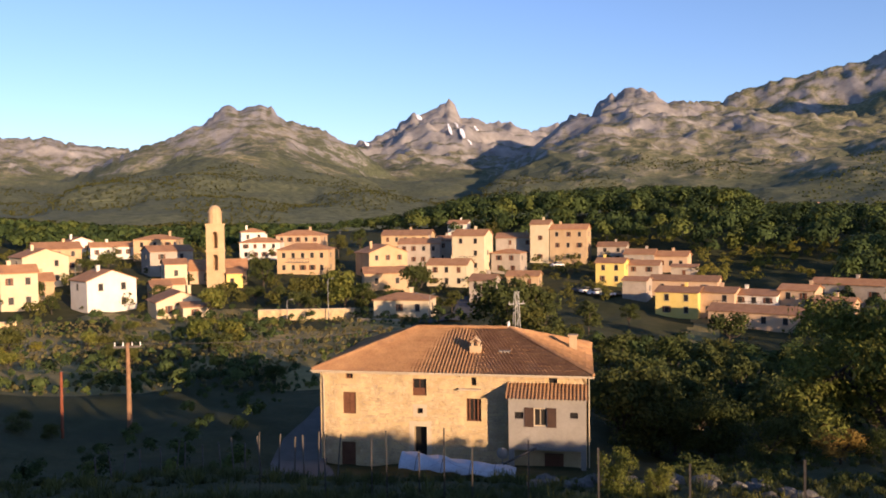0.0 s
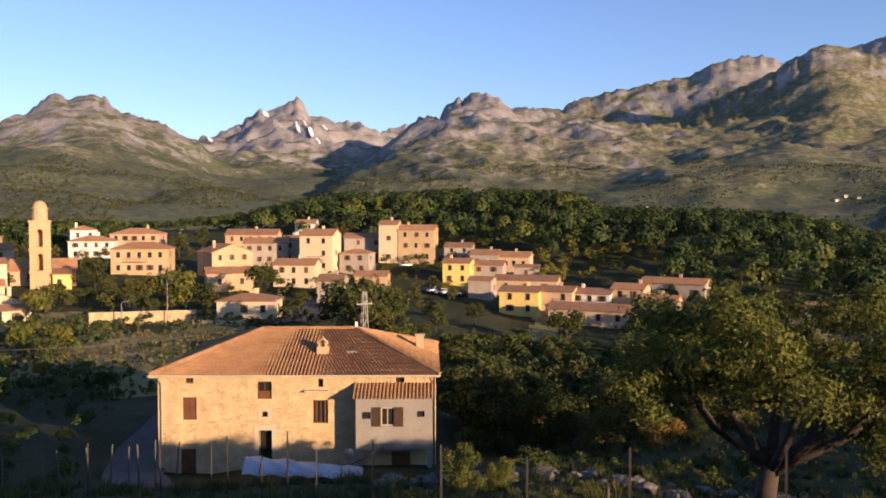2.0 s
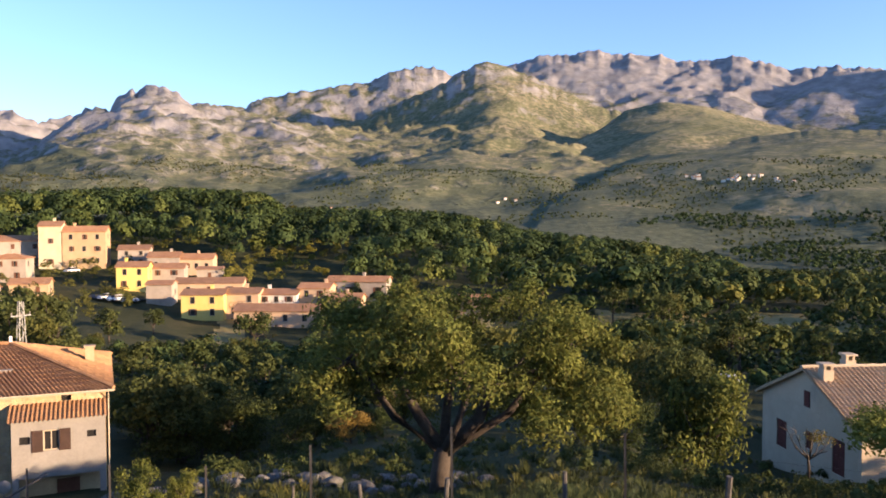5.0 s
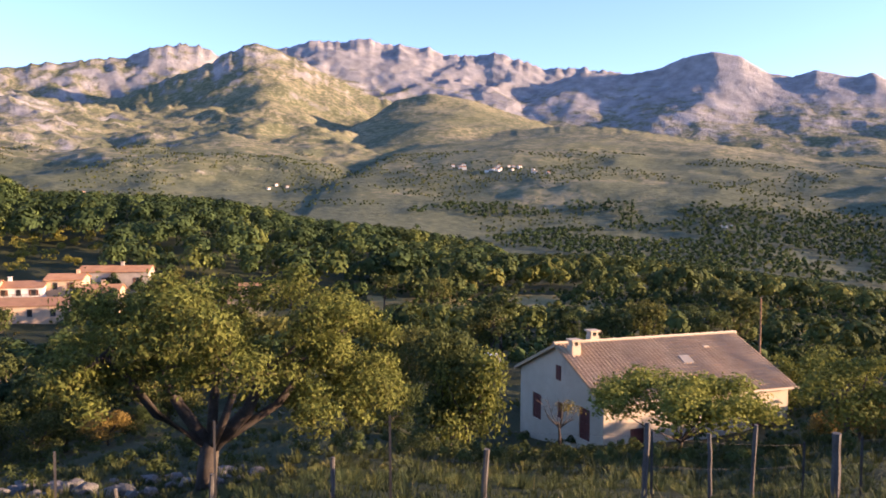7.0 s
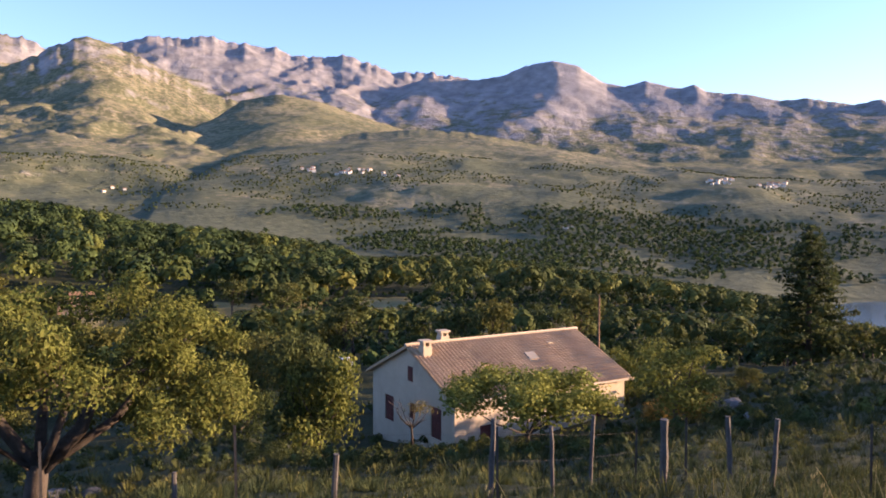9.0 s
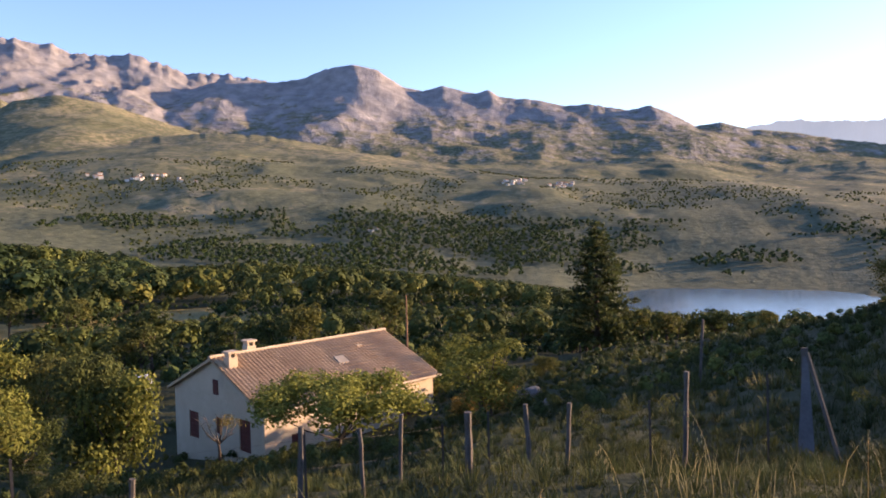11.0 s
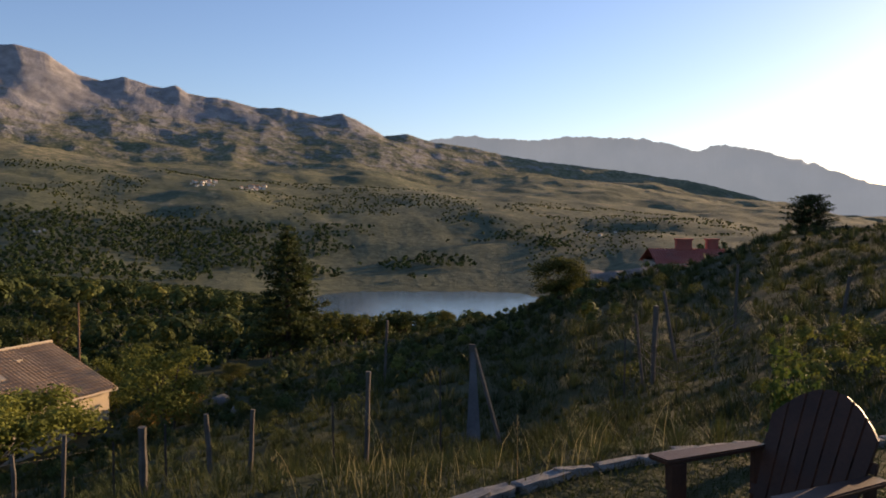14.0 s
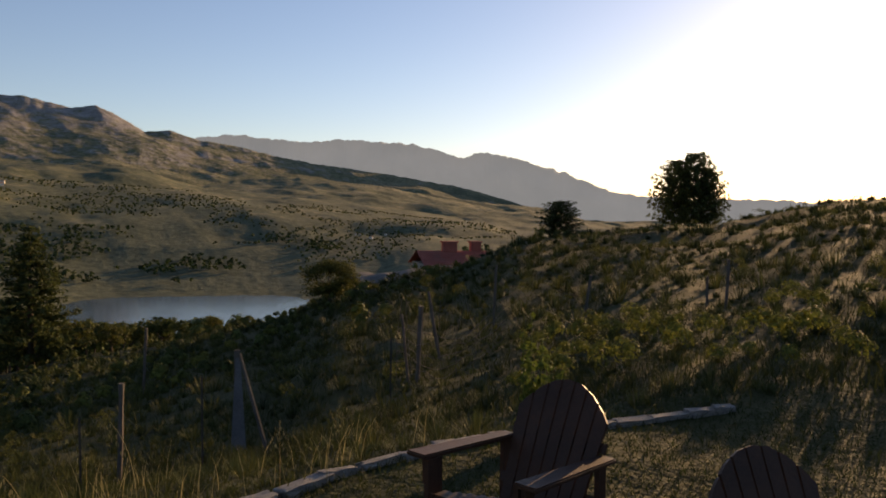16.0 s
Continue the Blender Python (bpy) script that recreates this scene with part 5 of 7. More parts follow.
# ---- far woods, too many to count ----
def woods(name, label, n, az0, az1, r0, r1, low, high, leaves, size, mat, clump=0.0, keep=None, seed=1, slim=1.0):
    rng = np.random.RandomState(seed)
    az, r = rng.uniform(az1, az0, n), np.sqrt(rng.uniform(r0 * r0, r1 * r1, n))
    x, y = -r * np.sin(np.radians(az)), r * np.cos(np.radians(az))
    ok = np.ones(n, bool)
    if clump:
        ok &= fbm(x / clump, y / clump, 3) > -0.05
    if keep:
        ok &= keep(az, r)
    az, r, x, y = az[ok], r[ok], x[ok], y[ok]
    z, h = land(az, r), low + (high - low) * rng.uniform(0, 1, ok.sum()) ** 1.3
    m = len(x)
    rad = h * rng.uniform(.34, .5, m) * slim
    # three lobes to a crown, each a shell of leaf sprays
    lobe = rng.normal(size=(m, 5, 3)) * np.array([.42, .42, .36 / slim])
    pick = rng.randint(0, 5, (m, leaves))
    c = np.take_along_axis(lobe, pick[..., None].repeat(3, 2), 1) * rad[:, None, None]
    d = rng.normal(size=(m, leaves, 3))
    d /= np.linalg.norm(d, axis=2)[..., None]
    d[..., 2] = np.abs(d[..., 2]) * 1.1 - .35
    c = c + d * rad[:, None, None] * .62 + np.stack([x, y, z + h * .58], -1)[:, None]
    w = d + 0.5 * rng.normal(size=c.shape)
    u = np.cross(w, rng.normal(size=c.shape))
    u /= np.linalg.norm(u, axis=2)[..., None]
    v = np.cross(w, u)
    v /= np.linalg.norm(v, axis=2)[..., None]
    s = size * (h[:, None, None] / high) * rng.uniform(.6, 1.3, c.shape[:2])[..., None]
    quad = np.stack([c - u * s, c + v * s * .7, c + u * s, c - v * s * .7], 2).reshape(-1, 3)
    return tagged(new(name, quads_mesh(name, quad, mat)), label, "woods", kind="stuff")


# the wood's edge against the valley: azimuth and elevation
TOPS = np.array([(-110, -7.6), (-98, -6.8), (-88, -6.3), (-78.8, -5.1), (-73.3, -4.5), (-66.2, -3.7), (-60.4, -3.1), (-55.5, -3.3), (-54.0, -3.1), (-52.4, -2.2), (-46.3, -1.4), (-40.6, -.8), (-34.4, .5), (-27, .9), (-22, 1.0), (-20.5, 2.1), (-14.8, 2.3), (-9.4, 2.2), (-2.2, 1.8), (3, .6), (9, -.2), (40, .8)])


def crowns(name, label, spacing, az0, az1, r0, r1, low, high, leaves, size, mat=None, keep=None, seed=1, width=.62, gaps=-.9, edge=1e9, lump=34, loose=.36):
    """A wood of separate rounded crowns, each of several leafy domes, with dark gaps between them."""
    rng = np.random.RandomState(seed)
    gx, gy = np.meshgrid(np.arange(-r1, r1, spacing), np.arange(-r1, r1, spacing * .87))
    gx = gx + (np.arange(gx.shape[0]) % 2)[:, None] * spacing / 2
    x, y = (gx + rng.uniform(-loose, loose, gx.shape) * spacing).ravel(), (gy + rng.uniform(-loose, loose, gx.shape) * spacing).ravel()
    az, r = np.degrees(np.arctan2(-x, y)), np.hypot(x, y)
    ok = (az < az0) & (az > az1) & (r > r0) & (r < r1) & (fbm(x / lump, y / lump, 3) > gaps)
    if keep:
        ok &= keep(az, r)
    if high > 2:
        ok &= ~clearing(az, r)
    az, r, x, y = az[ok], r[ok], x[ok], y[ok]
    z, n = land(az, r), int(ok.sum())
    room = 1.7 + r * np.tan(np.radians(np.interp(az, TOPS[:, 0], TOPS[:, 1]))) - z if high > 2 else np.full(n, 9.0)
    h = low + (high - low) * rng.rand(n) ** 1.2
    room = np.where((az < -42) & (r < 185) & (high > 2), np.minimum(room, 1.7 - r * .122 - z), room)
    h = np.where(r > edge, np.clip(room * rng.uniform(.78, 1.02, n), low * .8, high * 1.2), np.minimum(h, np.maximum(room, low * .7)))
    wide = np.minimum(h * rng.uniform(.34, .5, n), spacing * width * rng.uniform(.8, 1.25, n))
    tall = np.minimum(h * .48, wide * rng.uniform(1.0, 1.75, n))
    half = np.stack([wide, wide, tall], -1)
    K = 8
    out = rng.normal(size=(n, K, 3))
    out[..., 2] = np.abs(out[..., 2]) * .9 - .25
    out /= np.linalg.norm(out, axis=2)[..., None]
    out[:, 0] = (0, 0, .85)
    small = rng.uniform(.38, .56, (n, K))
    pick = rng.randint(0, K, (n, leaves))
    lobe = np.take_along_axis(out, pick[..., None].repeat(3, 2), 1) * .58
    d = rng.normal(size=(n, leaves, 3))
    d[..., 2] = np.where(d[..., 2] < -.5, -d[..., 2], d[..., 2])
    d /= np.linalg.norm(d, axis=2)[..., None]
    c = lobe + d * np.take_along_axis(small, pick, 1)[..., None] * rng.uniform(.78, 1.06, (n, leaves))[..., None]
    w = d * .6 + c * .8 + .16 * rng.normal(size=c.shape)
    c = c * half[:, None] + np.stack([x, y, z + h - tall * 1.05], -1)[:, None]
    u = np.cross(w, rng.normal(size=c.shape))
    u /= np.linalg.norm(u, axis=2)[..., None]
    v = np.cross(w, u)
    v /= np.linalg.norm(v, axis=2)[..., None]
    s = size * (wide / wide.mean())[:, None, None] * rng.uniform(.55, 1.25, (n, leaves))[..., None]
    quad = np.stack([c - u * s, c + v * s * .7, c + u * s, c - v * s * .7], 2).reshape(-1, 3)
    me = quads_mesh(name, quad, mat or M_WOODLAND)
    tone = me.attributes.new("tone", "FLOAT", "POINT")
    tone.data.foreach_set("value", np.repeat(rng.rand(n) ** 1.3, leaves * 4).astype(np.float32))
    return tagged(new(name, me), label, "woods", kind="stuff")


crowns("hill_wood", "dense dark oak wood on the hill behind the village", 9.2, 9, -54, 200, 450, 6.0, 14.5, 300, .56, width=.66, keep=lambda a, r: ((r > 268 + 3.5 * np.maximum(a + 16, 0)) & (a > -30)) | ((a < -27) & (r > 205)), seed=2, edge=345)
crowns("slope_wood", "oak wood rolling down towards the valley", 8.6, -46, -86, 110, 430, 4.0, 11.5, 270, .50, width=.68, gaps=-.55, seed=4, edge=330)
crowns("slope_thicket", "dark undergrowth between the trees of the slope", 3.2, -42, -90, 72, 235, 1.1, 2.7, 62, .24, seed=41, width=.72, gaps=-.7)
crowns("ravine_wood", "thicket of oaks and chestnuts in the ravine below the village", 5.4, -10.5, -52, 66, 205, 2.8, 6.0, 300, .24, keep=lambda a, r: (r < 140) | (a < -24), gaps=-.35, seed=12)
crowns("lake_wood", "round olive trees above the lake shore", 6.4, -80, -108, 92, 260, 4.5, 9.0, 230, .40, seed=5, gaps=-.4)
crowns("left_wood", "green scrub wood on the hillside above the church", 6.0, 40, 9, 285, 440, 3.5, 6.5, 70, .72, seed=3, gaps=-.5)
woods("lane_thicket", "bushes and garden trees between the village houses", 400, 31, -12, 172, 290, 1.6, 4.6, 150, .3, M_LEAF, seed=13)
crowns("field_bushes", "dark bushes on the shaded field", 2.8, 36, 9, 24, 88, .4, 1.6, 300, .055, keep=lambda a, r: (a > 13) | (r > 60), seed=15, width=.6, gaps=.15, lump=9)
woods("ravine_scrub", "dense brambles and broom under the trees", 620, -16, -56, 24, 64, .25, .85, 130, .06, M_LEAF, clump=12.0, seed=19)
crowns("terrace_scrub", "scrub and young trees between the terraced fields", 4.2, 36, -2, 75, 168, 1.0, 2.8, 220, .135, keep=lambda a, r: (np.abs(a - 9) > 4) | (r > 95), seed=6, width=.6, gaps=-.05, lump=18)
woods("east_scrub", "sunlit scrub at the wood's edge", 260, -9, -32, 228, 300, 2.0, 5.0, 170, .34, M_LEAF_LIGHT, clump=20.0, keep=lambda a, r: (a < -17) | (r > 285), seed=7)
crowns("valley_wood", "scattered trees on the far side of the valley", 13, -24, -118, 540, 1650, 5.0, 8.0, 18, 1.15, keep=lambda a, r: ((r > 775) | (a > -76)) & ((a < -52) | (r > 1000)), seed=8, width=.5, gaps=.12, lump=130, loose=.9)
crowns("valley_forest", "dense dark green forest across the valley", 8.5, -46, -116, 430, 1050, 9.0, 12.0, 30, 1.1, keep=lambda a, r: ((r > 775) | (a > -80)) & (fbm(a / 4.0, r / 110.0, 3) > np.clip(np.maximum(-82 - a, a + 54) * .05 - .5, -.9, .3)), seed=18, width=.66, gaps=-.12, lump=170, loose=.6)
crowns("foothill_wood", "dark pine wood on the foothills", 11, 36, -24, 480, 1700, 6.0, 9.0, 16, 1.15, M_NEEDLE, seed=9, width=.55, gaps=.1, lump=130, loose=.9)
crowns("field_growth", "dry vines and tall grass in the sunlit fields", 1.7, 34, 1, 78, 165, .35, .95, 32, .15, M_STRAW, seed=10, width=.6, gaps=-.35, lump=12)
crowns("field_herbs", "green herbs and low vines in the fields", 2.2, 34, 1, 74, 165, .4, 1.1, 40, .15, seed=16, width=.6, gaps=0.0, lump=9)
woods("clearing_growth", "dry bracken in the clearings", 900, -14, -78, 100, 215, .4, 1.0, 16, .3, M_DRY, clump=22.0, seed=14)
for p in (*PROTOS, FIR, PINE, SPREAD, YELLOWING, DRYLOW, SHRUB, SHRUB_LIGHT, NEAR_OAK):
    for o in (*p.children, p):
        bpy.data.objects.remove(o)


# ---- water, lanes and walls ----
def strip(name, mat, label, pts, width, lift=.05, category="road"):
    """A lane that follows the ground through the given points."""
    bm = bmesh.new()
    path = []
    for (x0, y0), (x1, y1) in zip(pts, pts[1:]):
        n = max(2, int(math.hypot(x1 - x0, y1 - y0) / 2))
        path += [(x0 + (x1 - x0) * k / n, y0 + (y1 - y0) * k / n) for k in range(n)]
    rows = []
    for i, (x, y) in enumerate(path):
        a, b = path[max(i - 1, 0)], path[min(i + 1, len(path) - 1)]
        d = Vector((b[0] - a[0], b[1] - a[1])).normalized()
        nrm = Vector((-d.y, d.x))
        zc = ground(x, y)
        rows.append([bm.verts.new((x + nrm.x * width * s, y + nrm.y * width * s, max(zc, ground(x + nrm.x * width * s, y + nrm.y * width * s)) + lift)) for s in (-.5, -.2, .2, .5)])
    for r0, r1 in zip(rows, rows[1:]):
        for k in range(3):
            bm.faces.new((r0[k], r0[k + 1], r1[k + 1], r1[k]))
    return tagged(new(name, mesh_of(name, bm, mat, True)), label, category, kind="structure")


strip("road", M_ROAD, "narrow grey asphalt lane passing the stone house", [tuple(polar(10.2, 41).xy), tuple(polar(10.6, 47).xy), tuple(polar(10.0, 55).xy), tuple(polar(8.0, 66).xy), tuple(polar(4.5, 80).xy)], 3.2, .12)
strip("road", M_ROAD, "village street coming down between the houses", [tuple(polar(1.8, 150).xy), tuple(polar(-.4, 158).xy), tuple(polar(-1.6, 172).xy), tuple(polar(-1.9, 200).xy)], 5.5, .25)
strip("road", M_ROAD, "village parking place and street", [tuple(polar(-9.6, 215).xy), tuple(polar(-11.2, 207).xy), tuple(polar(-12.6, 212).xy)], 9, .35)
strip("path", M_MEADOW, "worn earth path across the slope", [tuple(polar(-24, 100).xy), tuple(polar(-20, 108).xy), tuple(polar(-17, 120).xy)], 3, .1)


def lake():
    m, nt, b = start("lake_water", 0.12)
    p, own = spots(nt)
    b.inputs["Base Color"].default_value = (0.05, 0.075, 0.09, 1)
    b.inputs["Specular IOR Level"].default_value = 0.5
    bump(nt, b, noise_tex(nt, p, 0.35, 3.0), 0.08, 0.5)
    bm = bmesh.new()
    rim = [bm.verts.new(polar(a, r, -70.2)) for a, r in [(-76 - 2 * k, 735) for k in range(20)] + [(-114 + 2 * k, 380) for k in range(20)]]
    bm.faces.new(rim)
    return tagged(new("water", mesh_of("water", bm, m)), "still grey-blue lake in the valley", "lake", kind="structure")


lake()


def stone_wall(az0, r0, az1, r1, h, label):
    a, b = polar(az0, r0), polar(az1, r1)
    c = (a + b) / 2
    t = thing("retaining_wall", pose(c.x, c.y, min(ground(a.x, a.y), ground(b.x, b.y)), 0, 0, math.degrees(math.atan2(b.y - a.y, b.x - a.x))), label, "wall")
    L = (b - a).length / 2
    part("wall_body", boxed(-L, L, -.25, .25, -1.5, h - .15), M_STONE, t)
    part("coping", boxed(-L - .05, L + .05, -.32, .32, h - .15, h), M_CREAM, t)


stone_wall(13.2, 160, 6.4, 158, 2.0, "long stone retaining wall below the village trees")
stone_wall(6.2, 152, 3.2, 148, .9, "low pale stone wall beside the street")
stone_wall(31, 163, 28.4, 163, 1.2, "pale garden wall at the field")


# ---- the church ----
def church():
    p = polar(16.0, 212)
    t = thing("church", pose(p.x, p.y, -14.0, 0, 0, 14), "old stone church with a tall pale bell tower and yellow apse", "church")
    w = 2.25
    body = bmesh.new()
    # the shaft, pierced by two tall openings one above the other
    for x0, x1, y0, y1 in ((-w, -.6, -w, w), (.6, w, -w, w)):
        box(body, x0, x1, y0, y1, -2, 15.2)
    for z0, z1 in ((-2, 3.4), (7.4, 9.0), (13.2, 15.2)):
        box(body, -.6, .6, -w, w, z0, z1)
    for z0, z1 in ((3.4, 7.4), (9.0, 13.2)):
        box(body, -.6, .6, .2, w, z0, z1)
    tower = part("bell_tower", body, OCHRE, t, "tall square bell tower")
    for z1 in (7.4, 13.2):
        bm = bmesh.new()
        ring = [bm.verts.new((.6 * math.cos(a), y, z1 - .6 + .6 * math.sin(a))) for y in (-w, -w + .5) for a in (math.pi * k / 8 for k in range(9))]
        top = [bm.verts.new((x, y, z1 + .01)) for y in (-w, -w + .5) for x in (.6, -.6)]
        for k in range(8):
            bm.faces.new((ring[k], ring[k + 1], ring[k + 10], ring[k + 9]))
        bm.faces.new([top[0]] + ring[:9][::1] + [top[1]])
        part("arch", bm, OCHRE, tower)
    for z in (3.0, 8.2, 14.9):
        part("cornice", boxed(-w - .2, w + .2, -w - .2, w + .2, z, z + .35), OCHRE, tower)
    bm = bmesh.new()
    tube(bm, [(0, 0, 15.2), (0, 0, 18.0)], [1.75, 1.7], 12)
    tube(bm, [(0, 0, 18.0), (0, 0, 18.3)], [1.95, 1.95], 12)
    for k in range(5):
        a0, a1 = k / 5 * 1.5, (k + 1) / 5 * 1.5
        tube(bm, [(0, 0, 18.3 + 1.7 * math.sin(a0)), (0, 0, 18.3 + 1.7 * math.sin(a1))], [1.65 * math.cos(a0), 1.65 * math.cos(a1)], 12)
    part("lantern", bm, OCHRE, t, "round lantern with a small dome")
    part("nave", boxed(-6.8, 7.6, 4, 13, -3, 3.2), PINK, t)
    bm = bmesh.new()
    slab(bm, [(-7.2, 3.6, 3.1), (8.0, 3.6, 3.1), (8.0, 8.5, 5.8), (-7.2, 8.5, 5.8)], .2)
    slab(bm, [(-7.2, 8.5, 5.8), (8.0, 8.5, 5.8), (8.0, 13.4, 3.1), (-7.2, 13.4, 3.1)], .2)
    part("nave_roof", bm, RED, t)
    part("chapel", boxed(2.6, 6.6, -3.5, 4, -3.5, 2.6), YELLOW, t, "bright yellow plastered apse")
    bm = bmesh.new()
    slab(bm, [(2.3, -3.8, 2.6), (6.9, -3.8, 2.6), (6.9, 4, 3.6), (2.3, 4, 3.6)], .2)
    part("chapel_roof", bm, RED, t)
    fm, pm, sm = village_window(0.9, 1.4)
    for x, y in ((4.0, -3.52),):
        win = part("window", fm, None, t)
        win.location = (x, y, .6)
        part("pane", pm, None, win)


church()


# ---- poles and wires ----
def power_pole():
    p = polar(21.8, 60)
    z = ground(p.x, p.y)
    t = thing("power_pole", pose(p.x, p.y, z, 0, 0, 12), "brown wooden power pole with crossarm and insulators", "pole")
    h = 1.7 - 60 * math.tan(radians(8.0)) - z
    bm = bmesh.new()
    tube(bm, [(0, 0, -.5), (0, 0, h)], [.19, .13], 10)
    part("pole_shaft", bm, M_POLE, t)
    part("crossarm", boxed(-.95, .95, -.08, .08, h - .35, h - .2), M_POST, t)
    for x in (-.85, -.3, .3, .85):
        bm = bmesh.new()
        tube(bm, [(x, 0, h - .2), (x, 0, h + .05)], [.05, .03], 8)
        part("insulator", bm, M_WHITE, t)
    q = polar(25.9, 60)
    z2 = ground(q.x, q.y)
    bm = bmesh.new()
    tube(bm, [(0, 0, -.5), (.03, 0, 4.6)], [.11, .09], 10)
    t2 = thing("post", pose(q.x, q.y, z2), "rust-red leaning utility post in the field", "pole")
    part("post_shaft", bm, M_RUSTY, t2)
    cap = bmesh.new()
    tube(cap, [(.03, 0, 4.6), (.03, 0, 4.66)], [.12, .12], 10)
    part("post_cap", cap, M_STEEL, t2)
    return p, z + h


M_POLE = grainy("creosoted_wood", (0.16, 0.085, 0.045), (0.30, 0.17, 0.09), 3.0, 30.0, 0.8, 0.004)
M_RUSTY = grainy("rust_red_paint", (0.15, 0.04, 0.02), (0.25, 0.08, 0.04), 3.0, 30.0, 0.8, 0.003)
POLE, POLE_Z = power_pole()


def cable(name, a, b, sag, r, label):
    bm = bmesh.new()
    a, b = Vector(a), Vector(b)
    tube(bm, [a.lerp(b, k / 14) - Vector((0, 0, sag * 4 * (k / 14) * (1 - k / 14))) for k in range(15)], [r] * 15, 4)
    return tagged(new(name, mesh_of(name, bm, M_STEEL)), label, "cable")


for dx in (-.5, .5):
    cable("power_line", (POLE.x + dx, POLE.y, POLE_Z), (-70, 66, POLE_Z - .6), .3, .018, "thin overhead power line over the field")
    cable("power_line", (POLE.x + dx, POLE.y, POLE_Z), (-4, 70, POLE_Z - 1.0), .5, .018, "thin overhead power line towards the village")


def pylon():
    p = polar(-5.25, 76)
    z = ground(p.x, p.y)
    h = 1.7 - 76 * math.tan(radians(5.2)) - z
    t = thing("lattice_pylon", pose(p.x, p.y, z, 0, 0, 20), "slim grey steel lattice pylon behind the stone house", "pylon")
    for sx in (-1, 1):
        for sy in (-1, 1):
            bm = bmesh.new()
            tube(bm, [(sx * .5, sy * .5, -.3), (sx * .16, sy * .16, h)], [.05, .04], 4)
            part("leg", bm, M_GALV, t)
    n = 13
    for k in range(n):
        z0, z1 = h * k / n, h * (k + 1) / n
        w0, w1 = .5 - .34 * k / n, .5 - .34 * (k + 1) / n
        bm = bmesh.new()
        s = 1 if k % 2 else -1
        for a, b in (((-s * w0, -w0, z0), (s * w1, -w1, z1)), ((w0, -s * w0, z0), (w1, s * w1, z1)), ((-w0, s * w0, z0), (-w1, -s * w1, z1))):
            tube(bm, [a, b], [.028, .028], 4)
        part("brace", bm, M_GALV, t)
    part("crossarm", boxed(-.85, .85, -.06, .06, h - 1.3, h - 1.2), M_GALV, t)
    for x in (-.75, 0, .75):
        bm = bmesh.new()
        tube(bm, [(x, 0, h - 1.2), (x, 0, h - .95)], [.05, .04], 6)
        part("insulator", bm, M_RENDER, t)


M_GALV = grainy("galvanised_steel", (0.13, 0.13, 0.125), (0.22, 0.22, 0.21), 4.0, 30.0, 0.5, 0.001, None, 0.0, 0.6)
pylon()


def street_lamp(az, r, h):
    p = polar(az, r)
    t = thing("street_lamp", pose(p.x, p.y, ground(p.x, p.y), 0, 0, 40), "slim grey street lamp post in the village", "street lamp", "street lamps")
    bm = bmesh.new()
    tube(bm, [(0, 0, -.3), (0, 0, h), (.2, 0, h + .25), (.8, 0, h + .35)], [.10, .07, .05, .04], 8)
    part("mast", bm, M_GALV, t)
    bm = boxed(.7, 1.3, -.14, .14, h + .28, h + .42)
    part("lamp_head", bm, M_GALV, t)


for az, r, h in ((8.3, 157, 8.0), (24.9, 190, 8.5), (11.2, 156, 4.0), (1.0, 160, 4.5), (2.2, 163, 4.2), (7.4, 290, 6)):
    street_lamp(az, r, h)


# ---- parked cars ----
def car(az, r, turn, paint, label):
    p = polar(az, r)
    t = thing("car", pose(p.x, p.y, ground(p.x, p.y) + .38, 0, 0, turn), label, "car", "parked cars")
    bm = bmesh.new()
    prof = [(-2.05, .3), (-2.0, .75), (-1.2, .88), (1.95, .86), (2.1, .6), (2.05, .3)]
    l = [bm.verts.new((x, -.85, z)) for x, z in prof]
    q = [bm.verts.new((x, .85, z)) for x, z in prof]
    bm.faces.new(l)
    bm.faces.new(q[::-1])
    for i in range(len(prof)):
        j = (i + 1) % len(prof)
        bm.faces.new((l[j], l[i], q[i], q[j]))
    part("body", bm, paint, t)
    bm = bmesh.new()
    lo, hi = [(-1.2, -.8), (1.6, -.8), (1.6, .8), (-1.2, .8)], [(-.55, -.65), (1.2, -.65), (1.2, .65), (-.55, .65)]
    a, b = [bm.verts.new((x, y, .87)) for x, y in lo], [bm.verts.new((x, y, 1.4)) for x, y in hi]
    bm.faces.new(b)
    for i in range(4):
        bm.faces.new((a[i], a[(i + 1) % 4], b[(i + 1) % 4], b[i]))
    part("windows", bm, M_DARK, t, "dark glass of the cabin")
    part("roof_panel", boxed(-.5, 1.15, -.62, .62, 1.4, 1.44), paint, t)
    for x in (-1.3, 1.3):
        for y in (-.86, .86):
            bm = bmesh.new()
            tube(bm, [(x, y - .1, .32), (x, y + .1, .32)], [.32, .32], 12)
            part("wheel", bm, M_DARK, t)


M_SILVER = grainy("silver_car_paint", (0.45, 0.46, 0.48), (0.55, 0.56, 0.58), 2.0, 20.0, 0.3, 0.0005)
car(-10.3, 207, 20, M_WHITE, "white parked car in the village square")
car(-10.9, 205, 10, M_WHITE, "white parked hatchback beside another car")
car(-11.7, 204, -5, M_SILVER, "silver parked car under the trees")
car(-8.2, 250, 30, M_WHITE, "white parked car before the tall houses")


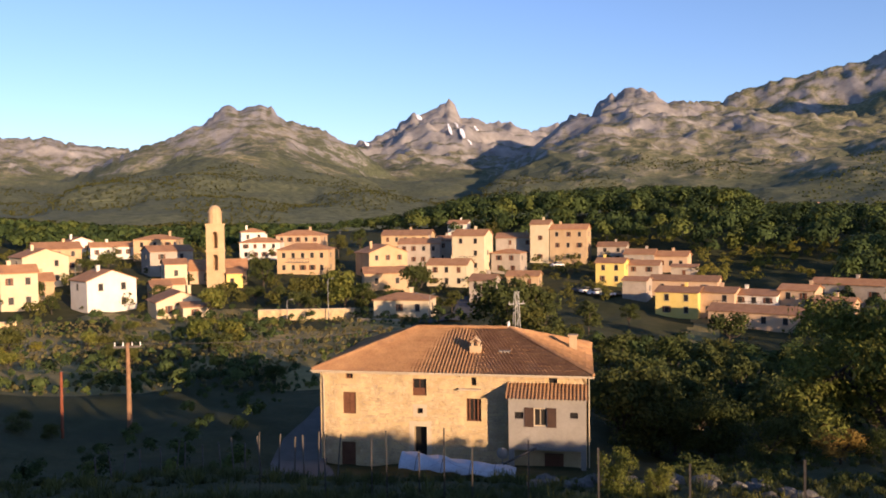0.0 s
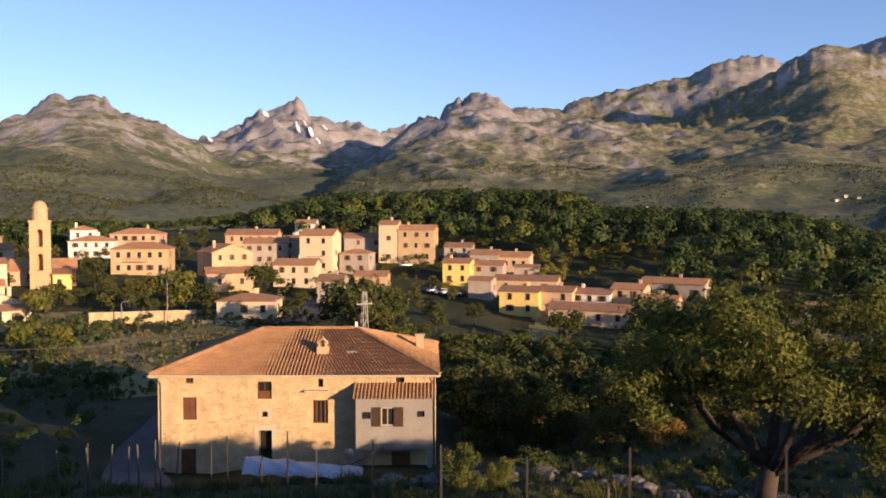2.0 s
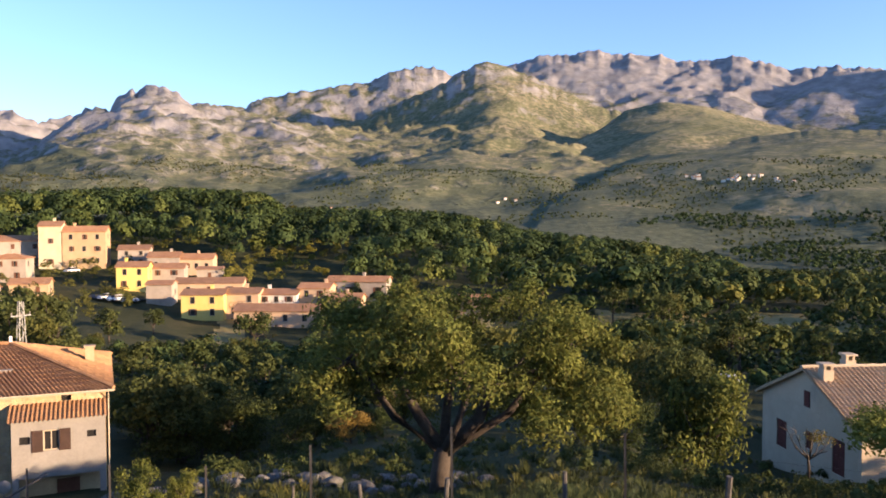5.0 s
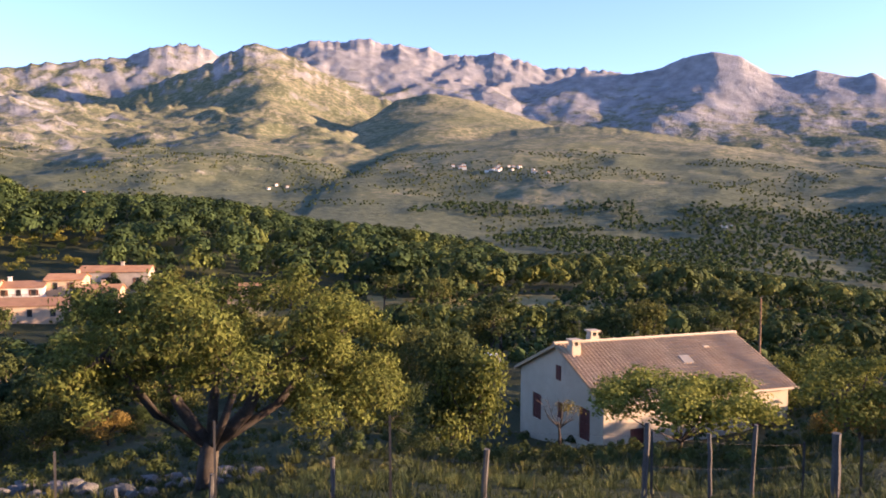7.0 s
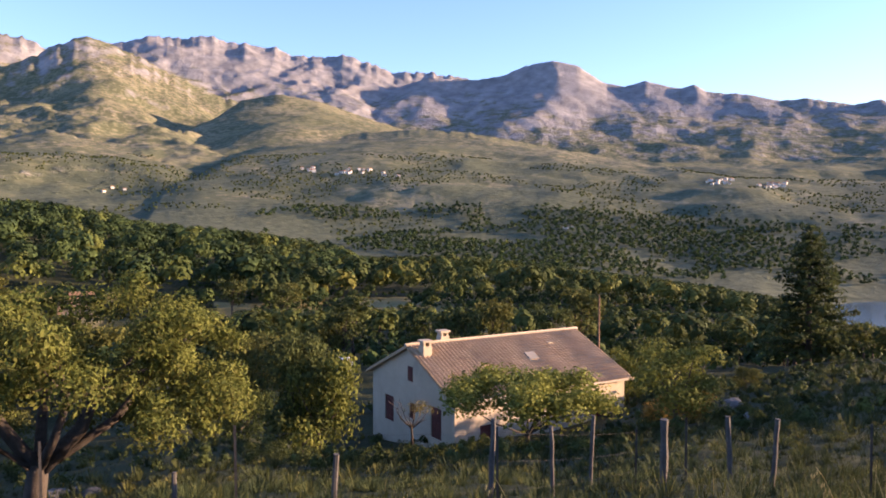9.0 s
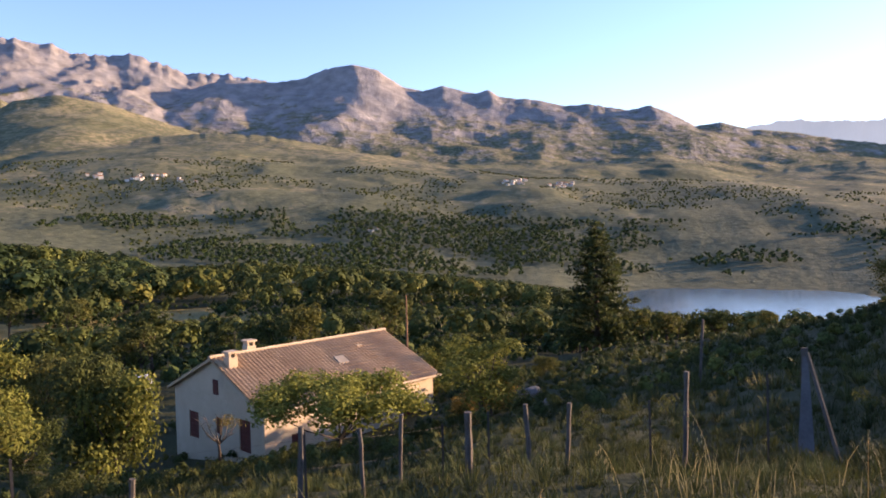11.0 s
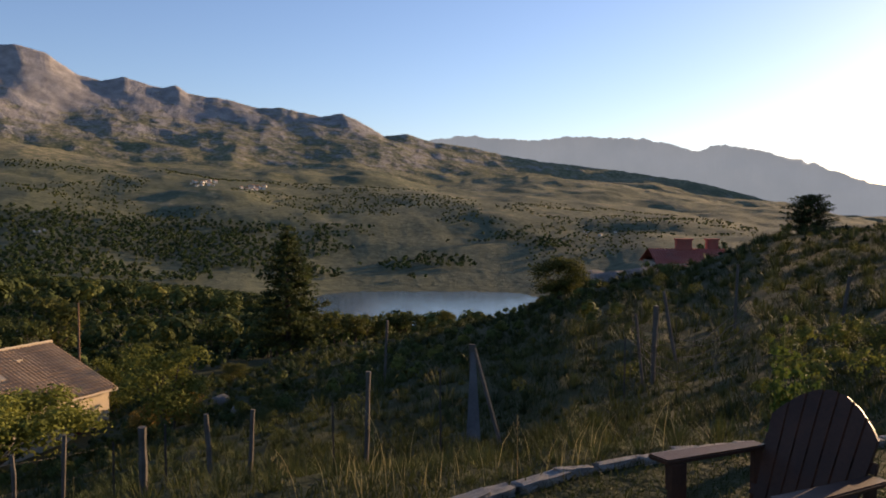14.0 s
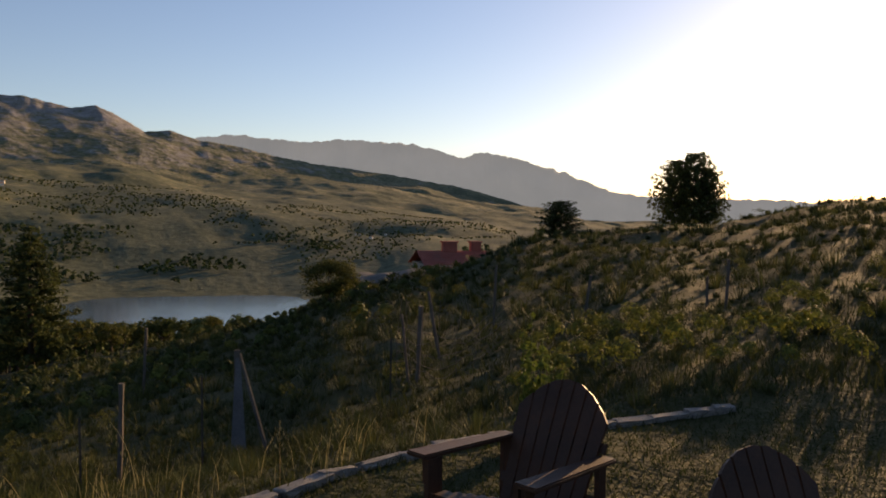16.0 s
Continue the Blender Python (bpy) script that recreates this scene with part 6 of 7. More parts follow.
# ---- beside the stone house ----
def tarp():
    p = polar(-.9, 42.5)
    t = thing("tarpaulin", pose(p.x, p.y, -11.75, 0, 3.5, -8), "long pale blue-white tarpaulin sheet over a heap", "tarpaulin")
    bm = bmesh.new()
    rows = []
    for i in range(41):
        u = i / 40
        h = .62 * (1 - .55 * u) * (1 + .06 * math.sin(u * 23))
        w = .95 * (1 - .25 * u)
        rows.append([bm.verts.new((-3.1 + 6.2 * u, -w * math.cos(a) + .05 * math.sin(7 * u + 3 * a), h * math.sin(a) + .05 * math.sin(31 * u + 5 * a))) for a in (math.pi * k / 12 for k in range(13))])
    for a, b in zip(rows, rows[1:]):
        for k in range(12):
            bm.faces.new((a[k], b[k], b[k + 1], a[k + 1]))
    bm.faces.new(rows[0])
    bm.faces.new(rows[-1][::-1])
    part("sheet", bm, M_TARP, t, "", True)
    for x in (-2.2, -.8, .7, 2.0):
        bm = bmesh.new()
        tube(bm, [(x, -.98 * math.cos(a), .64 * (1 - .55 * (x + 3.1) / 6.2) * math.sin(a) + .03) for a in (math.pi * k / 10 for k in range(11))], [.02] * 11, 5)
        part("rope", bm, M_STEEL, t)
    q = polar(-5.4, 42)
    b = thing("plank", pose(q.x, q.y, -10.9, 0, -28, -10), "pale timber plank leaning on the heap", "plank")
    part("board", boxed(-1.0, 1.0, -.1, .1, -.04, .04), M_POST, b)
    d = polar(-4.1, 44)
    e = thing("satellite_dish", pose(d.x, d.y, -11.4, 0, 0, -20), "small pale satellite dish near the annexe", "dish")
    bm = bmesh.new()
    for k in range(4):
        a0, a1 = .9 * k / 4, .9 * (k + 1) / 4
        tube(bm, [(0, .25 * (1 - math.cos(a0)), 0), (0, .25 * (1 - math.cos(a1)), 0)], [.01 + .42 * math.sin(a0), .01 + .42 * math.sin(a1)], 16)
    part("dish", bm, M_RENDER, e)
    bm = bmesh.new()
    tube(bm, [(0, .2, -1.6), (0, .1, 0)], [.03, .03], 6)
    part("mast", bm, M_GALV, e)


M_TARP = grainy("faded_tarpaulin", (0.30, 0.34, 0.40), (0.50, 0.52, 0.56), 1.2, 8.0, 0.5, 0.02, (0.30, 0.27, 0.24))
tarp()


def cistern():
    p = polar(-68.5, 95)
    t = thing("cistern", pose(p.x, p.y, -13.9, 0, 0, -60), "small pale barrel-vaulted water cistern among the trees", "cistern")
    bm = bmesh.new()
    prof = [(-1.1, -4), (-1.1, 1.9)] + [(-1.1 * math.cos(a), 1.9 + 1.1 * math.sin(a)) for a in (math.pi * k / 10 for k in range(1, 10))] + [(1.1, 1.9), (1.1, -4)]
    f, g = [bm.verts.new((x, -1.2, z)) for x, z in prof], [bm.verts.new((x, 1.6, z)) for x, z in prof]
    bm.faces.new(f)
    bm.faces.new(g[::-1])
    for i in range(len(prof)):
        j = (i + 1) % len(prof)
        bm.faces.new((f[j], f[i], g[i], g[j]))
    part("vault", bm, M_CREAM, t)
    part("hatch", boxed(-.4, .4, -1.26, -1.2, .2, 1.7), M_WOOD, t)
    q = thing("pole", pose(*polar(-71.6, 82).xy, ground(*polar(-71.6, 82).xy)), "thin wooden pole among the trees", "pole")
    bm = bmesh.new()
    tube(bm, [(0, 0, -.3), (0, 0, 7.5)], [.12, .08], 8)
    part("pole_shaft", bm, M_POLE, q)


cistern()
car(-53.1, 74, 30, M_SILVER, "pale parked car half hidden by trees")


def bare_tree():
    p = polar(-58.2, 36)
    g = ground(p.x, p.y)
    t = thing("bare_tree", pose(p.x, p.y, g, 0, 0, 30), "leafless small tree before the cream gable wall", "tree")
    rng = random.Random(3)
    bm = bmesh.new()
    tube(bm, [(0, 0, -.3), (.05, 0, .8), (-.05, .05, 1.4)], [.08, .06, .05], 7)
    for k in range(9):
        a = 2 * math.pi * k / 9 + rng.uniform(-.3, .3)
        e = Vector((math.cos(a) * rng.uniform(.5, 1.1), math.sin(a) * rng.uniform(.5, 1.1), rng.uniform(1.7, 2.6)))
        m = Vector((e.x * .55, e.y * .55, 1.5 + rng.uniform(0, .3)))
        tube(bm, [(0, 0, 1.2), m, e], [.035, .022, .008], 5)
        for j in range(3):
            tube(bm, [m.lerp(e, .3 + .2 * j), m.lerp(e, .4 + .2 * j) + Vector((rng.uniform(-.4, .4), rng.uniform(-.4, .4), rng.uniform(.1, .4)))], [.012, .004], 4)
    part("trunk", bm, M_BARK, t, "", True)
    lob = [(rng.uniform(-.9, .9), rng.uniform(-.9, .9), rng.uniform(1.7, 2.5), .3) for _ in range(8)]
    part("leaves", quads_mesh("leaves", leaf_cloud(rng, lob, 260, .05, M_DRY), M_DRY), None, t, "few last dry leaves")


bare_tree()


# ---- the house and rocks beyond the hill ----
def hill_house():
    p = polar(-113.4, 78)
    t = thing("hill_house", pose(p.x, p.y, -6.9, 0, 0, -100), "house with a worn red roof beyond the rocky hill", "house")
    part("wall", boxed(-3.3, 3.3, -4, 4, -3, 4.0), GREY, t)
    bm = bmesh.new()
    wavy_slope(bm, (-3.6, -4.4, 3.8), (3.6, -4.4, 3.8), (3.6, 0, 5.2), (-3.6, 0, 5.2), .25, .04, 10)
    wavy_slope(bm, (3.6, 4.4, 3.8), (-3.6, 4.4, 3.8), (-3.6, 0, 5.2), (3.6, 0, 5.2), .25, .04, 10)
    part("roof", bm, M_RED_ROOF, t)
    for x, y, w in ((-.3, 0, .7), (2.4, .3, .5)):
        bm = boxed(x - w, x + w, y - .4, y + .4, 4.6, 6.0)
        box(bm, x - w - .1, x + w + .1, y - .5, y + .5, 6.0, 6.15)
        part("chimney", bm, M_RED_ROOF, t)


M_RED_ROOF = grainy("worn_red_roof", (0.30, 0.07, 0.05), (0.42, 0.13, 0.09), 0.9, 7.0, 0.85, 0.01, (0.18, 0.10, 0.08))
hill_house()


def boulder_mesh(seed, rough=.35, detail=3):
    bm = bmesh.new()
    bmesh.ops.create_icosphere(bm, subdivisions=detail, radius=1.0)
    off = Vector((seed * 7.1, seed * 3.3, 0))
    for v in bm.verts:
        v.co *= 1 + rough * noise.fractal(v.co * 1.1 + off, 1.0, 2.0, 4)
        v.co.z *= .8
    return mesh_of("boulder", bm, M_ROCK, detail > 2)


M_ROCK = grainy("lichened_granite", (0.075, 0.07, 0.062), (0.20, 0.185, 0.165), 1.6, 12.0, 0.95, 0.03, (0.10, 0.10, 0.07))
BOULDERS = [boulder_mesh(k) for k in range(4)] + [boulder_mesh(9, .5, 2)]


def boulder(k, az, r, size, flat=1.0, label="grey lichened granite boulder in the grass", turn=0.0, sink=.25, z=None):
    p = polar(az, r)
    ob = tagged(new("boulder", BOULDERS[k]), label, "rock", "boulders")
    ob.matrix_world = pose(p.x, p.y, (ground(p.x, p.y) if z is None else z) + size * flat * (.5 - sink), 0, 0, turn) @ Matrix.Diagonal((size, size * .8, size * flat, 1))
    return ob


boulder(0, -108.6, 44, 2.4, .36, "large smooth granite outcrop below the red-roofed house", -20, .55)
boulder(1, -107.4, 45, 2.2, .5, "sloping granite slab on the hillside", -30, .55)
boulder(2, -110.6, 42, 1.6, .4, "flat granite outcrop on the crest", 10, .95)
boulder(2, -80.6, 37, .6, .6)
boulder(3, -82.2, 30, .5, .7)
for _ in range(70):
    boulder(_rng.choice((3, 4, 4)), _rng.uniform(-6, -38), _rng.uniform(20, 25), _rng.uniform(.12, .36), .8, "rubble stone of a tumbled dry wall", _rng.uniform(0, 180))


# ---- fence ----
def steel_post(az, r, top_el, lean=0.0):
    p = polar(az, r + ARM)
    g, top = ground(p.x, p.y), 1.7 + r * math.tan(radians(top_el))
    t = thing("fence_post", pose(p.x, p.y, g, lean, lean * .5, az), "thin dark steel angle fence post", "post", "steel fence posts")
    bm = boxed(-.010, .010, -.003, .003, -.4, top - g)
    box(bm, -.010, -.005, .003, .022, -.4, top - g)
    part("angle_bar", bm, M_STEEL, t)
    return Vector((p.x, p.y, top)), Vector((p.x, p.y, g))


def wood_post(az, r, top_el, rad=.06, lean=0.0, turn=0.0):
    p = polar(az, r + ARM)
    g, top = ground(p.x, p.y), 1.7 + r * math.tan(radians(top_el))
    h = max(top - g, .3)
    t = thing("fence_post", pose(p.x, p.y, g, lean * .4, lean, az + turn), "weathered grey split chestnut fence post", "post", "wooden fence posts")
    rng = random.Random(int(az * 100))
    bm = bmesh.new()
    tube(bm, [(rng.uniform(-.006, .006), rng.uniform(-.006, .006), -.4 + (h + .4) * k / 6) for k in range(7)], [rad * .48 * rng.uniform(.85, 1.1) for _ in range(7)], 7)
    part("stake", bm, M_POST, t)
    return Vector((p.x, p.y, top)), Vector((p.x, p.y, g))


LINE = []
for az, r, el in ((13.2, 15, -14.6), (8.6, 13.5, -14.9), (5.3, 12.5, -15.4), (4.2, 12.3, -15.0), (1.9, 11.5, -16.4), (.1, 10.6, -14.9), (-1.9, 10.0, -16.2), (-5.9, 9.0, -15.7), (-10.8, 8.2, -16.1), (-16.9, 7.5, -16.8), (-24.0, 7.0, -15.9), (-33.95, 6.6, -14.9), (-46.05, 6.4, -15.0)):
    LINE.append(steel_post(az, r, el, _rng.uniform(-2, 2)))
for az, r, el in ((-64.35, 6.6, -15.5), (-74.0, 8.5, -15.2), (-77.3, 8.0, -14.4), (-88.6, 8.6, -13.5), (-96.2, 9.0, -11.3), (-109.1, 10.0, -8.8)):
    LINE.append(steel_post(az, r, el, _rng.uniform(-2, 2)))
for az, r, el, rad, lean in ((-22.5, 12, -18.5, .05, 4), (-27.4, 11, -18.6, .06, -3), (-33.4, 9, -18.3, .06, 5), (-41.9, 7.6, -17.7, .05, 0), (-52.7, 7.4, -17.2, .055, 2), (-63.9, 7.6, -14.9, .06, 1), (-68.3, 8.4, -15.3, .045, -2), (-70.9, 9, -14.4, .05, 2),
                             (-75.85, 8, -14.4, .085, 0), (-80.2, 8, -13.9, .06, -4), (-82.8, 8.2, -13.75, .055, 3), (-90.9, 9.5, -11.4, .065, 1), (-111.0, 11, -6.5, .075, 2), (-110.4, 11.3, -7.1, .05, -6), (-112.6, 13, -5.4, .06, -10),
                             (-116.4, 16, -3.5, .06, 2), (-122.7, 14, -4.0, .055, 7), (-132.2, 14, -2.7, .055, 2), (-131.0, 14.5, -3.9, .05, 0), (-92.1, 24, -7.8, .09, 3)):
    wood_post(az, r, el, rad, lean)
for k in range(17):
    wood_post(24 - 1.0 * k + _rng.uniform(-.3, .3), 27 + _rng.uniform(-.5, .5), -15.0 + _rng.uniform(-.3, .3), .055, _rng.uniform(-6, 6))
for k in range(16):
    wood_post(14 - 1.05 * k + _rng.uniform(-.3, .3), 118, -8.3 + _rng.uniform(-.15, .15), .06, _rng.uniform(-4, 4))

for (t0, g0), (t1, g1) in zip(LINE, LINE[1:]):
    for f in (.95, .6, .25):
        cable("fence_wire", g0.lerp(t0, f), g1.lerp(t1, f), .03, .0009, "thin rusty fence wire strung between posts")


def leaning_frame():
    p = polar(-98.5, 10.6)
    g = ground(p.x, p.y)
    h = 1.7 + 10.6 * math.tan(radians(-9.4)) - g
    t = thing("gate_panel", pose(p.x, p.y, g, 0, 0, -98.5), "weathered grey timber gate panel leaning on a brace", "gate")
    part("board", boxed(-.05, .03, .045, .08, -.3, h), M_POST, t)
    bm = bmesh.new()
    slab(bm, [(-.1, -.4, -.2), (.12, -.4, -.2), (.03, .04, h - .1), (-.03, .04, h - .1)], .04)
    part("panel", bm, M_MESHGREY, t, "grey wire-mesh covered panel")
    bm = bmesh.new()
    tube(bm, [(.46, -.42, -.3), (.02, .03, h - .05)], [.03, .025], 6)
    part("brace", bm, M_POST, t)


M_MESHGREY = grainy("weathered_board_grey", (0.07, 0.07, 0.072), (0.14, 0.14, 0.14), 2.0, 30.0, 0.8, 0.003)
leaning_frame()


def wire_roll():
    p = polar(-112.2, 10.6)
    g = ground(p.x, p.y)
    t = thing("wire_netting", pose(p.x, p.y, g, 0, 0, -112), "sagging rolls of rusty wire netting between posts", "netting")
    rng = random.Random(8)
    for k in range(5):
        bm = bmesh.new()
        z = .35 + .12 * k
        tube(bm, [(-.5 + .13 * i, .1 * math.sin(i + k), z - .35 * math.sin(math.pi * i / 11) + rng.uniform(-.04, .04) + .03 * i) for i in range(12)], [.005] * 12, 4)
        part("strand", bm, M_POST, t)
    for k in range(6):
        bm = bmesh.new()
        x = -.5 + .2 * k
        tube(bm, [(x, .05, .1), (x + rng.uniform(-.1, .1), .08, .6), (x + rng.uniform(-.15, .15), .05, 1.15)], [.004] * 3, 4)
        part("strand", bm, M_POST, t)


wire_roll()


# ---- the terrace: stone edging and two slatted garden chairs ----
def garden_chair(m, label):
    t = thing("garden_chair", m, label, "chair", "garden chairs")
    # faces -y; arms along y
    for k in range(6):
        y = -.42 + .105 * k
        part("seat_slat", boxed(-.27, .27, y, y + .09, .36 - .035 * k - .02, .36 - .035 * k), M_CHAIR, t)
    back = Matrix.Rotation(radians(-24), 4, "X")
    for k in range(7):
        x = -.234 + .078 * k
        bm = bmesh.new()
        fan = 1 + .18
        arc = [.80 - 2.9 * q * q for q in (x + .034, x, x - .034)]
        pts = [(x - .034, 0.0), (x + .034, 0.0), ((x + .034) * fan, arc[0]), (x * fan, arc[1] + .004), ((x - .034) * fan, arc[2])]
        f, g = [bm.verts.new((a, -.01, b)) for a, b in pts], [bm.verts.new((a, .012, b)) for a, b in pts]
        bm.faces.new(f)
        bm.faces.new(g[::-1])
        for i in range(5):
            bm.faces.new((f[(i + 1) % 5], f[i], g[i], g[(i + 1) % 5]))
        s = part("back_slat", bm, M_CHAIR, t)
        s.matrix_local = Matrix.Translation((0, .16, .17)) @ back
    for z in (.12, .42):
        s = part("back_rail", boxed(-.33, .33, .013, .04, z, z + .06), M_CHAIR, t)
        s.matrix_local = Matrix.Translation((0, .16, .17)) @ back
    for sx in (-1, 1):
        bm = bmesh.new()
        slab(bm, [(sx * .38 - .075, -.46, .575), (sx * .38 + .075, -.46, .575), (sx * .36 + .06, .34, .545), (sx * .36 - .05, .34, .545)], .028)
        bmesh.ops.bevel(bm, geom=bm.edges[:], offset=.008, segments=2, affect="EDGES")
        part("armrest", bm, M_CHAIR, t)
        part("front_leg", boxed(sx * .31 - .016, sx * .31 + .016, -.44, -.33, 0, .545), M_CHAIR, t)
        part("arm_bracket", boxed(sx * .345 - .016, sx * .345 + .016, -.42, -.35, .40, .545), M_CHAIR, t)
        bm = bmesh.new()
        slab(bm, [(sx * .285 - .014, -.43, .36), (sx * .285 + .014, -.43, .36), (sx * .285 + .014, .62, .02), (sx * .285 - .014, .62, .02)], .11)
        part("side_rail", bm, M_CHAIR, t)
        part("arm_post", boxed(sx * .34 - .016, sx * .34 + .016, .26, .33, .10, .53), M_CHAIR, t)
    return t


garden_chair(pose(3.70, -1.99, 0.0, 0, 0, 204) @ Matrix.Scale(.9, 4), "dark brown slatted wooden garden chair on the grass")
garden_chair(pose(*polar(-138.2, 3.35).xy, -0.02, 0, 0, 270) @ Matrix.Scale(.88, 4), "second dark brown slatted wooden garden chair")

M_PALE_STONE = grainy("pale_stone", (0.16, 0.153, 0.14), (0.33, 0.312, 0.285), 3.0, 30.0, 0.9, 0.01)
EDGE = []
for k in range(4):
    er = random.Random(70 + k)
    bm = boxed(-.5, .5, -.5, .5, -.6, .4)
    bmesh.ops.subdivide_edges(bm, edges=bm.edges[:], cuts=2, use_grid_fill=True)
    for v in bm.verts:
        v.co += Vector((er.uniform(-.09, .09), er.uniform(-.1, .1), er.uniform(-.08, .08)))
    bmesh.ops.bevel(bm, geom=bm.edges[:], offset=.03, segments=1, affect="EDGES")
    EDGE.append(mesh_of("edging_stone", bm, M_PALE_STONE, False))
_az = -84.0
while _az > -131:
    long = _rng.uniform(.16, .42)
    outward = 4.24 if _az < -92 else 0.0
    _az -= math.degrees(long * .98 / math.hypot(4.45 + max(0.0, abs(_az) - 92) * .074, outward))
    r = 4.45 if _az > -92 else 4.45 + (abs(_az) - 92) * .074
    p = polar(_az, r + _rng.uniform(-.03, .03))
    ob = tagged(new("edging_stone", EDGE[_rng.randrange(4)]), "pale flat stone in the terrace edging", "stone", "terrace edging")
    ob.matrix_world = pose(p.x, p.y, ground(p.x, p.y) + .035, _rng.uniform(-5, 5), _rng.uniform(-4, 4), _az + math.degrees(math.atan2(outward, r)) + _rng.uniform(-6, 6)) @ Matrix.Diagonal((long, _rng.uniform(.07, .12), _rng.uniform(.035, .07), 1))


def tall_weed(az, r, h, seed):
    """A branching green mullein with upright flower spikes."""
    rng = random.Random(seed)
    p = polar(az, r)
    t = thing("tall_weed", pose(p.x, p.y, ground(p.x, p.y), 0, 0, rng.uniform(0, 360)), "tall bright green leafy weed with upright spikes", "plant", "tall weeds")
    bm = bmesh.new()
    lob = []
    for k in range(5):
        a = 2 * math.pi * k / 5
        s = h * (1.0 if k == 0 else rng.uniform(.6, .9))
        e = Vector((math.cos(a) * .12 * (k > 0), math.sin(a) * .12 * (k > 0), s))
        tube(bm, [(0, 0, -.05), (e.x * .8, e.y * .8, s * .4), e], [.008, .006, .003], 5)
        lob += [(e.x * f, e.y * f, s * f, .02 + .07 * (1 - f)) for f in (.15, .3, .45, .6, .75, .9, .98)]
    part("stem", bm, M_WEED, t, "", True)
    part("leaves", quads_mesh("leaves", leaf_cloud(rng, lob, 900, .028, M_WEED, .4), M_WEED), None, t)


def oat_stalk(az, r, h, seed):
    """A dry wild oat: a thin bowed stem with hanging spikelets."""
    rng = random.Random(seed)
    p = polar(az, r)
    t = thing("oat_stalk", pose(p.x, p.y, ground(p.x, p.y), 0, 0, rng.uniform(0, 360)), "dry pale wild oat stalk with hanging spikelets", "plant", "oat stalks")
    bm = bmesh.new()
    path = [Vector((.22 * h * (k / 8) ** 2.4, 0, h * (k / 8) * (1 - .1 * (k / 8) ** 3))) for k in range(9)]
    tube(bm, path, [.0022 - .0001 * k for k in range(9)], 5)
    part("stem", bm, M_SEED, t, "", True)
    bm = bmesh.new()
    for k in range(16):
        q = path[5].lerp(path[8], k / 15) + Vector((rng.uniform(-.02, .035), rng.uniform(-.03, .03), rng.uniform(-.03, .0)))
        tube(bm, [q, q + Vector((.002, 0, -.012)), q + Vector((rng.uniform(-.004, .006), 0, -.028))], [.0012, .0042, .0006], 5)
    tagged(part("spikelet", bm, M_SEED, t, "pale golden spikelets"), kind="stuff")


for _o in ((-58.6, 3.4, .60, 1), (-62.3, 3.2, .52, 2), (-66.4, 3.3, .72, 3), (-69.4, 3.2, .60, 4), (-79.3, 3.4, .70, 5), (-80.6, 3.3, .62, 6), (-86.5, 4.3, .62, 7), (-92.4, 5.0, .66, 8), (-101.6, 5.2, .58, 9), (-104.8, 5.3, .62, 10)):
    oat_stalk(*_o)
M_WEED = leaf_material("green_weed", (0.045, 0.075, 0.018), (0.11, 0.15, 0.035))
for _w in ((-119.0, 6.0, 1.0, 1), (-120.3, 6.4, .6, 2)):
    tall_weed(*_w)


def blades(name, label, n, az0, az1, r0, r1, low, high, mat, width=.006, droop=.35, clump=0.0, seed=1, keep=None, power=1.0):
    rng = np.random.RandomState(seed)
    az, r = rng.uniform(az1, az0, n), r0 + (r1 - r0) * rng.rand(n) ** power
    x, y = -r * np.sin(np.radians(az)), r * np.cos(np.radians(az))
    ok = np.ones(n, bool)
    if clump:
        ok &= fbm(x / clump, y / clump, 3) > rng.uniform(-.5, .4, n)
    if keep:
        ok &= keep(az, r)
    az, r, x, y = az[ok], r[ok], x[ok], y[ok]
    m = len(x)
    z, h, a = land(az, r), rng.uniform(low, high, m), rng.uniform(0, 2 * np.pi, m)
    side = np.stack([np.cos(a), np.sin(a), 0 * a], -1) * (width * (1 + r / 18))[:, None]
    lean = np.stack([rng.normal(size=m), rng.normal(size=m), 0 * a], -1) * (droop * h)[:, None]
    foot = np.stack([x, y, z - .03], -1)
    mid = foot + lean * .35 + np.stack([0 * h, 0 * h, h * .6], -1)
    tip = foot + lean + np.stack([0 * h, 0 * h, h], -1)
    quad = np.stack([foot - side, foot + side, mid + side * .8, mid - side * .8, mid - side * .8, mid + side * .8, tip + side * .15, tip - side * .15], 1).reshape(-1, 3)
    return tagged(new(name, quads_mesh(name, quad, mat)), label, "grass", kind="stuff")


def outside(az, r):
    """Beyond the stone edging of the terrace."""
    edge = np.where(az > -92, 4.3, 4.45 + (np.abs(az) - 92) * .074)
    return r > edge


blades("meadow_grass", "rough green and dry grass on the slope", 65000, 34, -148, 3.2, 32, .05, .2, M_BLADE, .004, .5, .9, 21, outside, 1.5)
blades("dry_grass", "dry golden grass stalks", 3500, 34, -148, 6.5, 36, .1, .3, M_STRAW, .002, .35, 1.6, 22, outside, 1.4)
blades("terrace_grass", "short trodden grass on the terrace", 42000, -88, -150, 1.8, 8.5, .03, .10, M_BLADE, .003, .6, 0, 23)
blades("tall_weeds", "tall seeding grasses along the terrace edge", 300, -88, -126, 4.8, 6.4, .12, .42, M_SEED, .0016, .25, .5, 24, outside)
blades("hill_grass", "dry grass tufts on the hillside", 75000, -84, -150, 8, 60, .08, .26, M_BLADE, .003, .5, 2.6, 25, None, 1.2)


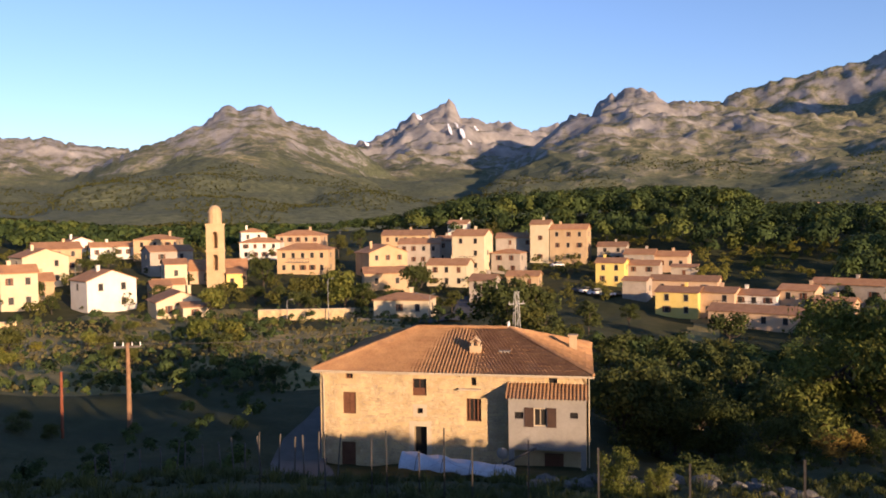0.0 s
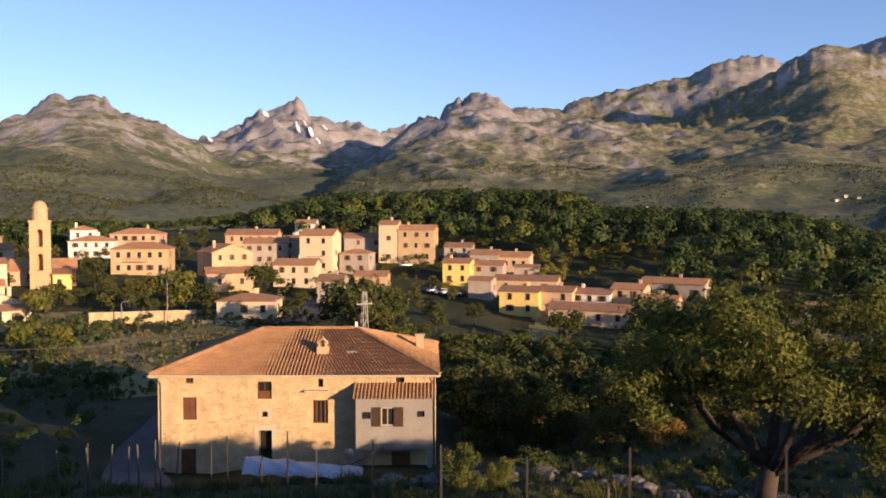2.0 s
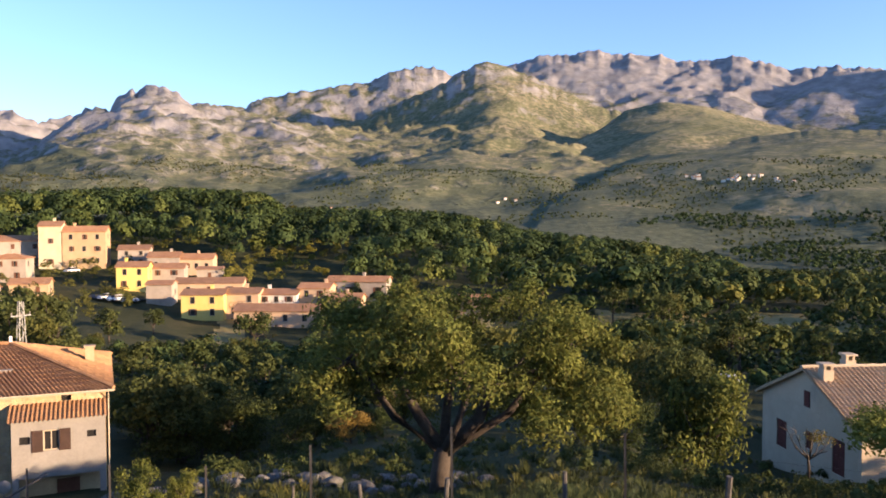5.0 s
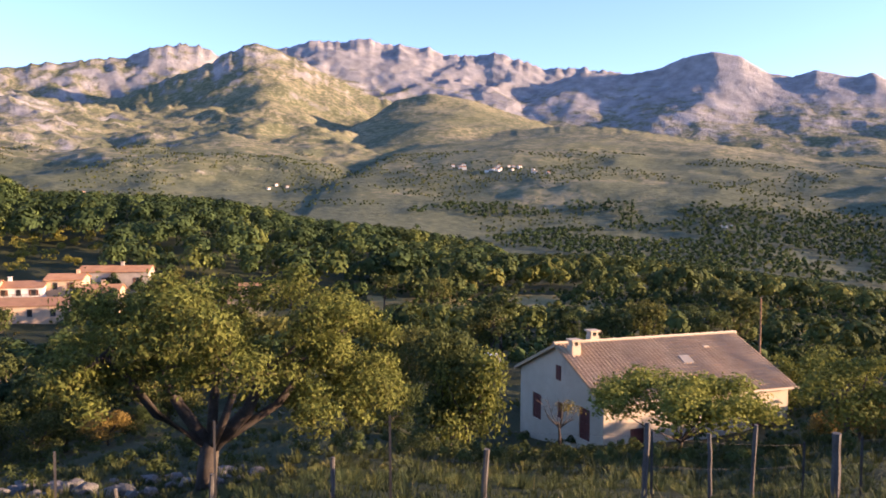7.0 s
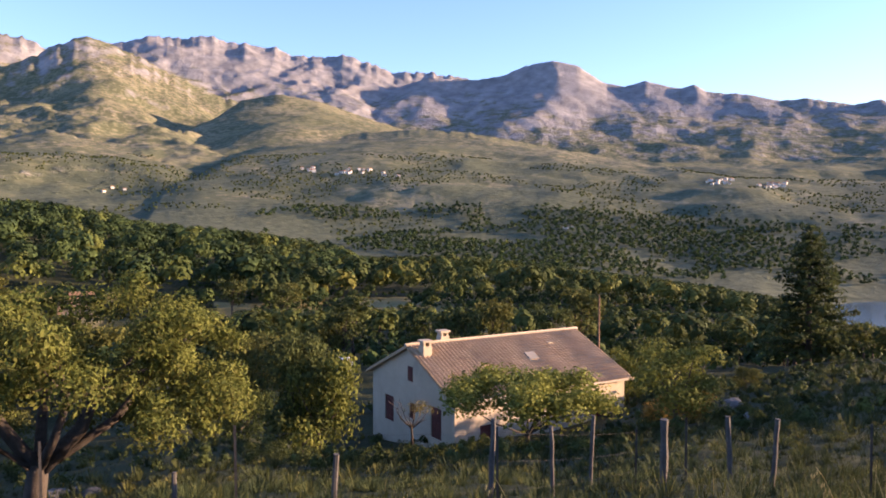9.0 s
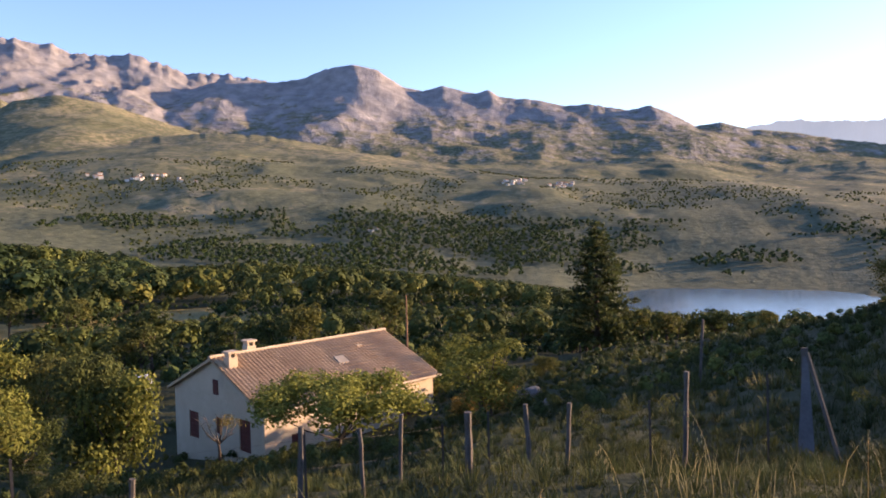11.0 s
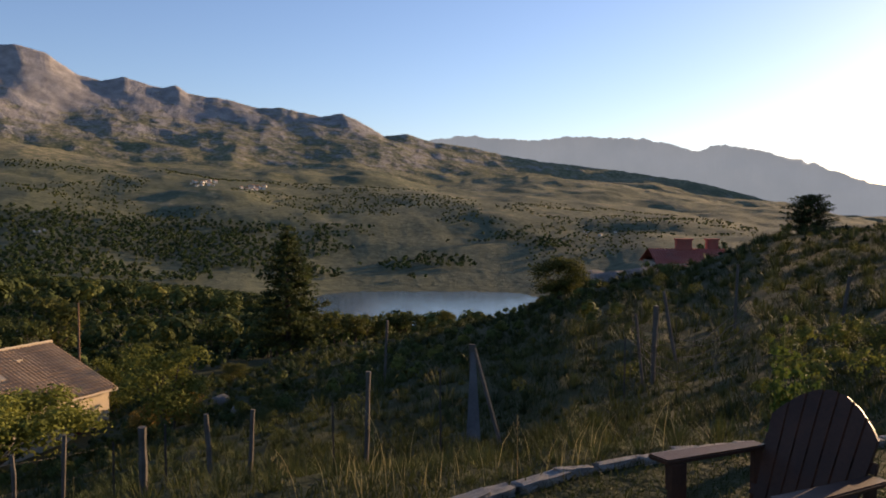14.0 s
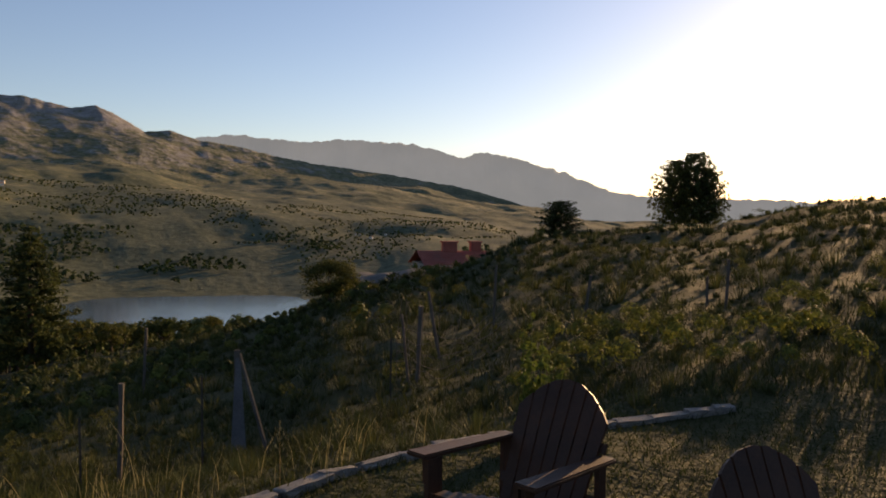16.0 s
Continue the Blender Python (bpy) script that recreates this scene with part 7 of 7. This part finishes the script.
def sprays(name, label, n, az0, az1, r0, r1, low, high, leaves, size, mat, seed, clump=0.0, keep=None):
    return woods(name, label, n, az0, az1, r0, r1, low, high, leaves, size, mat, clump, keep, seed)


def tussocks(name, label, spacing, az0, az1, r0, r1, low, high, count, seed, mat=None, gaps=-.6, lump=3.0, width=.0045):
    """Hummocks of fine grass and heath, each a sheaf of blades that lean outwards."""
    rng = np.random.RandomState(seed)
    gx, gy = np.meshgrid(np.arange(-r1, r1, spacing), np.arange(-r1, r1, spacing * .87))
    x, y = (gx + rng.uniform(-.6, .6, gx.shape) * spacing).ravel(), (gy + rng.uniform(-.6, .6, gx.shape) * spacing).ravel()
    az, r = np.degrees(np.arctan2(-x, y)), np.hypot(x, y)
    az = np.where(az > 60, az - 360, az)
    ok = (az < az0) & (az > az1) & (r > r0) & (r < r1) & (fbm(x / lump, y / lump, 3) > gaps) & outside(az, r)
    az, r, x, y = az[ok], r[ok], x[ok], y[ok]
    n = len(x)
    size = (low + (high - low) * rng.rand(n) ** 2)[:, None]
    a, lean = rng.uniform(0, 2 * np.pi, (n, count)), rng.rand(n, count) ** .5
    up = size * np.sqrt(1.05 - lean ** 2) * rng.uniform(.7, 1.1, (n, count))
    out = np.stack([np.cos(a), np.sin(a), 0 * a], -1)
    side = np.stack([-np.sin(a), np.cos(a), 0 * a], -1) * (width * (r / 9) ** .8)[:, None, None]
    centre = np.stack([x, y, land(az, r) - .02], -1)[:, None]
    rise = np.stack([0 * a, 0 * a, up], -1)
    foot = centre + out * (size * lean * .45)[..., None]
    tip = centre + out * (size * lean * 1.25)[..., None] + rise
    quad = np.stack([foot - side, foot + side, tip + side * .35, tip - side * .35], 2).reshape(-1, 3)
    me = quads_mesh(name, quad, mat or M_TUSSOCK)
    tone = me.attributes.new("tone", "FLOAT", "POINT")
    tone.data.foreach_set("value", np.repeat(rng.rand(n) ** 1.2, count * 4).astype(np.float32))
    return tagged(new(name, me), label, "grass", kind="stuff")


tussocks("near_tussocks", "grey-green hummocks of grass and heath on the near slope", .42, 34, -150, 5.4, 15, .07, .24, 64, 31, width=.0042)
tussocks("slope_tussocks", "hummocks of rough grass and heath down the slope", .75, 34, -150, 15, 36, .12, .42, 44, 32, lump=6.0, width=.0062)
tussocks("hill_tussocks", "tufts of dry grass and heath on the hillside", 1.1, -72, -150, 36, 66, .2, .5, 36, 33, lump=9.0, width=.009)
crowns("broom_scrub", "rounded broom and cistus bushes down the slope", 1.7, -40, -112, 20, 62, .25, .75, 170, .042, seed=38, width=.6, gaps=-.2, lump=6.0)
sprays("hill_scrub", "heather and cistus scrub over the hillside", 420, -82, -150, 9, 60, .2, .6, 260, .022, M_LEAF, 33, 4.0)
sprays("house_scrub", "undergrowth round the stone house", 60, -5, -13, 28, 36, .4, .9, 380, .04, M_LEAF, 34)
sprays("garden_scrub", "undergrowth below the cream house", 150, -46, -84, 24, 34, .3, .8, 330, .036, M_LEAF, 35)
crowns("dry_scrub", "dry flowering shrubs lit by the low sun", .62, -118, -150, 8.8, 13.5, .28, .55, 300, .018, M_LEAF_LIGHT, seed=36, width=.6, gaps=-.25, lump=3.0)


# ---- far villages and snow ----
def on_slope(az, el):
    """The place where the land first rises to an elevation."""
    r = np.arange(450.0, 4700.0, 10.0)
    e = np.degrees(np.arctan2(land(np.full(len(r), az), r) - EYE_Z, r))
    k = int(np.argmax(e > el))
    return polar(az, float(r[k]), float(land(az, r[k])))


FAR_WALL, FAR_ROOF = mesh_of("wall", boxed(-5, 5, -4, 4, -3, 6), WHITE), None
_bm = bmesh.new()
slab(_bm, [(-5.4, -4.4, 5.9), (5.4, -4.4, 5.9), (5.4, 0, 8), (-5.4, 0, 8)], .3)
slab(_bm, [(-5.4, 0, 8), (5.4, 0, 8), (5.4, 4.4, 5.9), (-5.4, 4.4, 5.9)], .3)
FAR_ROOF = mesh_of("roof", _bm, RED)
for az, el, n, spread in ((-50.8, 2.7, 8, 1.0), (-53.8, 2.6, 12, 1.5), (-56.5, 2.4, 4, .8), (-79.6, 1.9, 14, .9), (-82.8, 1.6, 14, .9), (-107.6, -1.6, 5, 1.3), (-24, .4, 5, 1.5), (-38, 1.2, 3, .8), (-69.5, -1.4, 3, .5)):
    for _ in range(n):
        p = on_slope(az + _rng.uniform(-spread, spread), el + _rng.uniform(-.18, .18))
        t = thing("far_house", pose(p.x, p.y, p.z, 0, 0, az + _rng.uniform(-40, 40)), "small white house in a far hillside hamlet", "house", "far hamlet houses")
        s = _rng.uniform(.45, .85) * p.xy.length / 1700
        t.scale = (s, s, s)
        part("wall", FAR_WALL, None, t)
        part("roof", FAR_ROOF, None, t)

M_SNOW = grainy("old_snow", (0.72, 0.74, 0.78), (0.86, 0.88, 0.9), 0.02, 0.2, 0.6, 0.1)
for az, el0, el1, w in ((1.6, 7.0, 7.4, 14), (-.6, 5.9, 6.7, 7), (-1.5, 5.7, 6.4, 9), (-2.0, 5.2, 5.6, 6), (-2.5, 6.2, 6.5, 8), (-1.1, 6.4, 6.8, 6), (5.4, 5.2, 5.5, 10)):
    bm = bmesh.new()
    rows = []
    for k in range(7):
        e = el0 + (el1 - el0) * k / 6
        c = on_slope(az + .25 * (k / 6 - .5), e)
        ww = w * (.4 + .6 * math.sin(math.pi * (k + .5) / 7)) * _rng.uniform(.7, 1.2)
        rows.append([bm.verts.new((c.x + dx, c.y - 3, c.z + 5)) for dx in (-ww, 0, ww)])
    for a, b in zip(rows, rows[1:]):
        for k in range(2):
            bm.faces.new((a[k], a[k + 1], b[k + 1], b[k]))
    tagged(new("snow_patch", mesh_of("snow_patch", bm, M_SNOW)), "old white snow patch in a rocky gully", "snow", "snow patches")
